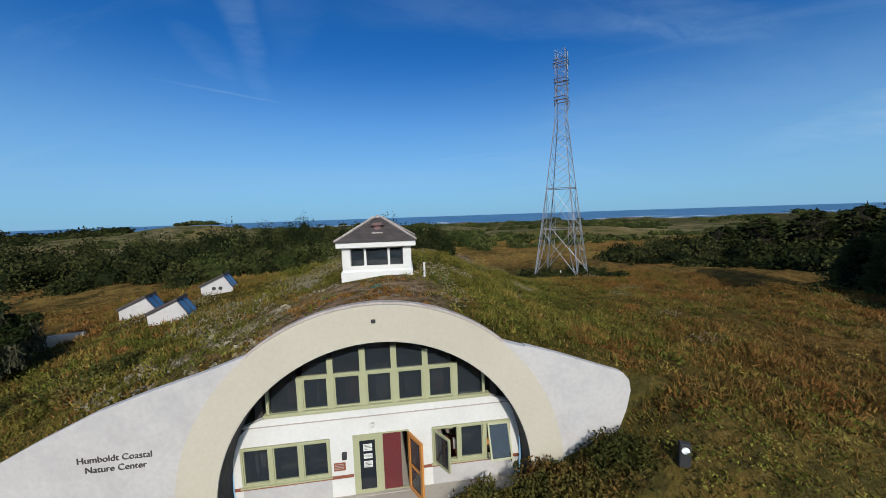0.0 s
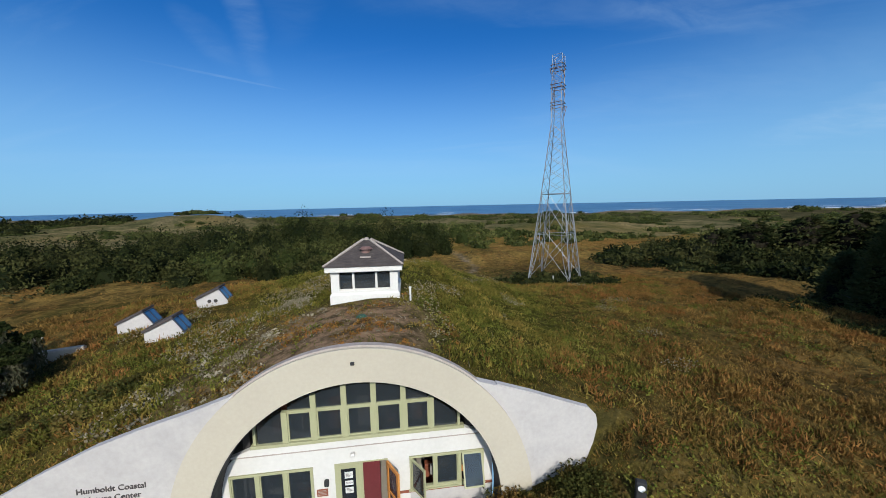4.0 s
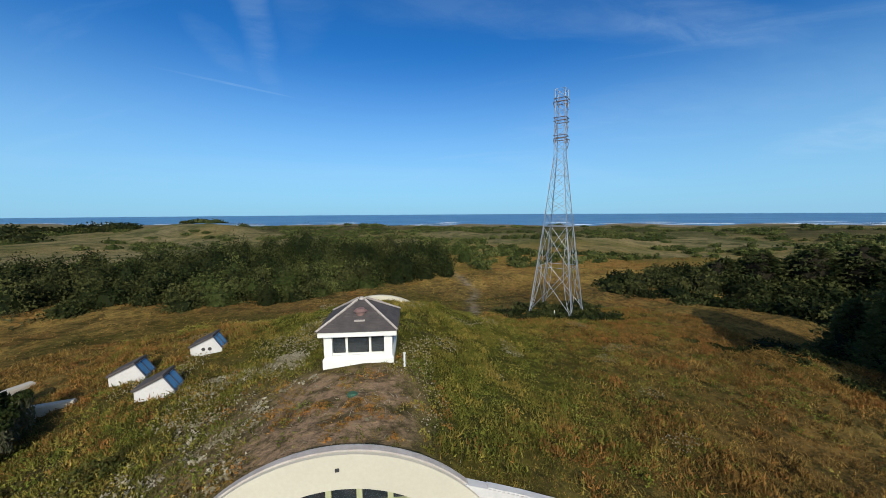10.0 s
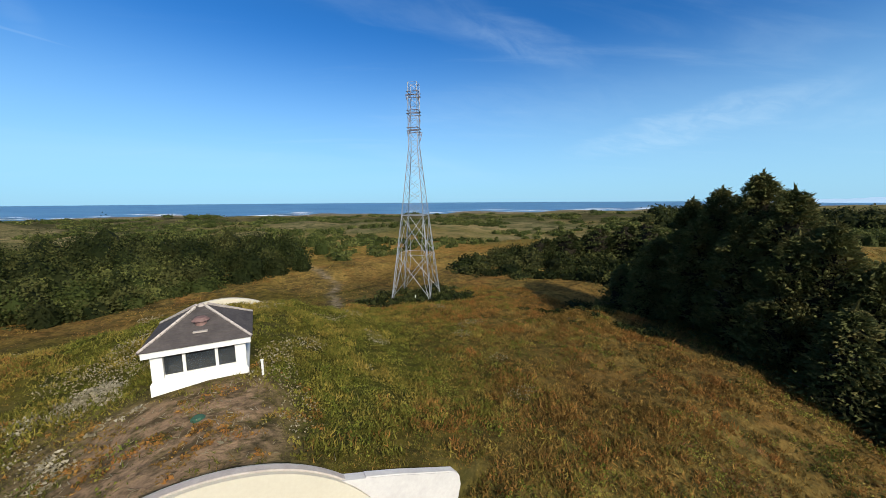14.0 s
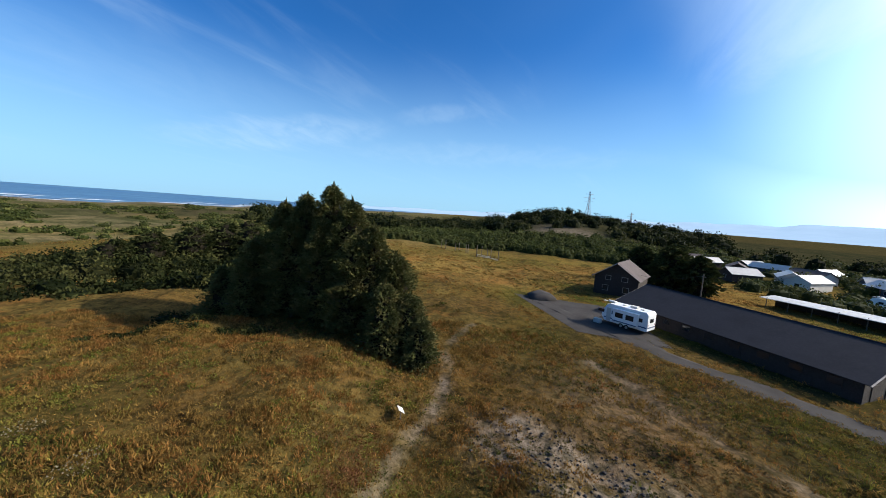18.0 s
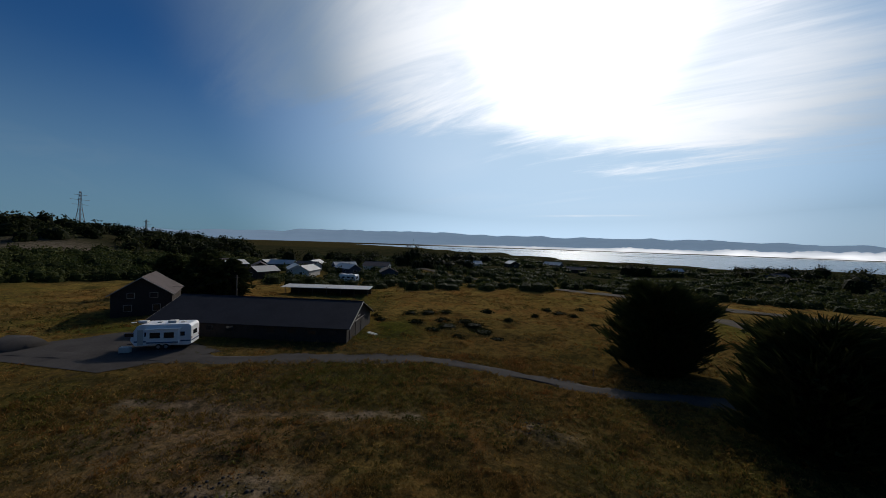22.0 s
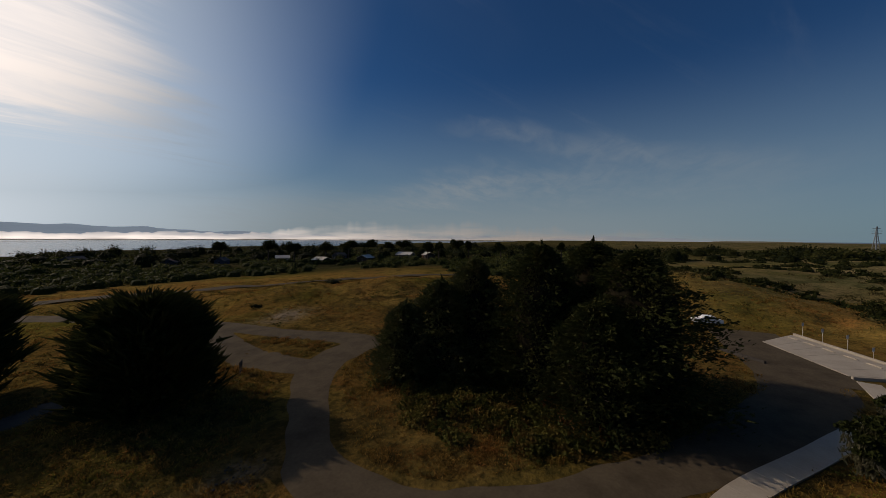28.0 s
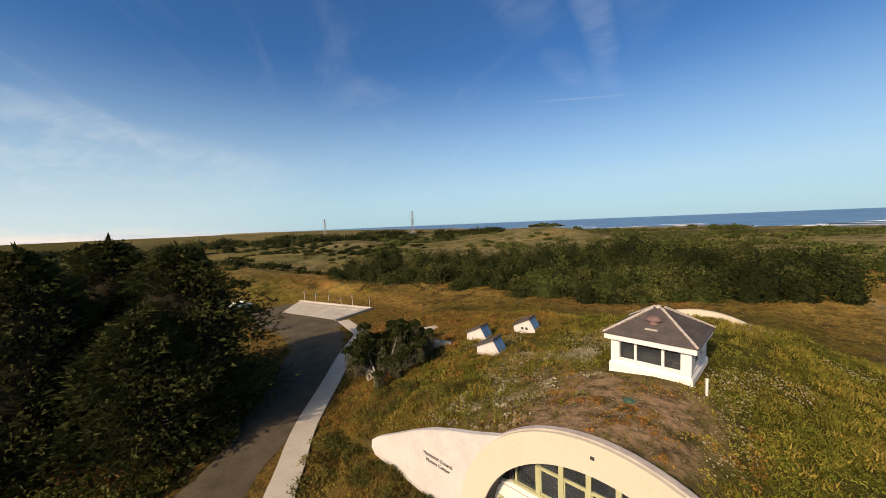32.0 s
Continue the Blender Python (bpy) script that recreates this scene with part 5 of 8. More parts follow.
def pylon(az, dist, h, group="power pylons"):
    x, y = dist * math.sin(radians(az)), dist * math.cos(radians(az))
    t = thing("power_pylon", "far steel power pylon against the sky", "pylon", pose(x, y, on_ground(x, y) - 1, 0, 0, 40 - az), group)
    w0, w1 = h * 0.17, h * 0.035
    k = max(1.0, dist / 300)
    cor = ((-1, -1), (1, -1), (1, 1), (-1, 1))
    hw = lambda q: float(np.interp(q, [0, 0.62 * h, h], [w0, w1 * 1.2, w1 * 0.5])) / 2 + 0.1
    P = lambda c, q: Vector((cor[c][0] * hw(q), cor[c][1] * hw(q), q))
    lv = [h * q for q in (0, 0.16, 0.3, 0.42, 0.52, 0.62, 0.7, 0.78, 0.86, 0.94, 1.0)]
    for c in range(4):
        part("leg", bar(P(c, 0), P(c, 0.62 * h), 0.16 * k, 4), GALV, t)
    bm = bmesh.new()
    for c in range(4):
        add_bar(bm, P(c, 0.62 * h), P(c, h), 0.13 * k, 3)
        for a, b in zip(lv, lv[1:]):
            add_bar(bm, P(c, a), P((c + 1) % 4, b), 0.07 * k, 3)
    part("bracing", bm, GALV, t)
    for q, w in ((0.70, 0.17), (0.81, 0.21), (0.92, 0.15)):
        part("crossarm", bar((-w * h, 0, q * h), (w * h, 0, q * h), 0.10 * k, 4), GALV, t)
    return t


pylon(110.5, 480, 41)
pylon(116.3, 820, 42)
pylon(-48.2, 390, 31)
pylon(-62.0, 900, 38)


# ------------------------------------------------------------------ barn, house, shed
def gable_house(name, label, category, m, L, W, eave, ridge, wall_mat, roof_mat, over=0.4, group="", windows=(), doors=(), trim=None, courses=0):
    """Local x runs along the ridge, y across; the walls start at the origin."""
    t = thing(name, label, category, m, group)
    bm = bmesh.new()
    prof = [(0, 0), (W, 0), (W, eave), (W / 2, ridge), (0, eave)]
    a = [bm.verts.new((0, y, z)) for y, z in prof]
    b = [bm.verts.new((L, y, z)) for y, z in prof]
    bm.faces.new(a[::-1]), bm.faces.new(b)
    for i in range(5):
        bm.faces.new((a[i], a[(i + 1) % 5], b[(i + 1) % 5], b[i]))
    bmesh.ops.recalc_face_normals(bm, faces=bm.faces)
    wl_ = part("wall", bm, wall_mat, t)
    sl = math.atan2(ridge - eave, W / 2)
    n = math.hypot(ridge - eave, W / 2) + over
    for s in (0, 1):
        bm = bmesh.new()
        rows = max(1, courses)
        for k in range(rows):
            y0, y1 = -over + n * k / rows, -over + n * (k + 1) / rows
            add_box(bm, (-over, y0, 0.02), (L + over, y1 + 0.03, 0.10 + (0.02 if k % 2 else 0.0)))
        mm = Matrix.Translation((0, 0, eave)) @ Matrix.Rotation(sl, 4, "X")
        if s:
            mm = Matrix.Translation((L, W, 0)) @ Matrix.Rotation(math.pi, 4, "Z") @ mm
        bmesh.ops.transform(bm, matrix=mm, verts=bm.verts)
        part("roof", bm, roof_mat, t)
    part("ridge_cap", bar((-over, W / 2, ridge + 0.1), (L + over, W / 2, ridge + 0.1), 0.1, 5), roof_mat, t)
    if trim:
        for x in (-over - 0.03, L + over + 0.03):
            for s in (0, 1):
                y0, z0 = (-over * 0.95, eave - over * math.tan(sl) * 0.95) if s == 0 else (W + over * 0.95, eave - over * math.tan(sl) * 0.95)
                part("barge_board", bar((x, y0, z0 + 0.03), (x, W / 2, ridge + 0.03), 0.09, 4), trim, t)
    for face, q, z, w, h in windows:
        wn_ = new("window")
        wn_.parent = t
        if face == "front":
            f0 = box((q - w / 2, -0.05, z), (q + w / 2, 0.05, z + h), 0.01)
            p0 = box((q - w / 2 + 0.08, -0.065, z + 0.08), (q + w / 2 - 0.08, -0.052, z + h - 0.08))
        elif face == "left":
            f0 = box((-0.05, q - w / 2, z), (0.05, q + w / 2, z + h), 0.01)
            p0 = box((-0.065, q - w / 2 + 0.08, z + 0.08), (-0.052, q + w / 2 - 0.08, z + h - 0.08))
        else:
            f0 = box((L - 0.05, q - w / 2, z), (L + 0.05, q + w / 2, z + h), 0.01)
            p0 = box((L + 0.052, q - w / 2 + 0.08, z + 0.08), (L + 0.065, q + w / 2 - 0.08, z + h - 0.08))
        part("frame", f0, PALEWALL if trim is None else trim, wn_)
        part("pane", p0, DARKGLASS, wn_)
    for face, q, w, h in doors:
        if face == "front":
            part("door", box((q - w / 2, -0.06, 0.02), (q + w / 2, 0.02, h), 0.01), BROWN, t)
        elif face == "left":
            part("door", box((-0.06, q - w / 2, 0.02), (0.02, q + w / 2, h), 0.01), BARNWOOD, t)
    return t


# the long barn
bu = Vector((0.938, 0.345)).normalized()
BARN_L, BARN_W = 28.8, 12.4
bo = Vector((33.9, -39.4)) + Vector((bu.y, -bu.x)) * BARN_W
barn = gable_house("barn", "long low barn with a charcoal shingle roof and dark board walls", "barn",
                   pose(bo.x, bo.y, -0.15, 0, 0, math.degrees(math.atan2(bu.y, bu.x))), BARN_L, BARN_W, 2.4, 5.0, BARNWOOD, BARNROOF, 0.5,
                   windows=[("left", 6.5, 2.9, 1.5, 0.16)], doors=[("left", 4.6, 1.9, 2.2), ("left", 7.4, 2.2, 2.4), ("left", 10.6, 1.1, 1.9)], trim=BARNTRIM)
for y0, w in ((4.6, 2.3), (7.4, 2.8), (10.6, 1.8)):
    part("lintel", box((-0.10, y0 - w / 2, 2.42), (-0.03, y0 + w / 2, 2.58), 0.01), BARNTRIM, barn)
for k in range(9):
    x = 2.0 + 3.0 * k
    w_ = new("window")
    w_.parent = barn
    part("frame", box((x - 0.6, BARN_W - 0.03, 1.15), (x + 0.6, BARN_W + 0.05, 1.95), 0.01), BARNWOOD, w_)
    part("pane", box((x - 0.52, BARN_W + 0.052, 1.22), (x + 0.52, BARN_W + 0.06, 1.88)), DARKGLASS, w_)
for k in range(26):
    x = 0.3 + 1.1 * k
    part("batten", box((x - 0.04, BARN_W, 0.1), (x + 0.04, BARN_W + 0.03, 1.1)), BARNWOOD, barn)

hu = math.degrees(math.atan2(-0.60, 0.80))
gable_house("farm_house", "dark two-storey house with a grey shingle gable roof", "house", pose(73.2, -38.9, -0.2, 0, 0, hu), 11.0, 8.5, 4.1, 7.0, BARNWOOD, HOUSEROOF, 0.5,
            windows=[("left", 2.6, 3.3, 1.2, 1.0), ("left", 5.8, 3.3, 1.1, 1.0), ("left", 2.2, 1.0, 1.2, 1.2), ("left", 6.2, 1.0, 1.2, 1.2)], doors=[("left", 4.3, 1.0, 2.1)], trim=BARNTRIM)

# long open shed with a pale metal roof
shed = thing("open_shed", "long low open shed with a pale metal roof", "shed", pose(57.9, -79.6, -0.6, 0, 0, 23))
part("roof", box((-0.5, -0.5, 2.65), (22.6, 4.8, 2.77), 0.01, Matrix.Rotation(radians(-2.5), 4, "X")), METALROOF, shed)
for k in range(9):
    part("rib", box((-0.5 + 2.85 * k, -0.5, 2.77), (-0.42 + 2.85 * k, 4.8, 2.82), 0, Matrix.Rotation(radians(-2.5), 4, "X")), METALROOF, shed)
for k in range(7):
    for yy in (0.0, 4.2):
        part("post", box((3.6 * k - 0.06, yy - 0.06, 0), (3.6 * k + 0.06, yy + 0.06, 2.66)), POSTWOOD, shed)
part("back_wall", box((0, 0.0, 0.0), (22, 0.08, 2.5)), BARNWOOD, shed)


# ------------------------------------------------------------------ vehicles
def wheel(parent, x, y, r=0.38, w=0.22):
    tw = new("wheel")
    tw.parent = parent
    tw.matrix_basis = pose(x, y, r)
    part("tyre", bar((0, -w / 2, 0), (0, w / 2, 0), r, 16), RUBBER, tw)
    part("rim", bar((0, -w / 2 - 0.01, 0), (0, w / 2 + 0.01, 0), r * 0.55, 12), CHROME, tw)


def trailer(m, L=8.4, W=2.45, H=2.55, label="white travel trailer with blue stripes and rooftop units", group="campers", detail=True):
    t = thing("travel_trailer", label, "camper", m, group)
    z0 = 0.55
    bm = bmesh.new()
    prof = [(0, z0 + 0.1), (0.25, z0), (L - 0.5, z0), (L, z0 + 0.7), (L - 0.15, z0 + 1.5), (L - 0.75, z0 + H - 0.25), (L - 1.2, z0 + H - 0.1), (0.25, z0 + H - 0.1), (0, z0 + H - 0.4)]
    a = [bm.verts.new((x, 0, z)) for x, z in prof]
    b = [bm.verts.new((x, W, z)) for x, z in prof]
    bm.faces.new(a), bm.faces.new(b[::-1])
    for i in range(len(prof)):
        bm.faces.new((a[i], b[i], b[(i + 1) % len(prof)], a[(i + 1) % len(prof)]))
    bmesh.ops.recalc_face_normals(bm, faces=bm.faces)
    bmesh.ops.bevel(bm, geom=bm.edges[:], offset=0.04, segments=2, affect="EDGES")
    part("body", bm, RVWHITE, t)
    for y in (-0.012, W):
        part("stripe", box((0.1, y, z0 + 0.45), (L - 0.4, y + 0.012, z0 + 0.62)), RVBLUE, t)
        for x, w, h in ((0.7, 0.9, 0.55), (2.3, 1.1, 0.6), (4.2, 0.9, 0.55), (6.2, 1.0, 0.5)):
            wn_ = part("window", box((x, y - 0.005, z0 + 1.15), (x + w, y + 0.017, z0 + 1.15 + h), 0.004), RVBLUE, t)
            part("pane", box((x + 0.05, y - 0.008, z0 + 1.2), (x + w - 0.05, y + 0.02, z0 + 1.1 + h)), DARKGLASS, wn_)
    for x in (L * 0.42, L * 0.54):
        for y in (0.1, W - 0.1):
            wheel(t, x, y)
    for x in (-0.012,):
        part("rear_window", box((-0.012, W * 0.3, z0 + 1.2), (0.01, W * 0.75, z0 + 1.75)), DARKGLASS, t)
        part("rear_stripe", box((-0.011, 0.1, z0 + 0.45), (0.01, W - 0.1, z0 + 0.62)), RVBLUE, t)
        for y in (0.2, W - 0.2):
            part("tail_light", box((-0.015, y - 0.08, z0 + 0.75), (0.01, y + 0.08, z0 + 1.0)), BROWN, t)
    if detail:
        part("slide_out", box((1.2, W - 0.1, z0 + 0.35), (4.7, W + 0.5, z0 + 2.15), 0.03), RVWHITE, t)
        part("slide_window", box((1.7, W + 0.49, z0 + 1.05), (2.8, W + 0.512, z0 + 1.75)), DARKGLASS, t)
        part("slide_window", box((3.2, W + 0.49, z0 + 1.05), (4.3, W + 0.512, z0 + 1.75)), DARKGLASS, t)
        part("slide_stripe", box((1.25, W + 0.49, z0 + 0.42), (4.65, W + 0.51, z0 + 0.58)), RVBLUE, t)
        part("slide_roof", box((1.1, W - 0.1, z0 + 2.15), (4.8, W + 0.62, z0 + 2.22), 0.01), RVWHITE, t)
        part("satellite_dish", bar((6.0, W * 0.55, z0 + H + 0.1), (6.0, W * 0.55, z0 + H + 0.2), 0.35, 14, 0.28), WHITE, t)
        part("door", box((5.2, W - 0.005, z0 + 0.1), (5.85, W + 0.02, z0 + 2.0), 0.005), PALEWALL, t)
        part("step_board", box((6.2, W + 0.3, 0.0), (7.3, W + 0.9, 0.7), 0.03), PALEWALL, t)
    for x in (2.0, 5.2):
        part("roof_unit", box((x, W / 2 - 0.4, z0 + H - 0.1), (x + 0.95, W / 2 + 0.4, z0 + H + 0.17), 0.06), WHITE, t)
    for x in (1.1, 3.7, 6.6):
        part("roof_hatch", box((x, W / 2 - 0.25, z0 + H - 0.1), (x + 0.45, W / 2 + 0.25, z0 + H), 0.02), PALEWALL, t)
    part("awning", bar((1.0, -0.06, z0 + H - 0.2), (L - 1.4, -0.06, z0 + H - 0.2), 0.07, 6), WHITE, t)
    part("hitch", bar((L - 0.3, W / 2, z0), (L + 0.9, W / 2, z0 - 0.05), 0.07, 4), RUBBER, t)
    return t


trailer(pose(50.9, -29.9, on_ground(51, -28), 0, 0, 38), L=6.6, H=2.75)
trailer(pose(78, -101, on_ground(78, -101), 0, 0, 8), L=7.0, label="white camper parked behind the shed", detail=False)


def car(m, colour_mat, label):
    t = thing("car", label, "car", m)
    L, W = 4.4, 1.8
    prof = [(0, 0.35), (0.0, 0.75), (0.15, 0.95), (0.9, 1.0), (1.5, 1.42), (3.0, 1.45), (3.7, 1.02), (4.3, 0.85), (4.4, 0.5), (4.35, 0.3)]
    bm = bmesh.new()
    a = [bm.verts.new((x, 0.06 if z > 1.1 else 0, z)) for x, z in prof]
    b = [bm.verts.new((x, W - 0.06 if z > 1.1 else W, z)) for x, z in prof]
    bm.faces.new(a), bm.faces.new(b[::-1])
    for i in range(len(prof)):
        bm.faces.new((a[i], b[i], b[(i + 1) % len(prof)], a[(i + 1) % len(prof)]))
    bmesh.ops.recalc_face_normals(bm, faces=bm.faces)
    bmesh.ops.bevel(bm, geom=bm.edges[:], offset=0.05, segments=2, affect="EDGES")
    part("body", bm, colour_mat, t)
    for y in (0.0, W - 0.03):
        part("side_window", prism([(1.25, 1.02), (3.45, 1.02), (2.95, 1.37), (1.6, 1.37)], y - 0.005, y + 0.04), DARKGLASS, t)
    part("windscreen", box((3.02, 0.15, -0.02), (3.85, W - 0.15, 0.02), 0, Matrix.Translation((3.0, 0, 1.45)) @ Matrix.Rotation(radians(33), 4, "Y") @ Matrix.Translation((-3.0, 0, 0))), DARKGLASS, t)
    for x in (0.85, 3.5):
        for y in (0.08, W - 0.08):
            wheel(t, x, y, 0.32, 0.2)
    for y in (0.15, W - 0.45):
        part("headlight", box((4.3, y, 0.68), (4.42, y + 0.3, 0.82), 0.02), CHROME, t)
    return t


car(pose(-68.4, 17.6, on_ground(-68.4, 17.6) + 0.05, 0, 0, 100), RVWHITE, "small white car parked by the lot")


# ------------------------------------------------------------------ plants
rng = np.random.default_rng(12)


def sprays(P, D, length, width, cross=True):
    """Leafy sprays: crossed triangles at P that point along D."""
    n = len(P)
    D = D / (np.linalg.norm(D, axis=1, keepdims=True) + 1e-9)
    R = rng.normal(size=(n, 3))
    S = np.cross(D, R)
    S /= np.linalg.norm(S, axis=1, keepdims=True) + 1e-9
    U = np.cross(D, S)
    L = (length * rng.uniform(0.65, 1.3, n))[:, None]
    W = (width * rng.uniform(0.7, 1.25, n))[:, None]
    tri = [np.stack([P - D * L * 0.35 + S * W, P - D * L * 0.35 - S * W, P + D * L * 0.65], 1)]
    if cross:
        tri.append(np.stack([P - D * L * 0.3 + U * W, P - D * L * 0.3 - U * W, P + D * L * 0.6], 1))
    return np.concatenate(tri).reshape(-1, 3)


def tri_mesh(name, V, mat, attrs=None):
    return np_mesh(name, V, np.arange(len(V)).reshape(-1, 3), mat, False, attrs)


def blob(c, rad, squash, seed, k=2.2, lump=0.28):
    """A lumpy closed core, so that a crown is not hollow."""
    bm = bmesh.new()
    bmesh.ops.create_icosphere(bm, subdivisions=2, radius=1)
    V = np.array([v.co for v in bm.verts])
    F = np.array([[v.index for v in f.verts] for f in bm.faces])
    bm.free()
    nz = 1 + lump * (vnoise(V[:, 0] * k + seed, V[:, 1] * k + V[:, 2] * 3.1 * k, 3))
    return V * nz[:, None] * np.array([rad, rad, rad * squash]) + np.array(c), F


def crown_conifer(h, R, z0, n, shape, length=0.85, droop=0.25, up=0.15, lean=(0, 0), finger=0.0):
    """Branches in all directions, longest low down, each set with sprays."""
    u = rng.random(n) ** 0.85
    z = z0 + (h - z0) * u
    ang = rng.random(n) * 2 * np.pi
    k0 = rng.uniform(0, 50)
    lob = 0.97 + 0.20 * vnoise(ang * 1.2 + k0, z * 0.7) + 0.46 * vnoise(ang * 1.9 + k0, z * 1.9, 5)
    r = R * shape(u) * lob * rng.uniform(0.70, 1.04, n)
    V = []
    m = 9
    for s in np.linspace(0.30, 1.0, m):
        k = np.clip(r / R, 0.15, 1)
        keep_ = rng.random(n) < (0.35 + 0.65 * np.maximum(k, s))
        a = ang[keep_] + rng.normal(0, 0.10, keep_.sum())
        rr_ = r[keep_] * s
        d = np.stack([np.cos(a), np.sin(a), np.zeros_like(a)], 1)
        zz = z[keep_] - droop * rr_ * s + up * rr_ * s * s
        P = d * rr_[:, None] + np.stack([lean[0] * zz / h, lean[1] * zz / h, zz], 1)
        P += rng.normal(0, 0.14, P.shape)
        side = np.stack([-d[:, 1], d[:, 0], d[:, 2]], 1)
        D = d + side * rng.normal(0, 0.7, len(a))[:, None] + np.array([0, 0, 1]) * rng.normal(0.05, 0.35, len(a))[:, None]
        V.append(sprays(P, D, length, length * 0.26))
    if finger:
        k = rng.integers(0, n, n * 5)
        a = ang[k] + rng.normal(0, 0.16, n * 5)
        rr_ = r[k] * rng.uniform(0.82, 1.04, n * 5)
        d = np.stack([np.cos(a), np.sin(a), np.zeros_like(a)], 1)
        zz = z[k] - droop * rr_ + up * rr_ + rng.normal(0, 0.2, n * 5)
        V.append(sprays(d * rr_[:, None] + np.stack([0 * zz, 0 * zz, zz], 1), d + np.array([0, 0, 0.75]) + rng.normal(0, 0.22, (n * 5, 3)), finger, finger * 0.10))
    # leading shoot
    P = np.stack([np.full(12, lean[0]), np.full(12, lean[1]), np.linspace(h - 1.2, h + 0.5, 12)], 1)
    V.append(sprays(P, np.tile([0.0, 0, 1.0], (12, 1)) + rng.normal(0, 0.35, (12, 3)), 0.7, 0.16))
    return np.concatenate(V)


def trunk_mesh(h, r, limbs, reach, z0, lean=(0, 0), seed=0):
    q = random.Random(seed)
    bm = bmesh.new()
    pts = [Vector((lean[0] * k / 6 + q.uniform(-0.05, 0.05) * k, lean[1] * k / 6 + q.uniform(-0.05, 0.05) * k, h * k / 6 - (0.5 if k == 0 else 0))) for k in range(7)]
    for k in range(6):
        add_bar(bm, pts[k], pts[k + 1], r * (1 - k / 6.6), 7, r * (1 - (k + 1) / 6.6))
    for _ in range(limbs):
        z = q.uniform(z0, h * 0.85)
        a = q.uniform(0, 2 * math.pi)
        L = reach * (1 - z / h) * q.uniform(0.6, 1.0) + 0.5
        c = Vector((lean[0] * z / h, lean[1] * z / h, z))
        mid = c + Vector((math.cos(a) * L * 0.55, math.sin(a) * L * 0.55, -0.05 * L))
        tip = c + Vector((math.cos(a) * L, math.sin(a) * L, 0.12 * L))
        add_bar(bm, c, mid, r * 0.28 * (1 - z / h) + 0.03, 5, r * 0.16 * (1 - z / h) + 0.02)
        add_bar(bm, mid, tip, r * 0.16 * (1 - z / h) + 0.02, 4, 0.012)
    return bm


def conifer(x, y, h, R, label, group="", z0=0.6, n=520, shape=None, mat=PINE, length=0.85, droop=0.25, up=0.15, lean=(0, 0), name="spruce_tree", core=True, finger=0.0):
    shape = shape or (lambda u: (1 - u) ** 0.48 * (0.72 + 0.28 * np.clip(u * 6, 0, 1)) + 0.03)
    t = thing(name, label, "tree", pose(x, y, on_ground(x, y)), group)
    part("trunk", trunk_mesh(h * 0.96, 0.028 * h, 26, R, z0 + 0.4, lean, int(x * 7 + y)), BARK, t)
    V = crown_conifer(h, R, z0, n, shape, length, droop, up, lean, finger)
    cr = new("crown", tri_mesh("crown", V, mat))
    cr.parent = t
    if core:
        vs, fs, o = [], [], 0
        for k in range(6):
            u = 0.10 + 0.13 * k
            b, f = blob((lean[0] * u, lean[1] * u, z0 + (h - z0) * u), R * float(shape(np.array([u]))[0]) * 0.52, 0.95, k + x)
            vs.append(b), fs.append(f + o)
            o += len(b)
        # the core blobs carry the crown's inner shade as colour
        c2 = new("shade_core", np_mesh("shade_core", np.concatenate(vs), np.concatenate(fs), CROWN_SHADE))
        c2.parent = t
    return t


def shrub_tris(x, y, z, rad, h, n, leaf, spike=0.0, wide=0.48):
    """One shrub: sprays over a lumpy dome."""
    v = rng.normal(size=(n, 3))
    v[:, 2] = np.abs(v[:, 2]) * 0.9 + 0.02
    v /= np.linalg.norm(v, axis=1, keepdims=True)
    a = np.arctan2(v[:, 1], v[:, 0])
    lump = 1 + 0.26 * np.sin(a * 3 + x + v[:, 2] * 3) + 0.20 * np.sin(a * 5 + y + v[:, 2] * 7) + rng.normal(0, 0.10, n)
    sc = np.stack([rad * lump, rad * lump, h * (0.85 + 0.25 * lump - 0.1)], 1)
    P = v * sc * rng.uniform(0.72, 1.05, n)[:, None] + np.array([x, y, z])
    D = v * 0.6 + rng.normal(0, 0.75, (n, 3)) + np.array([0, 0, spike])
    return sprays(P, D, leaf, leaf * wide, False)


def dome_core(x, y, z, rad, h):
    """A rough six-sided dome under the leaves."""
    out = []
    ring = [(x + rad * 0.80 * math.cos(a), y + rad * 0.80 * math.sin(a), z - 0.3) for a in np.arange(6) * math.pi / 3]
    mid = [(x + rad * 0.60 * math.cos(a + 0.4), y + rad * 0.60 * math.sin(a + 0.4), z + h * 0.55) for a in np.arange(6) * math.pi / 3]
    top = (x, y, z + h * 0.78)
    for i in range(6):
        j = (i + 1) % 6
        out += [ring[i], ring[j], mid[i], ring[j], mid[j], mid[i], mid[i], mid[j], top]
    return np.array(out)


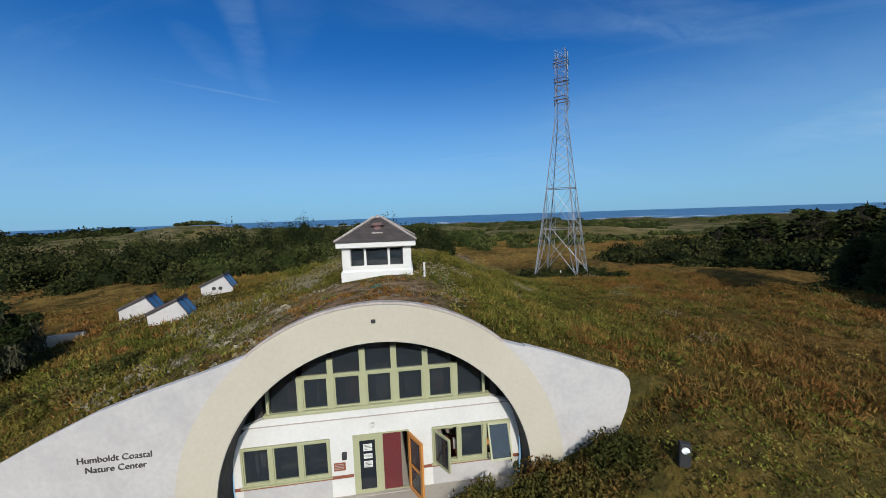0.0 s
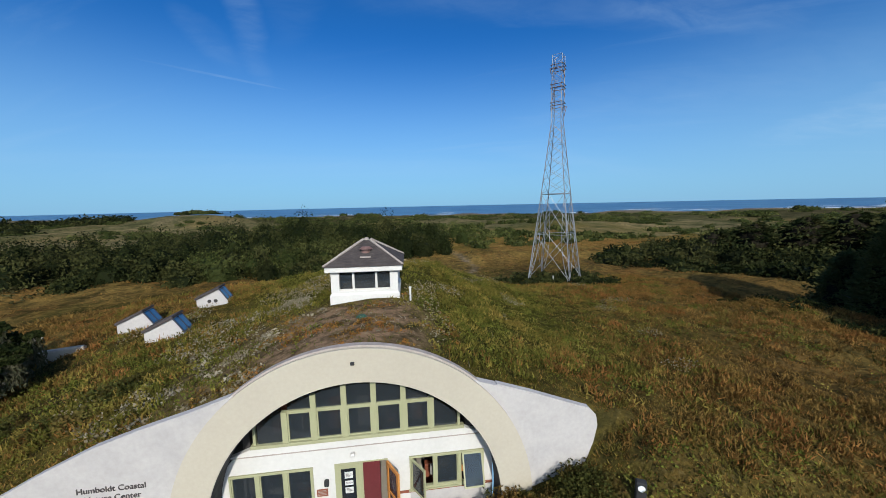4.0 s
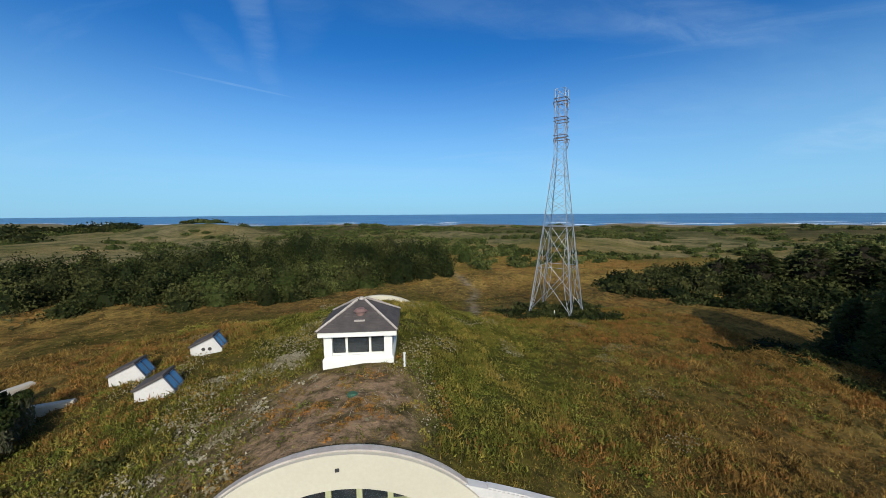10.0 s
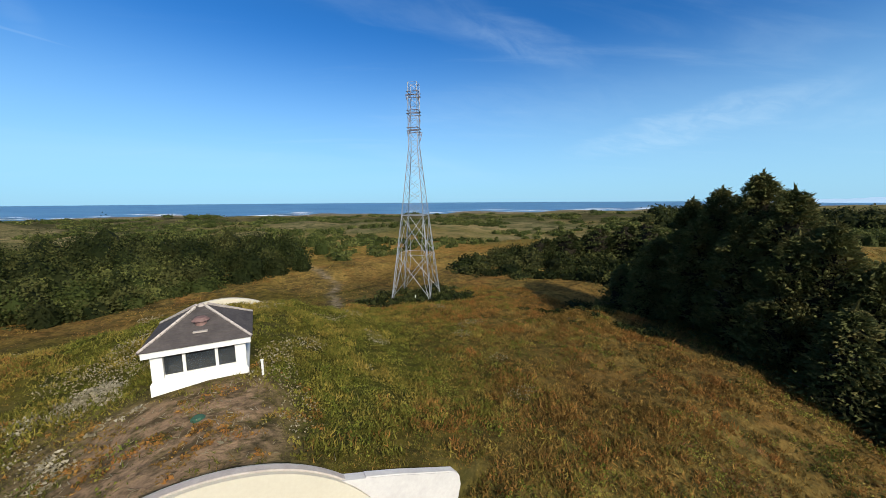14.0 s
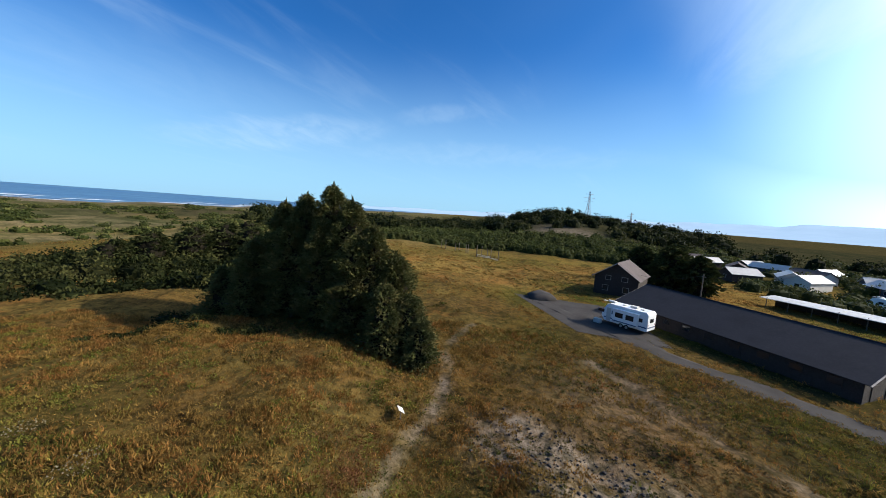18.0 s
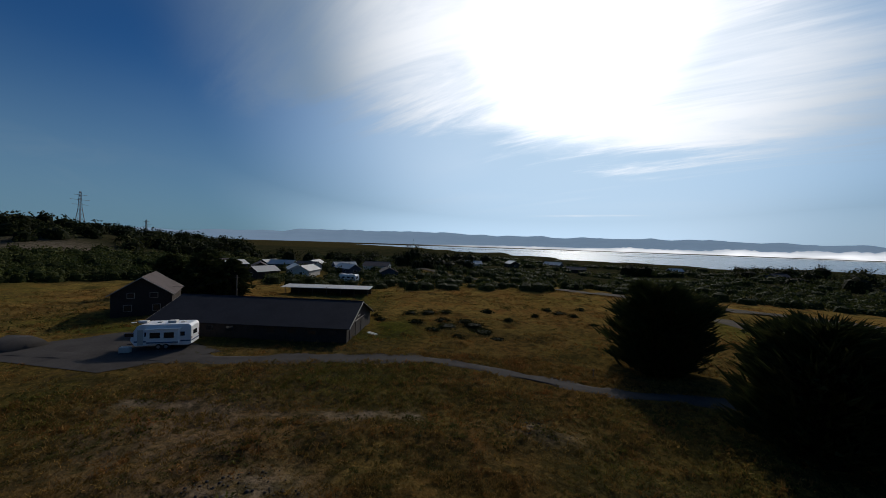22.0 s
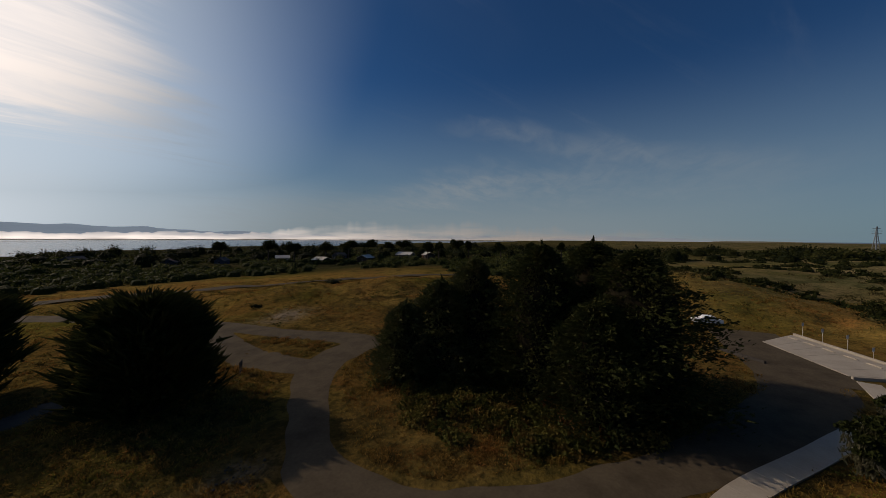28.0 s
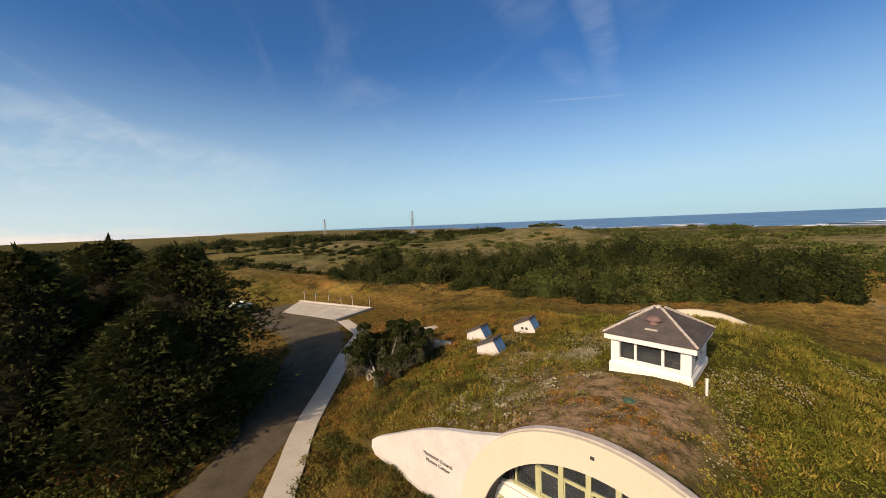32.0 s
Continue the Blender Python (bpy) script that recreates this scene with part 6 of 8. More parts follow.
def thicket(name, label, mat, spots, leaf, n, category="shrubs", spike=0.0, core=True, near=0, wide=0.48):
    V, T = [], []
    zs = ground_z(np.array([s[0] for s in spots]), np.array([s[1] for s in spots])) - 0.1
    tones = rng.uniform(-1.0, 0.7, len(spots))
    for (x, y, rad, h), z, tone in zip(spots, zs, tones):
        k = min(1.0, max(0.45, math.hypot(x, y) / near)) if near else 1.0
        V.append(shrub_tris(x, y, z, rad, h, int(n / k * (0.6 + 0.4 * rad)), leaf * k, spike, wide))
        T.append(np.full(len(V[-1]), tone))
        # core held at the darkest tone: shade under the leaves, put into colour
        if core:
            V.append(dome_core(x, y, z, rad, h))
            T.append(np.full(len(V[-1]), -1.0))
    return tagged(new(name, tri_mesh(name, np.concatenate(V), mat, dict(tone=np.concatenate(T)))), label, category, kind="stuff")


def polar_spots(az0, az1, front, back, step, rad, h, seed, mask=None, jitter=0.45):
    """Shrub places in a sector; front and back are distances by azimuth."""
    q = np.random.default_rng(seed)
    out = []
    r = min(f for _, f in front)
    while r < max(b for _, b in back):
        st = step * max(1.0, r / 140)
        for a in np.arange(az0, az1, math.degrees(st / r)):
            az = a + q.normal(0, jitter) * math.degrees(st / r)
            rr_ = r + q.normal(0, jitter) * st
            if not (np.interp(az, [p[0] for p in front], [p[1] for p in front]) < rr_ < np.interp(az, [p[0] for p in back], [p[1] for p in back])):
                continue
            x, y = rr_ * math.sin(radians(az)), rr_ * math.cos(radians(az))
            if mask and not mask(x, y):
                continue
            k = max(1.0, rr_ / 160)
            out.append((x, y, q.uniform(*rad) * k, q.uniform(*h) * (0.8 + 0.2 * k)))
        r += st * 0.9
    return out


# spruces beside the dune
SPRUCE = "dense dark green spruce with ragged tips standing on the dune"
for x, y, h, R in ((44.4, 20.0, 13.8, 3.9), (43.0, 16.8, 14.4, 4.4), (42.0, 13.4, 15.0, 4.7), (39.8, 10.6, 13.6, 4.4), (39.2, 13.4, 11.4, 3.6), (45.4, 15.0, 13.8, 5.0), (38.0, 7.7, 11.4, 3.9), (37.4, 9.4, 10.0, 3.4),
                   (41.2, 17.6, 11.4, 3.5), (37.9, 5.2, 9.2, 3.5), (42.8, 22.6, 9.4, 3.8)):
    conifer(x, y, h, R, SPRUCE, "spruces by the footpath", n=950, length=0.40, finger=0.44)
for x, y, h, R in ((35.6, 3.2, 6.2, 2.9), (34.8, 5.6, 6.6, 2.8), (34.4, 1.9, 4.6, 2.3), (43.6, 27.0, 6.6, 3.2), (41.0, 22.8, 6.0, 2.8)):
    conifer(x, y, h, R, "low bushy young spruce at the edge of the group", "young spruces by the footpath", n=900, z0=0.1, length=0.36)
# big dark trees between the drive and the lot
PINELABEL = "large dark rounded pine beside the driveway"
rnd = lambda u: np.sqrt(np.clip(1 - (u - 0.30) ** 2 / 0.50, 0.02, 1)) * np.clip(1.15 - 0.35 * u, 0, 1)
for x, y, h, R in ((-30.0, 4.6, 13.4, 6.2), (-31.2, -3.4, 13.9, 5.8), (-36.8, 1.2, 14.0, 6.2), (-26.6, 1.8, 9.6, 4.4)):
    conifer(x, y, h, R, PINELABEL, "pines by the driveway", n=1700, shape=rnd, mat=CYPRESS, z0=0.2, length=0.40, name="pine_tree", finger=0.35)
for x, y, h, R in ((-32.5, -10.5, 11.8, 5.2), (-30.0, -13.5, 9.8, 4.6), (-28.2, -16.8, 7.6, 4.0)):
    conifer(x, y, h, R, "thin greyish spruce with bare lower twigs beside the pines", "thin spruces by the driveway", n=1100, mat=GREYPINE, z0=0.4, finger=0.55, length=0.42, name="spruce_tree")
# cypresses in the field
CYP = "dark bushy cypress with upswept spiky branches in the field"
cyp = lambda u: np.sqrt(np.clip(1 - (u - 0.32) ** 2 / 0.50, 0.02, 1))
for x, y, h, R in ((-13.2, -33.6, 8.8, 4.9), (-5.4, -49.6, 10.0, 5.0)):
    conifer(x, y, h, R, CYP, "cypresses in the field", n=1300, shape=cyp, mat=CYPRESS, z0=0.1, length=0.5, droop=-0.04, up=0.12, name="cypress_tree", finger=1.7)
# small gnarled tree beside the skylights
def gnarled(x, y, h, R, seed):
    """Bent grey stems, a spreading lumpy canopy and lichen-hung twigs below it."""
    q = random.Random(seed)
    t = thing("gnarled_tree", "small gnarled tree with dark canopy and grey lichen twigs", "tree", pose(x, y, on_ground(x, y)), "gnarled trees by the walkway")
    lobes = []
    for k in range(12):
        a, rr_ = q.uniform(0, 6.28), R * math.sqrt(q.uniform(0.05, 0.85))
        lobes.append((rr_ * math.cos(a), rr_ * math.sin(a), h * q.uniform(0.50, 0.95) - 0.25 * rr_ / R * h * 0.5, R * q.uniform(0.13, 0.27)))
    for lx, ly, lz, lr in lobes[:7]:
        bm = bmesh.new()
        b = Vector((q.uniform(-0.3, 0.3), q.uniform(-0.3, 0.3), -0.3))
        m1 = Vector((lx * 0.25 + q.uniform(-0.3, 0.3), ly * 0.25 + q.uniform(-0.3, 0.3), lz * 0.35))
        m2 = Vector((lx * 0.75 + q.uniform(-0.2, 0.2), ly * 0.75 + q.uniform(-0.2, 0.2), lz * 0.62))
        for p0, p1, r0, r1 in ((b, m1, 0.13, 0.10), (m1, m2, 0.10, 0.065), (m2, Vector((lx, ly, lz)), 0.065, 0.03)):
            add_bar(bm, p0, p1, r0, 6, r1)
        part("stem", bm, LICHENBARK, t)
    V, C = [], []
    for lx, ly, lz, lr in lobes:
        V.append(shrub_tris(lx, ly, lz - lr * 0.35, lr, lr * 0.8, 460, 0.20))
        m = 150
        a, s = rng.random(m) * 6.28, np.sqrt(rng.random(m)) * lr * 1.05
        P = np.stack([lx + s * np.cos(a), ly + s * np.sin(a), lz - lr * 0.3 - rng.random(m) * lz * 0.55], 1)
        C.append(sprays(P, rng.normal(0, 0.45, (m, 3)) + [0, 0, 1.2], 0.42, 0.05))
    for nm, W_, mt in (("canopy", V, DARKSCRUB), ("lichen", C, LICHEN)):
        o = new(nm, tri_mesh(nm, np.concatenate(W_), mt))
        o.parent = t


for i, (x, y, h, R) in enumerate(((-21.2, 17.8, 4.9, 2.6), (-19.6, 18.9, 4.2, 2.2), (-23.2, 17.0, 4.8, 2.5), (-20.6, 16.2, 3.4, 2.1), (-22.0, 20.2, 4.0, 2.1), (-24.4, 18.6, 4.2, 2.0))):
    gnarled(x, y, h, R, 30 + i)

def sloped(spots, front, rise, seed):
    """Shrubs grow taller with the depth of the wood and in patches."""
    out = []
    for x, y, rad, h in spots:
        az, r_ = math.degrees(math.atan2(x, y)), math.hypot(x, y)
        d = r_ - float(np.interp(az, [p[0] for p in front], [p[1] for p in front]))
        n_ = float(vnoise(x / 9, y / 9, seed)) + 0.5 * float(vnoise(x / 4, y / 4, seed + 1))
        out.append((x, y, rad * (1 + 0.25 * n_), max(1.2, (0.45 + 0.55 * min(1, d / rise)) * h * (1 + 0.30 * n_))))
    return out


WINDSWEPT = [(65.3, 56.2, 6.8, 4.2), (71.9, 52.8, 7.4, 4.6), (76.8, 49.3, 7.8, 4.6), (77.6, 44.2, 7.0, 4.4), (61.5, 60.0, 5.0, 3.4), (86.0, 50.0, 7.6, 4.8)]
WOOD_FRONT = [(-58, 92), (-50, 80), (-36, 66), (-24, 60), (-16, 60), (-10, 66), (4, 68), (9, 74)]
thicket("scrub_forest", "dense dark green coastal scrub forest", DARKSCRUB,
        sloped(polar_spots(-58, 9, WOOD_FRONT, [(-58, 108), (-40, 114), (-20, 122), (0, 116), (9, 108)], 4.7, (1.9, 3.4), (3.8, 8.6), 1), WOOD_FRONT, 22, 81), 0.40, 330)
thicket("scrub_edge", "brighter green willow scrub along the forest edge", SCRUB,
        [p for p in sloped(polar_spots(-26, 12, [(-26, 60), (-10, 64), (0, 66), (12, 78)], [(-26, 76), (-5, 100), (5, 118), (12, 128)], 4.0, (1.6, 3.2), (3.4, 6.4), 2), WOOD_FRONT, 20, 83)
         if vnoise(p[0] / 14, p[1] / 14, 84) > -0.1], 0.36, 280)
pm = lambda x, y: vnoise(x / 34, y / 26, 77) + 0.5 * vnoise(x / 11, y / 11, 78) > 0.0
thicket("dune_scrub", "patches of green shrubs across the dunes", SCRUB,
        polar_spots(-52, 76, [(-52, 118), (8, 118), (14, 84), (34, 84), (50, 105), (76, 105)], [(-52, 470), (76, 470)], 5.2, (1.5, 2.8), (1.2, 2.2), 3, pm), 0.9, 36)
thicket("dark_thicket", "dark thicket at the foot of the dunes", DARKSCRUB,
        sloped(polar_spots(34, 63, [(34, 70), (42, 64), (55, 65), (63, 60)], [(34, 84), (42, 96), (52, 118), (63, 124)], 3.8, (1.9, 3.2), (2.2, 4.6), 4), [(34, 70), (42, 64), (55, 65), (63, 60)], 25, 86), 0.45, 170)
for x, y, h, R in WINDSWEPT:
    conifer(x, y, h, R, "dark wind-bent pine leaning over the thicket", "wind-bent pines", n=330, shape=rnd, mat=CYPRESS, z0=1.2, length=0.75, lean=(1.4, -0.8), name="windswept_pine")
thicket("mast_scrub", "low dark shrubs round the feet of the mast", DARKSCRUB,
        [(22.9 + r_ * math.cos(a), 45.4 + 0.6 * r_ * math.sin(a), 1.1, 0.8) for r_, a in zip(rng.uniform(1, 9, 60), rng.uniform(0, 6.28, 60))], 0.5, 55)
thicket("field_hedge", "dark green hedge and woods behind the field", SCRUB,
        polar_spots(70, 124, [(70, 120), (78, 132), (86, 142), (93, 150), (100, 150), (115, 145), (124, 140)], [(70, 190), (90, 230), (124, 240)], 3.6, (2.0, 3.2), (2.6, 4.4), 5), 0.9, 44, near=240)
thicket("hill_woods", "dark conifer woods on the far hill", DARKSCRUB,
        polar_spots(62, 128, [(62, 230), (128, 250)], [(62, 420), (95, 470), (110, 500), (128, 420)], 7.5, (2.6, 4.2), (4.0, 8.0), 6, lambda x, y: vnoise(x / 60, y / 45, 90) > -0.75 and not (180 < x < 256 and -96 < y < -56)), 1.5, 40)
thicket("bay_hedge", "green hedges and scrub towards the bay", SCRUB,
        polar_spots(124, 268, [(124, 132), (140, 112), (150, 108), (165, 112), (180, 122), (195, 130), (210, 150), (236, 165), (268, 120)], [(124, 300), (150, 300), (180, 330), (210, 380), (236, 420), (268, 420)], 5.2, (2.2, 3.6), (1.8, 3.8), 7,
                    lambda x, y: vnoise(x / 30, y / 18, 55) > -0.25 and polyline_distance(x, y, FAR_ROAD) > 5), 1.0, 30, near=260)
thicket("village_trees", "rounded dark trees along the village skyline", DARKSCRUB,
        [(r_ * math.sin(radians(a)), r_ * math.cos(radians(a)), s_, h_) for a, r_, s_, h_ in
         [(rng.uniform(196, 262), rng.uniform(230, 400), rng.uniform(4, 8), rng.uniform(5, 9.5)) for _ in range(120)]
         + [(rng.uniform(130, 160), rng.uniform(170, 300), rng.uniform(3, 6), rng.uniform(5, 8)) for _ in range(40)]
         + [(a, r_, q_, max(5.0, 14.6 - r_ * rng.uniform(0.012, 0.028) - on_ground(r_ * math.sin(radians(a)), r_ * math.cos(radians(a)))))
            for a, r_, q_ in zip(rng.uniform(214, 304, 90), rng.uniform(270, 430, 90), rng.uniform(4.0, 7.5, 90)) if float(vnoise(a / 3.0, 0.0, 97)) > -0.35]
         + [(151.0, 205, 5.0, 13.0), (150.3, 203, 4.2, 11.0), (151.8, 207, 4.4, 11.5), (149.2, 200, 5, 8), (153.2, 210, 5, 9), (158.5, 240, 7, 9.5), (156.5, 235, 5, 9), (160.5, 250, 6, 9), (163, 250, 6, 9), (184, 240, 7, 9), (186, 236, 6, 8)]], 0.85, 95, "trees")
thicket("west_heath", "brown heath and rough grass over the slopes beyond the lot", DUNEHEATH,
        polar_spots(-98, -40, [(-98, 74), (-66, 80), (-52, 70), (-40, 66)], [(-98, 190), (-40, 170)], 2.9, (0.6, 1.5), (0.4, 1.0), 18, lambda x, y: vnoise(x / 17, y / 12, 66) + 0.7 * vnoise(x / 5, y / 5, 67) > -0.1), 0.34, 30, "plants", core=False)
thicket("west_scrub", "low brownish scrub over the rolling dunes", DARKSCRUB,
        polar_spots(-100, -46, [(-100, 110), (-75, 104), (-60, 100), (-46, 100)], [(-100, 420), (-46, 450)], 5.0, (1.1, 2.3), (0.7, 1.8), 8, lambda x, y: vnoise(x / 30, y / 22, 61) + 0.6 * vnoise(x / 9, y / 9, 62) > 0.05), 0.8, 40)
thicket("skyline_woods", "dark trees along the western skyline", DARKSCRUB,
        polar_spots(-112, -30, [(-112, 330), (-30, 300)], [(-112, 520), (-60, 520), (-30, 420)], 11, (3.5, 6), (3.0, 7.0), 9, lambda x, y: vnoise(x / 60, y / 60, 63) > 0.12), 1.7, 46)
for x, y, h, R in ((88, -54, 10.5, 5.5), (93, -58, 11, 5.5), (84, -58, 9, 4.5), (98, -52, 9.5, 5)):
    conifer(x, y, h, R, "big dark tree behind the farm house", "trees behind the house", n=300, shape=rnd, mat=CYPRESS, z0=0.2, length=1.3, name="cypress_tree")
# round-headed trees along the skyline
def round_tree(az, r_, top, wide, seed):
    q = random.Random(seed)
    x, y = r_ * math.sin(radians(az)), r_ * math.cos(radians(az))
    z = on_ground(x, y)
    h = max(6.0, 14.6 + r_ * math.tan(radians(top)) - z)
    t = thing("cypress_tree", "far dark round-headed cypress on the skyline", "tree", pose(x, y, z), "round trees on the skyline")
    part("trunk", bar((0, 0, -0.5), (0, 0, h * 0.55), 0.45, 7, 0.28), BARNWOOD, t)
    V = []
    for k in range(6):
        a, d = q.uniform(0, 6.28), wide * q.uniform(0.15, 0.6)
        s_ = wide * q.uniform(0.42, 0.62)
        V.append(shrub_tris(d * math.cos(a), d * math.sin(a), h * q.uniform(0.5, 0.72), s_, h * 0.24, 420, 0.7))
    o = new("crown", tri_mesh("crown", np.concatenate(V), DARKSCRUB))
    o.parent = t


for i, (az, top, wide) in enumerate(((-128.5, -0.55, 5.6), (-125.6, -0.5, 5.8), (-122.2, -0.8, 4.0), (-119.8, -0.55, 5.4), (-115.7, -0.8, 3.6), (-113.9, -0.7, 3.2), (-110.9, -0.3, 4.2), (-109.0, -0.6, 2.6),
                                     (-103.7, -0.8, 3.2), (-99.3, -0.8, 3.6), (-94.3, -0.7, 3.0), (-89.5, -0.75, 3.2), (-132.0, -0.6, 4.6), (-136.5, -0.7, 4.4), (-140.0, -0.6, 4.8), (-146.0, -0.8, 4.0))):
    round_tree(az, 225 + 9 * (i % 4), top + 0.25, wide * 1.1, 60 + i)
# the clump on the headland
thicket("headland_trees", "wind-bent trees on top of the dune headland", DARKSCRUB,
        [(-150 + k * 3.4, 272 + 2 * math.sin(k), 2.6, 1.4 + 1.6 * math.sin(k * 0.55 + 0.4)) for k in range(8)] + [(-186 - k * 6, 275, 5, 4) for k in range(8)], 1.2, 60, "trees")
# planting at the foot of the building, brambles by the pines
thicket("foundation_planting", "low leafy shrubs along the foot of the wall", ICEPLANT,
        [(x, 9.9 + 0.5 * math.sin(x * 3), 0.75, 0.75) for x in np.arange(2.2, 5.6, 0.5)] + [(x, 9.4 + 0.4 * math.sin(x * 2), 0.9, 1.0) for x in np.arange(4.8, 7.6, 0.55)]
        + [(x, 9.7 + 0.4 * math.sin(x * 2), 0.8, 0.7) for x in np.arange(-13.0, -7.2, 0.55)] + [(x, 9.9, 0.6, 0.6) for x in np.arange(-5.0, -2.2, 0.5)], 0.10, 1300, core=False)
thicket("brambles", "brambles and weeds at the foot of the pines", ICEPLANT,
        [(x, y, 1.1, 0.9) for x, y in zip(rng.uniform(-29, -18.6, 90), rng.uniform(-13, 1.5, 90)) if x < -18.8 - 0.10 * abs(y + 5)] +
        [(x, y, 1.2, 1.2) for x, y in zip(rng.uniform(-34, -24, 30), rng.uniform(-20, 6, 30))], 0.22, 300, core=False)
thicket("island_tufts", "dry tufts on the island of the turning loop", GRASS,
        [(x, y, 0.5, 0.35) for x, y in zip(rng.normal(-32.0, 1.2, 70), rng.uniform(-41, -31, 70)) if abs(x + 32.6 + 0.16 * (y + 36)) < 1.8], 0.22, 90, "plants", spike=0.8, core=False, wide=0.16)
thicket("rusty_ferns", "rust-brown dead ferns at the foot of the pines", RUSTFERN,
        [(x, y, 0.7, 0.8) for x, y in zip(rng.uniform(-28.4, -24.6, 34), rng.uniform(-2.0, 3.0, 34))], 0.24, 220, "plants", core=False, wide=0.3)
thicket("bank_shrubs", "dark shrubs on the worn bank beside the spruces", DARKSCRUB,
        [(30.2, 26.6, 0.8, 0.5), (31.6, 26.2, 0.9, 0.5), (32.6, 23.4, 1.0, 0.6), (33.8, 25.4, 1.2, 0.8), (34.8, 28.6, 1.5, 0.9), (36.6, 30.4, 1.7, 1.0), (38.6, 30.0, 1.9, 1.2), (35.4, 24.2, 1.3, 0.9), (33.6, 20.6, 1.2, 0.7), (34.8, 18.4, 1.3, 0.9),
         (37.4, 26.8, 1.6, 1.1), (40.4, 31.4, 2.0, 1.3), (33.0, 30.6, 1.2, 0.5), (30.6, 31.8, 1.4, 0.4), (29.4, 23.0, 0.6, 0.3)], 0.2, 420)
thicket("slope_shrubs", "grey-green shrubs on the slope beside the walkway", ICEPLANT,
        [(x, y, 0.8, 0.6) for x, y in zip(rng.uniform(-19, -10, 46), rng.uniform(6.5, 16, 46)) if (x < -14.6 or y > 13) and y - 6.2 > -(x + 15.2) * 0.7], 0.12, 420, core=False)
thicket("low_bushes", "low dark bushes dotted over the dry field", DARKSCRUB,
        [(33, -64, 1.8, 1.0), (36, -62, 1.5, 0.9), (30, -66, 1.4, 0.8), (22, -60, 2.2, 0.7), (26, -57, 2.4, 0.6), (19, -56, 1.9, 0.6), (17, -66, 1.0, 0.7), (23, -72, 1.3, 0.8), (9, -80, 1.5, 0.9), (12, -82, 1.2, 0.8),
         (6, -76, 1.0, 0.7), (48, -62, 1.4, 0.9), (-70, -62, 2.6, 1.6), (40, -47.5, 1.0, 0.8), (37.5, -41, 0.8, 0.6), (28, -60, 1.6, 0.5), (24, -61, 1.5, 0.5), (20, -58, 1.6, 0.5), (16, -54, 1.5, 0.4), (31, -55, 1.2, 0.6), (27, -53, 1.3, 0.5), (22, -52, 1.0, 0.5), (38, -54, 1.0, 0.7), (41, -57, 0.8, 0.7), (-2, -74, 0.9, 0.6), (2, -70, 0.8, 0.5), (13, -72, 0.8, 0.7), (5, -86, 1.0, 0.8), (-45, -60, 1.0, 0.5)], 0.2, 420)


# ------------------------------------------------------------------ pavements and small things
def draped(name, outline, mat, lift, n=14):
    """A four-cornered sheet on the ground."""
    q = np.array(outline, float)
    s, t = np.meshgrid(np.linspace(0, 1, n), np.linspace(0, 1, n))
    P = (q[0] * (1 - s)[..., None] + q[1] * s[..., None]) * (1 - t)[..., None] + (q[3] * (1 - s)[..., None] + q[2] * s[..., None]) * t[..., None]
    P = P.reshape(-1, 2)
    V = np.column_stack([P, ground_z(P[:, 0], P[:, 1]) + lift])
    i = np.arange(n * n).reshape(n, n)
    return new(name, np_mesh(name, V, np.stack([i[:-1, :-1], i[:-1, 1:], i[1:, 1:], i[1:, :-1]], -1).reshape(-1, 4), mat, True))


tagged(draped("gravel_pad", [(70, -13.5), (49, -18.5), (45, -29), (64, -31)], GRAVEL, 0.045), "grey gravel parking pad beside the barn", "pavement", kind="structure")
tagged(draped("lot_surface", [(-67, 18.6), (-44, 18.6), (-43, 26.8), (-66, 27.5)], DRIVE, 0.07), "worn asphalt parking lot", "road", kind="structure")
LOT = [Vector((-59.8, 23.8)), Vector((-47.3, 26.8)), Vector((-48.9, 34.2)), Vector((-66.0, 29.4))]
LOT_Z = 0.15
lot = tagged(new("parking_pavement"), "pale concrete parking stalls with a long kerb", "pavement", kind="structure")
for k in range(6):
    a, b = k / 6, (k + 1) / 6 - 0.006
    q = [LOT[0].lerp(LOT[1], a), LOT[0].lerp(LOT[1], b), LOT[3].lerp(LOT[2], b), LOT[3].lerp(LOT[2], a)]
    part("slab", slab([(p.x, p.y) for p in q], LOT_Z - 0.5, LOT_Z), CONCRETE, lot)
for k in range(6):
    p = LOT[0].lerp(LOT[1], (k + 0.5) / 6).lerp(LOT[3].lerp(LOT[2], (k + 0.5) / 6), 0.78)
    d = (LOT[2] - LOT[3]).normalized()
    ws = thing("wheel_stop", "low concrete wheel stop at the head of a stall", "wheel stop", pose(p.x, p.y, LOT_Z, 0, 0, math.degrees(math.atan2(d.y, d.x))), "wheel stops")
    part("block", box((-0.85, -0.08, 0), (0.85, 0.08, 0.14), 0.03), CONCRETE, ws)
    for x in (-0.6, 0.6):
        part("pin", bar((x, 0, 0.1), (x, 0, 0.16), 0.03, 6), RUST, ws)
kerb = bmesh.new()
for a, b in ((LOT[3] + Vector((-0.4, 0.5)), LOT[2] + Vector((0.6, 0.5))), (LOT[2] + Vector((0.6, 0.5)), LOT[1] + Vector((0.8, -0.2)))):
    d = (b - a).normalized()
    add_box(kerb, (0, -0.15, -0.3), ((b - a).length, 0.15, 0.32), 0.02, pose(a.x, a.y, LOT_Z - 0.12, 0, 0, math.degrees(math.atan2(d.y, d.x))))
tagged(part("kerb", kerb, CONCRETE), "raised concrete kerb round the parking stalls", "kerb", kind="structure")
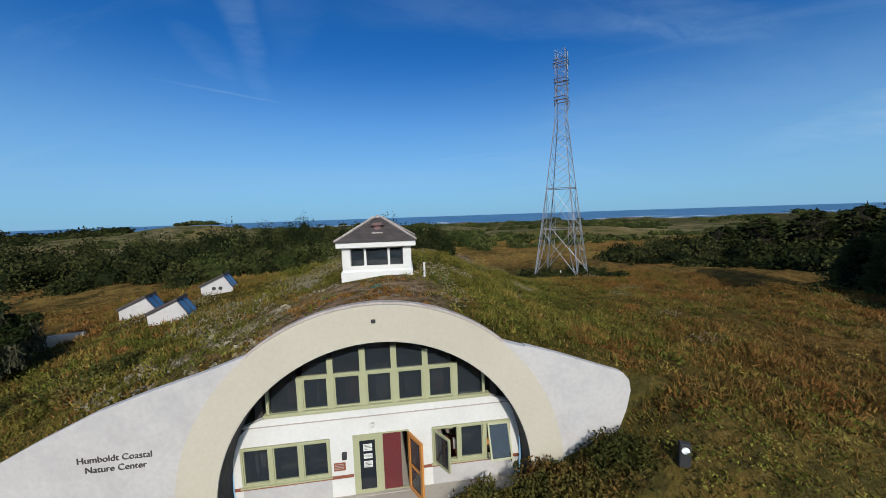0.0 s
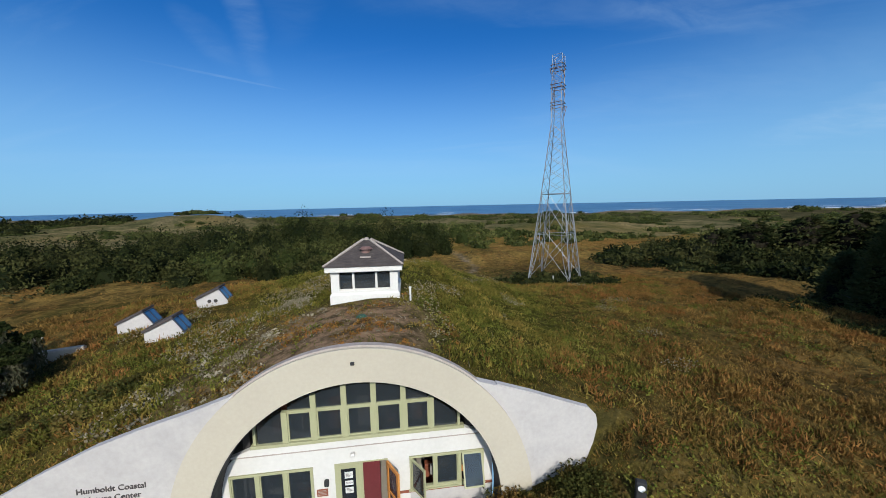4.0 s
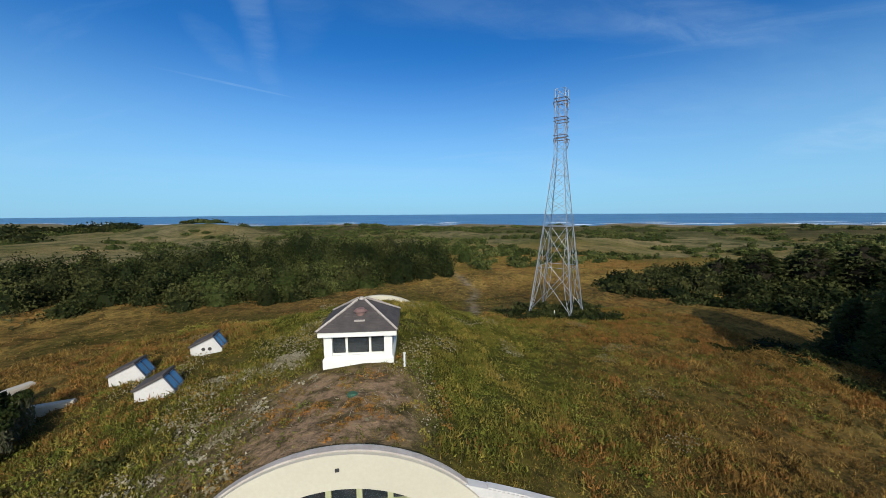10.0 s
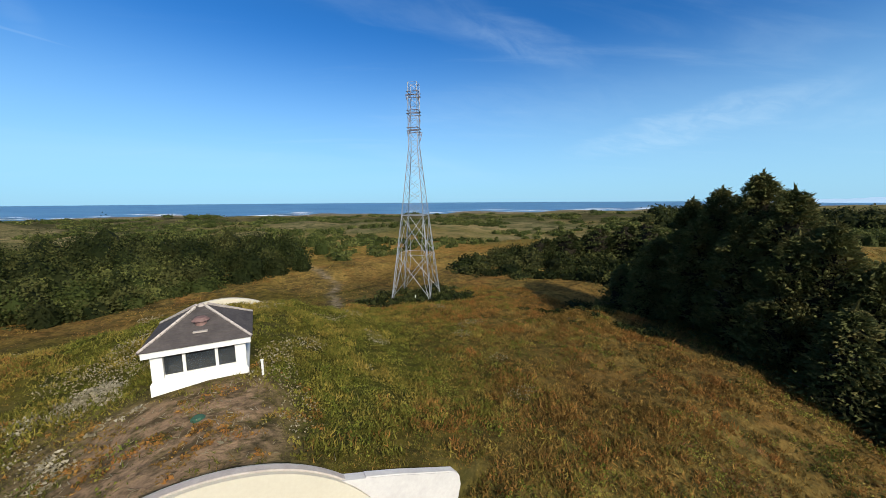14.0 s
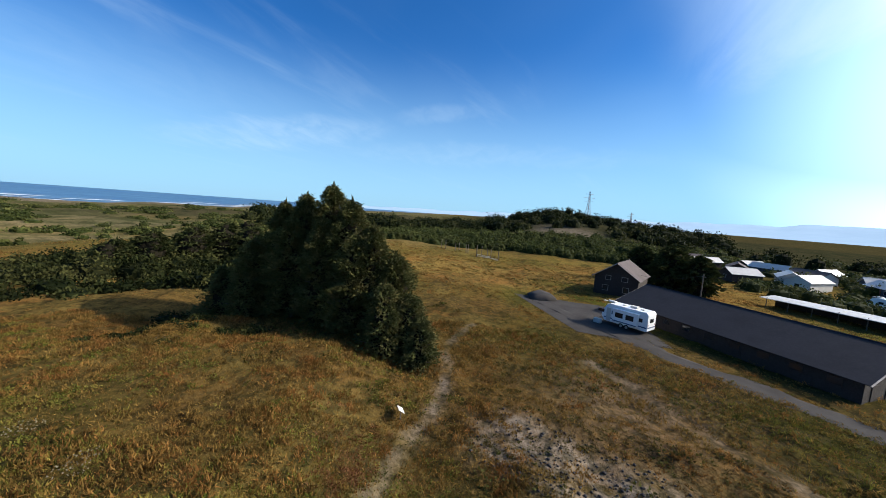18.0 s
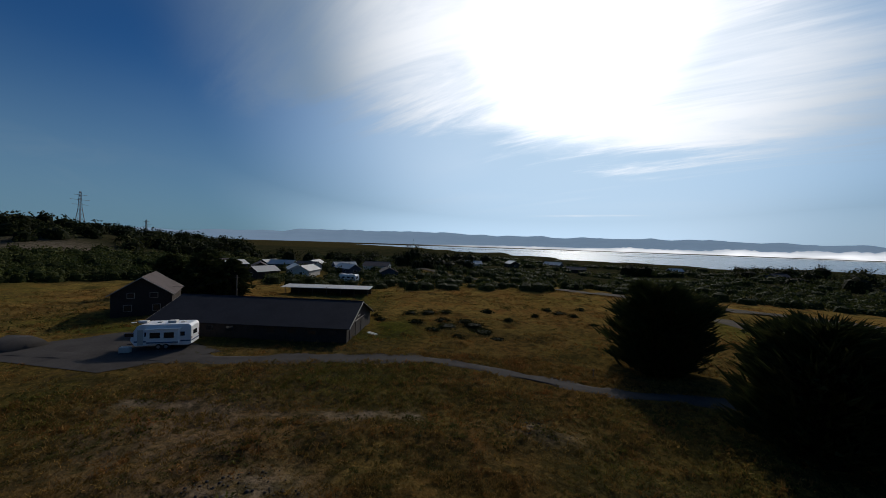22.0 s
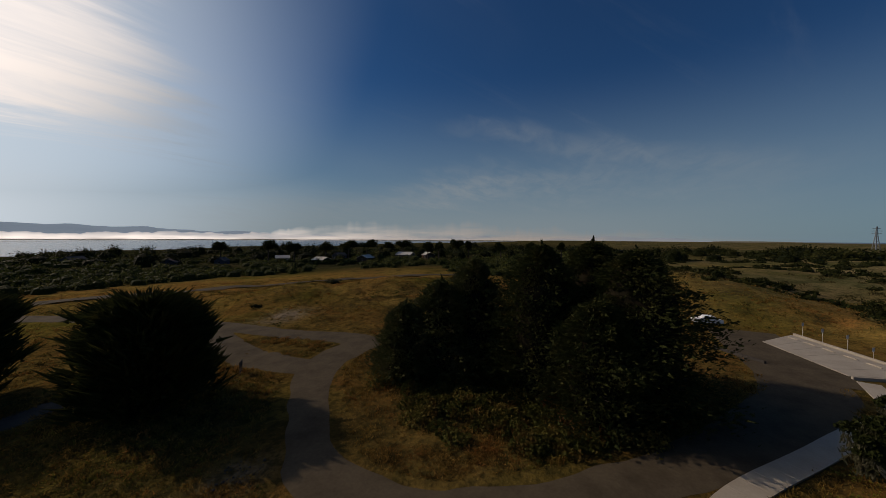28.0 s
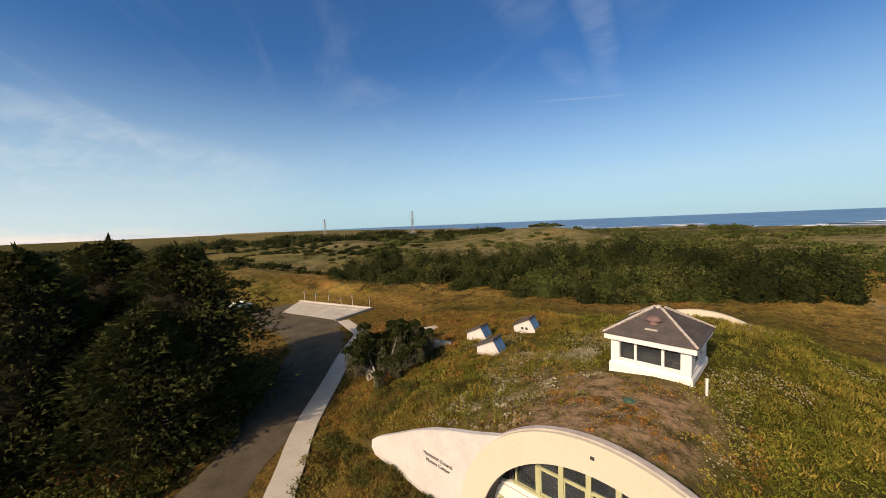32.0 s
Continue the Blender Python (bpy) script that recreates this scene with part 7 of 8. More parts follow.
wk = tagged(new("walkway"), "pale concrete footpath with joints along the driveway", "pavement", kind="structure")
wp = np.array(WALKWAY, float)
for _ in range(2):
    q = np.empty((2 * len(wp) - 2, 2))
    q[0::2], q[1::2] = 0.75 * wp[:-1] + 0.25 * wp[1:], 0.25 * wp[:-1] + 0.75 * wp[1:]
    wp = np.vstack([wp[:1], q, wp[-1:]])
ws_ = np.concatenate([[0], np.cumsum(np.hypot(*np.diff(wp, axis=0).T))])
for s in np.arange(0, ws_[-1] - 1.2, 1.5):
    ends = []
    for e in (s + 0.012, s + 1.488):
        c = np.array([np.interp(e, ws_, wp[:, 0]), np.interp(e, ws_, wp[:, 1])])
        c2 = np.array([np.interp(e + 0.2, ws_, wp[:, 0]), np.interp(e + 0.2, ws_, wp[:, 1])])
        d = (c2 - c) / (np.linalg.norm(c2 - c) + 1e-9)
        ends.append((c, np.array([-d[1], d[0]])))
    (a, na), (b, nb) = ends
    hw = 0.85
    zz = max(on_ground(*a), on_ground(*b))
    part("slab", slab([tuple(a + na * hw), tuple(a - na * hw), tuple(b - nb * hw), tuple(b + nb * hw)], zz - 0.3, zz + 0.12), CONCRETE, wk)

# signs at the head of the parking stalls
for k, h in ((0.02, 1.7), (0.2, 1.6), (0.40, 1.7), (0.58, 1.0), (0.74, 1.6), (0.97, 1.6)):
    p = LOT[3].lerp(LOT[2], k) + Vector((-0.3, 1.2))
    s = thing("parking_sign", "white sign on a slim post at the parking kerb", "sign", pose(p.x, p.y, on_ground(p.x, p.y), 0, 0, -60), "parking signs")
    part("post", bar((0, 0, -0.2), (0, 0, h), 0.035, 6), PALEWALL, s)
    part("plate", box((-0.19, -0.035, h - 0.05), (0.19, -0.02, h + 0.45), 0.004), WHITE, s)
    part("text_line", box((-0.12, -0.038, h + 0.2), (0.12, -0.0355, h + 0.25)), DARK, s)
trail_sign = thing("trail_sign", "small tilted white trail sign on a post by the footpath", "sign", pose(25.2, 2.3, on_ground(25.2, 2.3), 0, 0, 200))
part("post", bar((0, 0, -0.2), (0, 0, 0.75), 0.05, 6), POSTWOOD, trail_sign)
part("panel", box((-0.35, -0.26, -0.015), (0.35, 0.26, 0.015), 0.004, Matrix.Translation((0, 0, 0.8)) @ Matrix.Rotation(radians(-35), 4, "X")), WHITE, trail_sign)
road_sign = thing("road_sign", "small dark wooden sign beside the driveway loop", "sign", pose(-21.6, -33.2, on_ground(-21.6, -33.2), 0, 0, 40))
for x in (-0.35, 0.35):
    part("post", bar((x, 0, -0.2), (x, 0, 1.3), 0.05, 6), POSTWOOD, road_sign)
part("board", box((-0.5, -0.04, 0.65), (0.5, 0.04, 1.3), 0.01), BARNWOOD, road_sign)
spot = thing("path_light", "dark box-shaped path light with a round white lens", "light", pose(8.55, 8.75, on_ground(8.55, 8.75) - 0.1, 0, 0, -28))
part("housing", box((-0.16, -0.12, 0.0), (0.16, 0.12, 0.75), 0.03), RUBBER, spot)
part("lens", bar((0, -0.14, 0.56), (0, -0.115, 0.56), 0.11, 14), RVWHITE, spot)
marker = thing("field_marker", "short dark post in the grass by the track", "post", pose(2.0, -42.3, on_ground(2.0, -42.3)))
part("stake", bar((0, 0, -0.2), (0, 0, 0.9), 0.06, 6), POSTWOOD, marker)
part("cap", box((-0.11, -0.02, 0.68), (0.11, 0.05, 0.9), 0.01), BARNWOOD, marker)
plank = thing("pale_board", "pale board lying in the grass by the barn", "board", pose(33.9, -45.6, on_ground(33.9, -45.6), 0, 0, -20))
part("board", box((-1.0, -0.35, 0.0), (1.0, 0.35, 0.16), 0.02), WHITE, plank)
part("batten", box((-0.9, -0.05, 0.16), (0.9, 0.05, 0.2)), PALEWALL, plank)
pile = thing("gravel_pile", "low heap of grey gravel at the end of the pad", "heap", pose(68.2, -18.4, on_ground(68.2, -18.4) - 0.1))
V, F = blob((0, 0, 0), 3.0, 0.42, 5.0, 1.6, 0.3)
o = new("mound", np_mesh("mound", V, F, GRAVEL, True))
o.parent = pile
# pole with a cable behind the barn
up = thing("utility_pole", "wooden utility pole with a sagging cable behind the barn", "pole", pose(69, -48.5, on_ground(69, -48.5)))
part("shaft", bar((0, 0, -0.5), (0, 0, 6.6), 0.14, 8, 0.1), POSTWOOD, up)
part("crossarm", bar((-0.7, 0, 6.1), (0.7, 0, 6.1), 0.06, 4), POSTWOOD, up)
bm = bmesh.new()
cp = [Vector((11.0 * k / 10, 9.0 * k / 10, 6.3 - 1.6 * k / 10 - 1.2 * math.sin(math.pi * k / 10))) for k in range(11)]
for a, b in zip(cp, cp[1:]):
    add_bar(bm, a, b, 0.03, 4)
part("cable", bm, RUBBER, up)
low = thing("edge_wall", "low dark concrete edging along the lot", "edging", pose(0, 0, 0))
ea, eb = Vector((-53.61, 16.57, 0)), Vector((-48.54, 20.18, 0))
for k in range(5):
    p, d = ea.lerp(eb, k / 5), (eb - ea).normalized()
    part("edging_block", box((0, -0.13, -0.2), ((eb - ea).length / 5 - 0.03, 0.13, 0.38), 0.02, pose(p.x, p.y, on_ground(p.x, p.y), 0, 0, math.degrees(math.atan2(d.y, d.x)))), GRAVEL, low)
# rows of bare poles in the field
for i, (x, y, h) in enumerate(((112, -15.5, 3.4), (114, -12.2, 3.6), (116, -13.6, 3.2), (117, -9.0, 3.6), (113.5, -8.8, 3.3), (119, -5.6, 3.5), (121, -11.0, 3.4), (122, -2.0, 3.4), (124, -6.5, 3.3), (126, 1.4, 3.4), (129, -3.4, 3.2), (131, 3.0, 3.2))):
    s = thing("field_pole", "bare weathered pole of an old frame in the field", "pole", pose(x, y, on_ground(x, y) - 0.2), "old field poles")
    part("shaft", bar((0, 0, 0), (0, 0, h), 0.10, 6), POSTWOOD, s)
    part("top_peg", bar((0, 0, h), (0, 0, h + 0.12), 0.04, 5), POSTWOOD, s)
for (x0, y0), (x1, y1) in (((112, -15.5), (113.5, -8.8)), ((116, -13.6), (117, -9))):
    s = thing("field_rail", "low rail between the old field poles", "rail", pose(0, 0, 0), "old field rails")
    part("rail", bar((x0, y0, on_ground(x0, y0) + 0.5), (x1, y1, on_ground(x1, y1) + 0.5), 0.08, 5), PALEWALL, s)
    part("brace", bar((x0, y0, on_ground(x0, y0) + 0.1), ((x0 + x1) / 2, (y0 + y1) / 2, on_ground(x1, y1) + 0.5), 0.05, 5), PALEWALL, s)
# slabs and steps beside the gnarled tree
for x, y, a, b, tr in ((-25.2, 26.2, 2.6, 0.6, 68), (-19.3, 22.5, 2.2, 0.4, 18), (-21.3, 22.0, 1.0, 0.4, 12)):
    s = thing("concrete_block", "pale concrete slab half hidden by the bushes", "slab", pose(x, y, on_ground(x, y), 0, 0, tr), "concrete slabs")
    part("block", box((-a / 2, -b / 2, -0.3), (a / 2, b / 2, 0.45), 0.04), CONCRETE, s)
    part("top_plate", box((-a / 2 + 0.05, -b / 2 + 0.05, 0.45), (a / 2 - 0.05, b / 2 - 0.05, 0.50), 0.01), CONCRETE, s)

# ------------------------------------------------------------------ far houses
q = random.Random(21)
spots_ = [(129.5, 150), (132, 160), (127.5, 172), (134.6, 152), (137, 165), (126, 190), (124.5, 205), (133.5, 182), (138.8, 158), (141.5, 170), (145.5, 150), (130, 200), (136, 190), (147.5, 165), (166, 230), (172, 250), (162, 215), (178, 245),
          (226, 230), (230, 240), (234, 225), (239, 235), (221, 260), (243, 245), (208, 260), (214, 250), (190, 280), (200, 270)]
for az, r_ in spots_:
    x, y = r_ * math.sin(radians(az)), r_ * math.cos(radians(az))
    L, W = q.uniform(8, 12), q.uniform(5, 7)
    # pale roofing drawn more often; its colour stands in for roof glint
    gable_house("cottage", q.choice(["pale cottage with a shingle roof among the trees", "weathered grey cottage among the trees"]), "house", pose(x, y, on_ground(x, y) - 0.2, 0, 0, q.uniform(0, 180)), L, W, 2.6, 4.2,
                q.choice([PALEWALL, BARNWOOD, BARNWOOD, BLUEPAINT]), q.choice([HOUSEROOF, METALROOF, METALROOF]), 0.4, "far cottages",
                windows=[("front", L * 0.25, 1.0, 1.2, 1.1), ("front", L * 0.7, 1.0, 1.4, 1.1), ("left", W / 2, 1.0, 1.2, 1.0), ("right", W / 2, 1.0, 1.2, 1.0)], doors=[("front", L * 0.5, 0.9, 2.0)])

# ------------------------------------------------------------------ fog bank over the bay
FOG = bpy.data.materials.new("fog")
FOG.use_nodes = True
fn = FOG.node_tree.nodes
fl = FOG.node_tree.links
fn.clear()
f_out, f_mix, f_tr, f_glow = fn.new("ShaderNodeOutputMaterial"), fn.new("ShaderNodeMixShader"), fn.new("ShaderNodeBsdfTransparent"), fn.new("ShaderNodeEmission")
# the fog glows by emission in place of scattered sunlight
f_glow.inputs[0].default_value = (0.92, 0.93, 0.95, 1)
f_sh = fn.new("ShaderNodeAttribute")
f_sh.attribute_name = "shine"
fl.new(f_sh.outputs["Fac"], f_glow.inputs[1])
f_at = fn.new("ShaderNodeAttribute")
f_at.attribute_name = "thick"
f_geo = fn.new("ShaderNodeNewGeometry")
f_map = fn.new("ShaderNodeMapping")
f_map.inputs["Scale"].default_value = (0.004, 0.004, 0.03)
f_no = fn.new("ShaderNodeTexNoise")
f_no.inputs["Scale"].default_value, f_no.inputs["Detail"].default_value = 1.0, 6
fl.new(f_geo.outputs["Position"], f_map.inputs[0]), fl.new(f_map.outputs[0], f_no.inputs["Vector"])
f_r = fn.new("ShaderNodeMapRange")
fl.new(f_no.outputs[0], f_r.inputs[0])
for i_, v_ in enumerate((0.30, 0.62, 0.25, 1.0)):
    f_r.inputs[i_ + 1].default_value = v_
f_m = fn.new("ShaderNodeMath")
f_m.operation = "MULTIPLY"
fl.new(f_r.outputs[0], f_m.inputs[0]), fl.new(f_at.outputs["Fac"], f_m.inputs[1])
fl.new(f_m.outputs[0], f_mix.inputs[0]), fl.new(f_tr.outputs[0], f_mix.inputs[1]), fl.new(f_glow.outputs[0], f_mix.inputs[2])
fl.new(f_mix.outputs[0], f_out.inputs[0])
az_ = np.arange(150, 302, 0.3)
hts = np.linspace(0, 1, 14)
A, H = np.meshgrid(az_, hts)
top = np.interp(A, [150, 165, 180, 200, 215, 226, 236, 250, 262, 275, 290, 302], [0, 8, 15, 25, 34, 62, 92, 104, 92, 60, 26, 0])
top = top * (1 + 0.30 * vnoise(A / 4, A * 0 + 3, 8) + 0.28 * np.abs(vnoise(A / 0.9, A * 0 + 5, 9)) + 0.12 * vnoise(A / 0.4, A * 0 + 7, 10))
Rf = 2450
V = np.stack([Rf * np.sin(np.radians(A)), Rf * np.cos(np.radians(A)), SEA_LEVEL + (top + 8) * H], -1).reshape(-1, 3)
I = np.arange(A.size).reshape(A.shape)
th = (np.clip(1.0 - H, 0, 1) ** np.interp(A, [150, 215, 232], [0.35, 0.45, 1.1]) * np.clip((A - 152) / 22, 0, 1) * np.clip((300 - A) / 34, 0, 1) * 1.15).clip(0, 1).ravel()
# glow strength by azimuth, painted brighter on the sun's side
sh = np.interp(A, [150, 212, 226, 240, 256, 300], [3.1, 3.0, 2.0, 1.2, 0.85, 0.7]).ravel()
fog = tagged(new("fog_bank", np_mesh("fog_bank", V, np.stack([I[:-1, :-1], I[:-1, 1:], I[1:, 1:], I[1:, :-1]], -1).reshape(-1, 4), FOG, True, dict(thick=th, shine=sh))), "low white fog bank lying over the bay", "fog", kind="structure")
fog.visible_shadow = False

# ------------------------------------------------------------------ grass
ROADS = ((GRAVEL_ROAD, 0.95), (DRIVEWAY, 3.0), (LOOP_LOW, 2.5), (WALKWAY, 1.1), (FOOTPATH, 0.55), (TRACK_A, 0.6), (TRAIL, 0.7))


def free_ground(x, y):
    ok = np.ones(x.shape, bool)
    for line, w in ROADS:
        ok &= polyline_distance(x, y, line) > w
    ok &= ~((x > AX - 5.3) & (x < AX + 5.3) & (y > 7.4) & (y < 11.1))
    ok &= ~((x > -13.5) & (x < 8.3) & (y > 10.7) & (y < 11.3))
    ok &= ~((np.abs(x - CUX) < 2.1) & (np.abs(y - CUY) < 2.1))
    ok &= ~((x > 46) & (x < 68) & (y < -16) & (y > -31)) & ~((x < -43) & (x > -67) & (y > 18) & (y < 36))
    g, h, s, d, _t, _w = covers(x, y)
    ok &= rng.random(x.shape) > 0.9 * np.maximum(s, d)
    return ok


def tufts(x, y, blades, size):
    n = len(x)
    X, Y = np.repeat(x, blades), np.repeat(y, blades)
    S = np.repeat(size, blades) * rng.uniform(0.6, 1.25, n * blades)
    X, Y = X + rng.normal(0, 0.35, len(X)) * S, Y + rng.normal(0, 0.35, len(X)) * S
    Z = ground_z(X, Y) - 0.02
    P = np.stack([X, Y, Z], 1)
    a = rng.random(len(X)) * 2 * np.pi
    side = np.stack([np.cos(a), np.sin(a), np.zeros_like(a)], 1) * (S * 0.14)[:, None]
    tip = P + np.stack([rng.normal(0, 0.55, len(X)) * S, rng.normal(0, 0.55, len(X)) * S, S * rng.uniform(0.35, 1.0, len(X))], 1)
    return np.stack([P - side, P + side, tip], 1).reshape(-1, 3)


def scatter(n, r0, r1, az0=0, az1=360):
    r = np.sqrt(rng.uniform(r0 ** 2, r1 ** 2, n))
    a = np.radians(rng.uniform(az0, az1, n))
    x, y = 2 + r * np.sin(a), r * np.cos(a)
    k = free_ground(x, y)
    return x[k], y[k], r[k]


x, y, r_ = scatter(78000, 20, 46)
x2, y2, r2 = scatter(62000, 6, 22)
x, y, r_ = np.concatenate([x, x2]), np.concatenate([y, y2]), np.concatenate([r_, r2])
g = covers(x, y)[0]
pick = rng.random(len(x)) < g
for nm, lab, mt, sel in (("dry_grass", "golden dry grass over the field", GRASS, ~pick), ("green_grass", "green grass and herbs over the berm", GREENGRASS, pick)):
    V = tufts(x[sel], y[sel], 5, (0.055 + 0.0062 * r_[sel]) * (1 + 0.55 * vnoise(x[sel] / 1.3, y[sel] / 1.3, 71)))
    tagged(new(nm, tri_mesh(nm, V, mt)), lab, "grass", kind="stuff")
x, y, r_ = scatter(66000, 44, 125)
g = covers(x, y)[0]
pick = rng.random(len(x)) < g * 0.8
for nm, lab, mt, sel in (("far_dry_grass", "golden dry grass on the far field", GRASS, ~pick), ("far_green_grass", "greener grass on the far field", GREENGRASS, pick)):
    V = tufts(x[sel], y[sel], 4, (0.10 + 0.0024 * r_[sel]) * (1 + 0.6 * vnoise(x[sel] / 3, y[sel] / 3, 72)))
    tagged(new(nm, tri_mesh(nm, V, mt)), lab, "grass", kind="stuff")
# tussocks and heath over the dry field
x, y, r_ = scatter(9000, 14, 105, 60, 300)
k = vnoise(x / 7, y / 7, 52) + 0.6 * vnoise(x / 2.2, y / 2.2, 53) > 0.0
thicket("field_tussocks", "straw-coloured tussocks over the dry field", GRASS, [(a, b, s_, s_ * 0.75) for a, b, s_ in zip(x[k], y[k], rng.uniform(0.25, 0.75, k.sum()))], 0.30, 30, "plants", spike=0.8, core=False, wide=0.16)
x, y, r_ = scatter(8000, 16, 105, 60, 300)
k = vnoise(x / 9, y / 9, 56) + 0.6 * vnoise(x / 2.6, y / 2.6, 57) > 0.42
thicket("field_heath", "dark brown heath patches over the dry field", ICEPLANT, [(a, b, s_, s_ * 0.6) for a, b, s_ in zip(x[k], y[k], rng.uniform(0.3, 0.9, k.sum()))], 0.2, 26, "plants", core=False)
# tussocks over the berm and the slopes round it
x, y = rng.uniform(-22, 40, 17000), rng.uniform(-6, 46, 17000)
k = free_ground(x, y) & ~((y > 8.2) & (y < 11.9) & (x > -14.5) & (x < 8.8)) & (vnoise(x / 3.1, y / 3.1, 58) + 0.9 * vnoise(x / 1.1, y / 1.1, 59) > 0.05) & (covers(x, y)[3] < 0.3)
x, y = x[k], y[k]
g = rng.random(len(x)) < covers(x, y)[0]
for nm, lab, mt, sel in (("green_tussocks", "rough tussocks of green grass on the berm", GREENGRASS, g), ("dry_tussocks", "rough tussocks of dry grass on the berm", GRASS, ~g)):
    thicket(nm, lab, mt, [(a, b, s_, s_ * 0.8) for a, b, s_ in zip(x[sel], y[sel], rng.uniform(0.22, 0.62, sel.sum()))], 0.26, 46, "grass", spike=1.2, core=False, wide=0.13)
# broken dry brush strewn over the slope west of the lantern
x, y = rng.normal(-5.6, 2.0, 1500), rng.uniform(11.8, 22.5, 1500)
k = free_ground(x, y) & (vnoise(x / 1.6, y / 1.6, 64) + 0.5 * vnoise(x / 0.6, y / 0.6, 65) > 0.0)
thicket("dead_brush", "pale dead brush strewn over the slope", FLOWER, [(a, b, s_, s_ * 0.6) for a, b, s_ in zip(x[k], y[k], rng.uniform(0.14, 0.40, k.sum()))], 0.13, 34, "plants", core=False)
# pale seed heads and small weeds on the berm
bx, by = rng.uniform(-16, 24, 26000), rng.uniform(11.3, 36, 26000)
k = free_ground(bx, by) & (vnoise(bx / 2.5, by / 2.5, 41) + 0.6 * np.exp(-((bx + 7) / 4) ** 2) > 0.62)
bx, by = bx[k], by[k]
P = np.stack([bx, by, ground_z(bx, by) + rng.uniform(0.12, 0.4, len(bx))], 1)
tagged(new("seed_heads", tri_mesh("seed_heads", sprays(P, rng.normal(size=P.shape) + [0, 0, 0.6], 0.085, 0.04), FLOWER)), "pale dry seed heads among the grass", "flowers", kind="stuff")
wx, wy = rng.uniform(-26, 34, 4600), rng.uniform(-2, 48, 4600)
k = free_ground(wx, wy) & (vnoise(wx / 4, wy / 4, 47) + 0.6 * vnoise(wx / 1.5, wy / 1.5, 49) > 0.0) & ~((wy > 9.6) & (wy < 12.2))
thicket("herbs", "low leafy green herbs in the grass", HERB, [(a, b, s_, 0.35) for a, b, s_ in zip(wx[k], wy[k], rng.uniform(0.25, 0.7, k.sum()))], 0.09, 70, "plants", core=False)
hx, hy = rng.uniform(-14, 48, 5600), rng.uniform(-36, 4, 5600)
k = (polyline_distance(hx, hy, GRAVEL_ROAD) > 1.5) & (polyline_distance(hx, hy, DRIVEWAY) > 3) & (vnoise(hx / 5, hy / 5, 48) + 0.5 * vnoise(hx / 1.7, hy / 1.7, 50) > -0.1)
thicket("heath_clumps", "small dark heath clumps on the sandy ground", ICEPLANT, [(a, b, s_, 0.22) for a, b, s_ in zip(hx[k], hy[k], rng.uniform(0.15, 0.55, k.sum()))], 0.10, 46, "plants", core=False)

# reddish weeds beside the footpath
rx, ry = np.concatenate([rng.normal(19.5, 2.2, 150), rng.normal(12.5, 1.6, 60)]), np.concatenate([rng.normal(4.2, 1.3, 150), rng.normal(-10.0, 1.2, 60)])
k = free_ground(rx, ry)
thicket("red_weeds", "rust-red dry weeds beside the footpath", RUSTFERN, [(a, b, s_, s_ * 0.7) for a, b, s_ in zip(rx[k], ry[k], rng.uniform(0.2, 0.5, k.sum()))], 0.12, 90, "plants", core=False, spike=0.6, wide=0.2)
# loose stones on the bare sand
gx, gy = np.concatenate([rng.normal(21.5, 4.2, 900), rng.normal(-2.6, 2.2, 260), rng.normal(-10.2, 1.5, 90), rng.normal(5.6, 2.2, 140)]), np.concatenate([rng.normal(-9.4, 4.2, 900), rng.normal(-20.0, 1.8, 260), rng.normal(-18.9, 1.1, 90), rng.normal(-26.8, 1.6, 140)])
k = covers(gx, gy)[2] > 0.25
gx, gy = gx[k], gy[k]
gr = rng.uniform(0.03, 0.10, len(gx)) * rng.choice([1.0, 1.0, 1.6], len(gx))
octa = np.array([(1, 0, 0), (0, 1, 0), (-1, 0, 0), (0, -1, 0), (0, 0, 0.7), (0, 0, -0.7)])
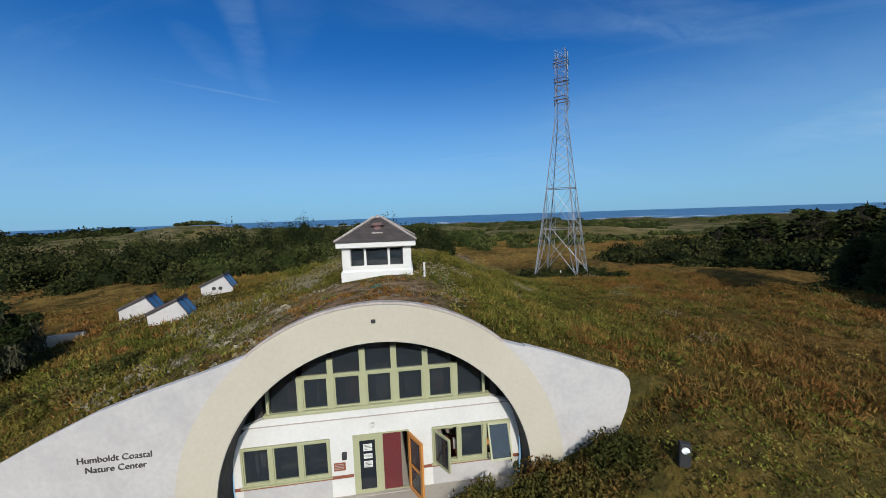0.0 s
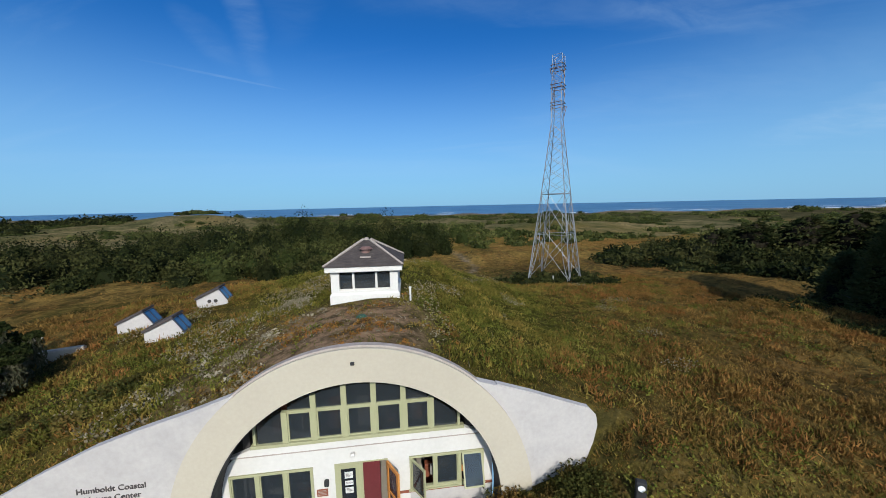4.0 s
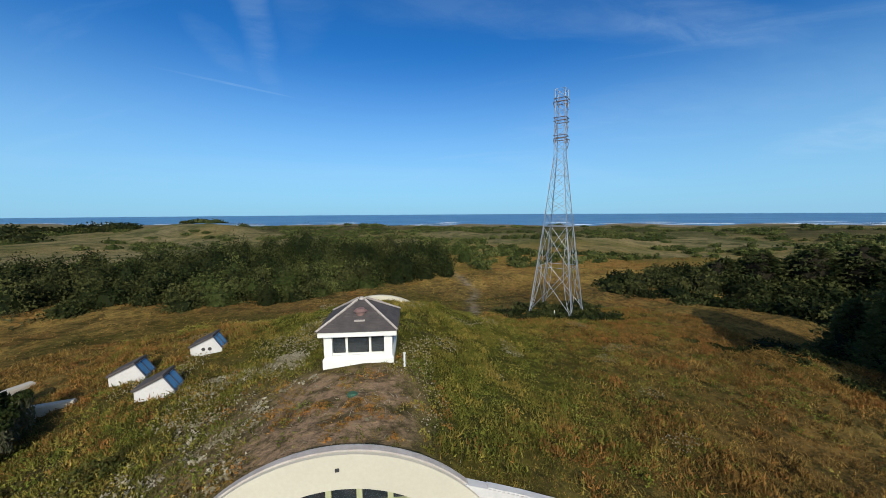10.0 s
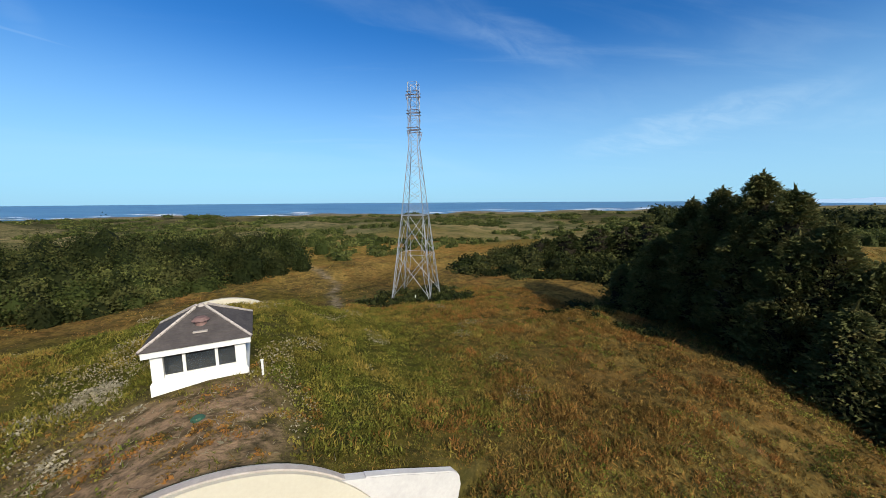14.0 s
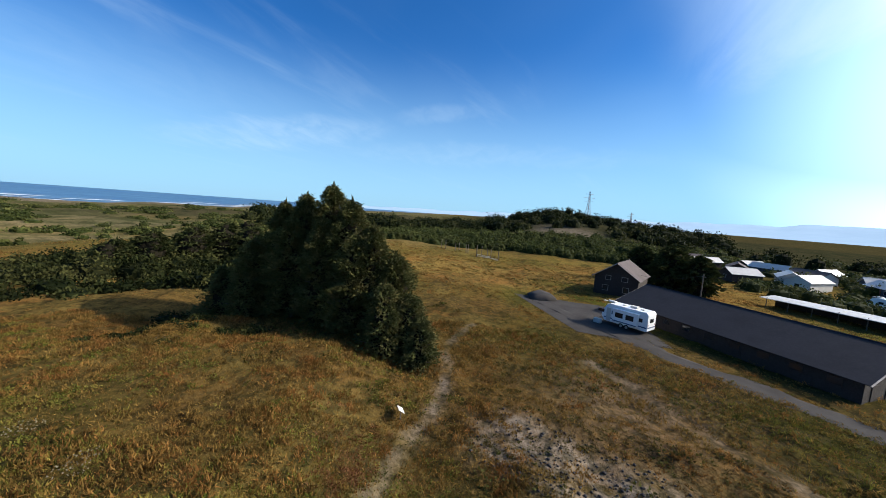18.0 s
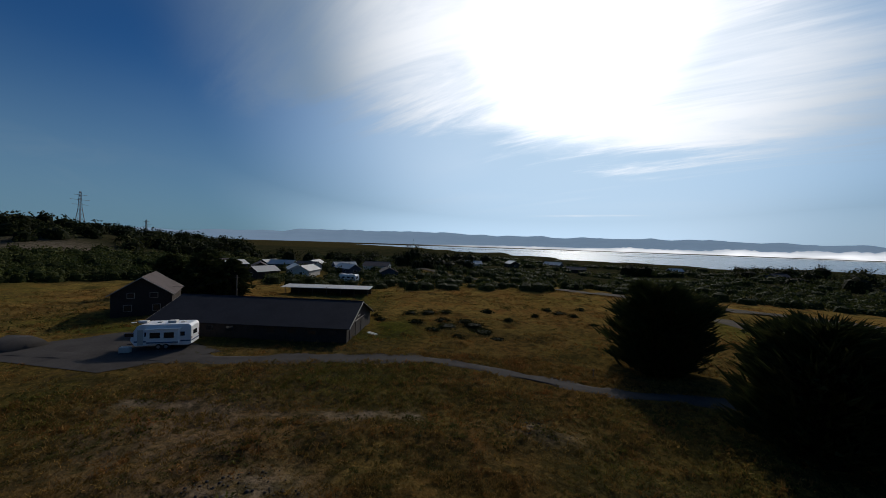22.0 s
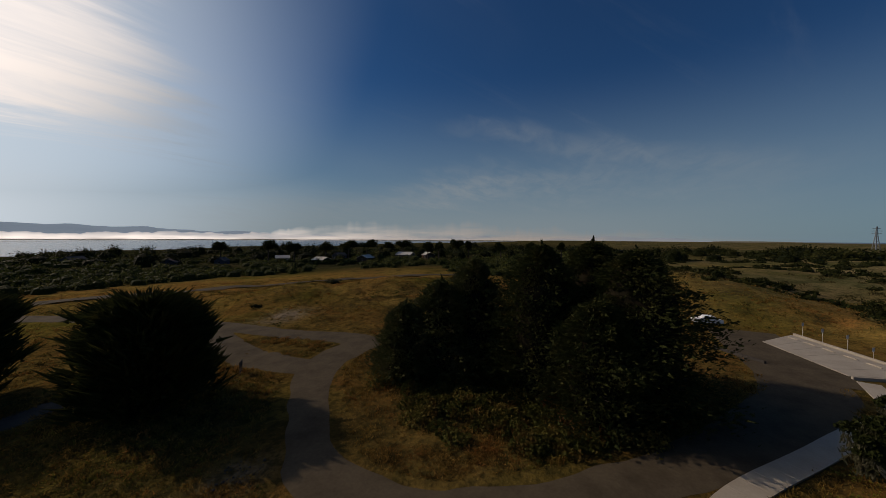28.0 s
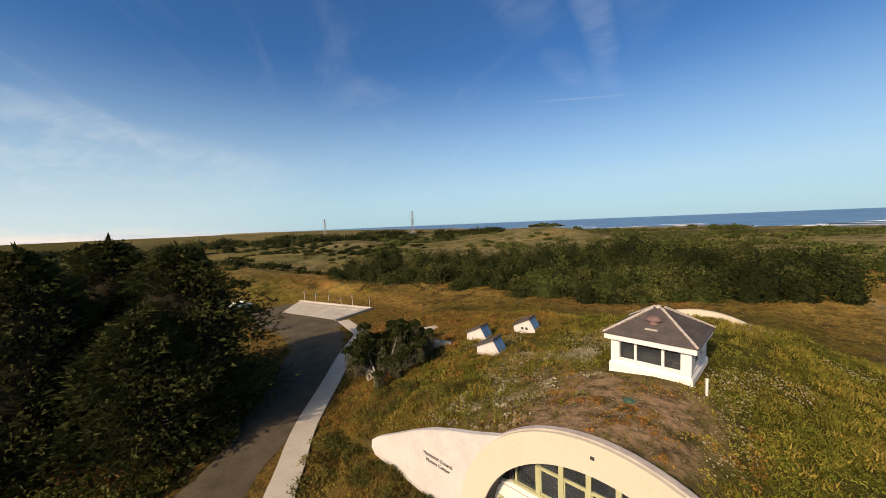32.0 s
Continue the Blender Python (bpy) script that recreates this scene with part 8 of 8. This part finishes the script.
V = (octa[None] * rng.uniform(0.7, 1.3, (len(gx), 6, 3)) * gr[:, None, None] + np.stack([gx, gy, ground_z(gx, gy) + 0.3 * gr], 1)[:, None]).reshape(-1, 3)
F = (np.array([(0, 1, 4), (1, 2, 4), (2, 3, 4), (3, 0, 4), (1, 0, 5), (2, 1, 5), (3, 2, 5), (0, 3, 5)])[None] + 6 * np.arange(len(gx))[:, None, None]).reshape(-1, 3)
tagged(new("loose_stones", np_mesh("loose_stones", V, F, GRAVEL)), "small dark stones strewn over the bare sand", "stones", kind="stuff")

# a heap of dead brush at the edge of the trees
brush = thing("brush_heap", "tan heap of dead brush lying at the edge of the trees", "brush", pose(31.2, 24.2, on_ground(31.2, 24.2)))
a = rng.normal(0, 1, (420, 3)) * [1.0, 0.6, 0.16] + [0, 0, 0.25]
o = new("deadwood", tri_mesh("deadwood", sprays(a, rng.normal(size=a.shape) * [1, 1, 0.45] + [0, 0, 0.15], 0.6, 0.03), GRASS))
o.parent = brush
V, F = blob((0.2, 0, 0.0), 1.1, 0.22, 3.0, 1.8, 0.4)
o = new("leaf_litter", np_mesh("leaf_litter", V, F, GRASS, True))
o.parent = brush
# stones and dry stalks on the bare soil above the arch
sx, sy = rng.normal(-1.2, 2.6, 260), rng.normal(15.2, 2.2, 260)
k = (sy > 11.6) & (np.hypot(sx - CUX, sy - CUY) > 3)
sx, sy = sx[k], sy[k]
P = np.stack([sx, sy, ground_z(sx, sy) + 0.08], 1)
tagged(new("dry_stalks", tri_mesh("dry_stalks", sprays(P, rng.normal(size=P.shape) * [1, 1, 0.4] + [0, 0, 0.5], 0.24, 0.014), FLOWER)), "dry broken stalks on the bare soil", "plants", kind="stuff")
dx, dy = rng.uniform(-9, 3.5, 900), rng.uniform(11.8, 19.5, 900)
k = vnoise(dx / 1.2, dy / 1.2, 93) > 0.15
thicket("soil_tufts", "tufts of dry weeds on the bare soil", GRASS, [(a, b, s_, 0.22) for a, b, s_ in zip(dx[k], dy[k], rng.uniform(0.10, 0.34, k.sum()))], 0.10, 34, "plants", core=False)
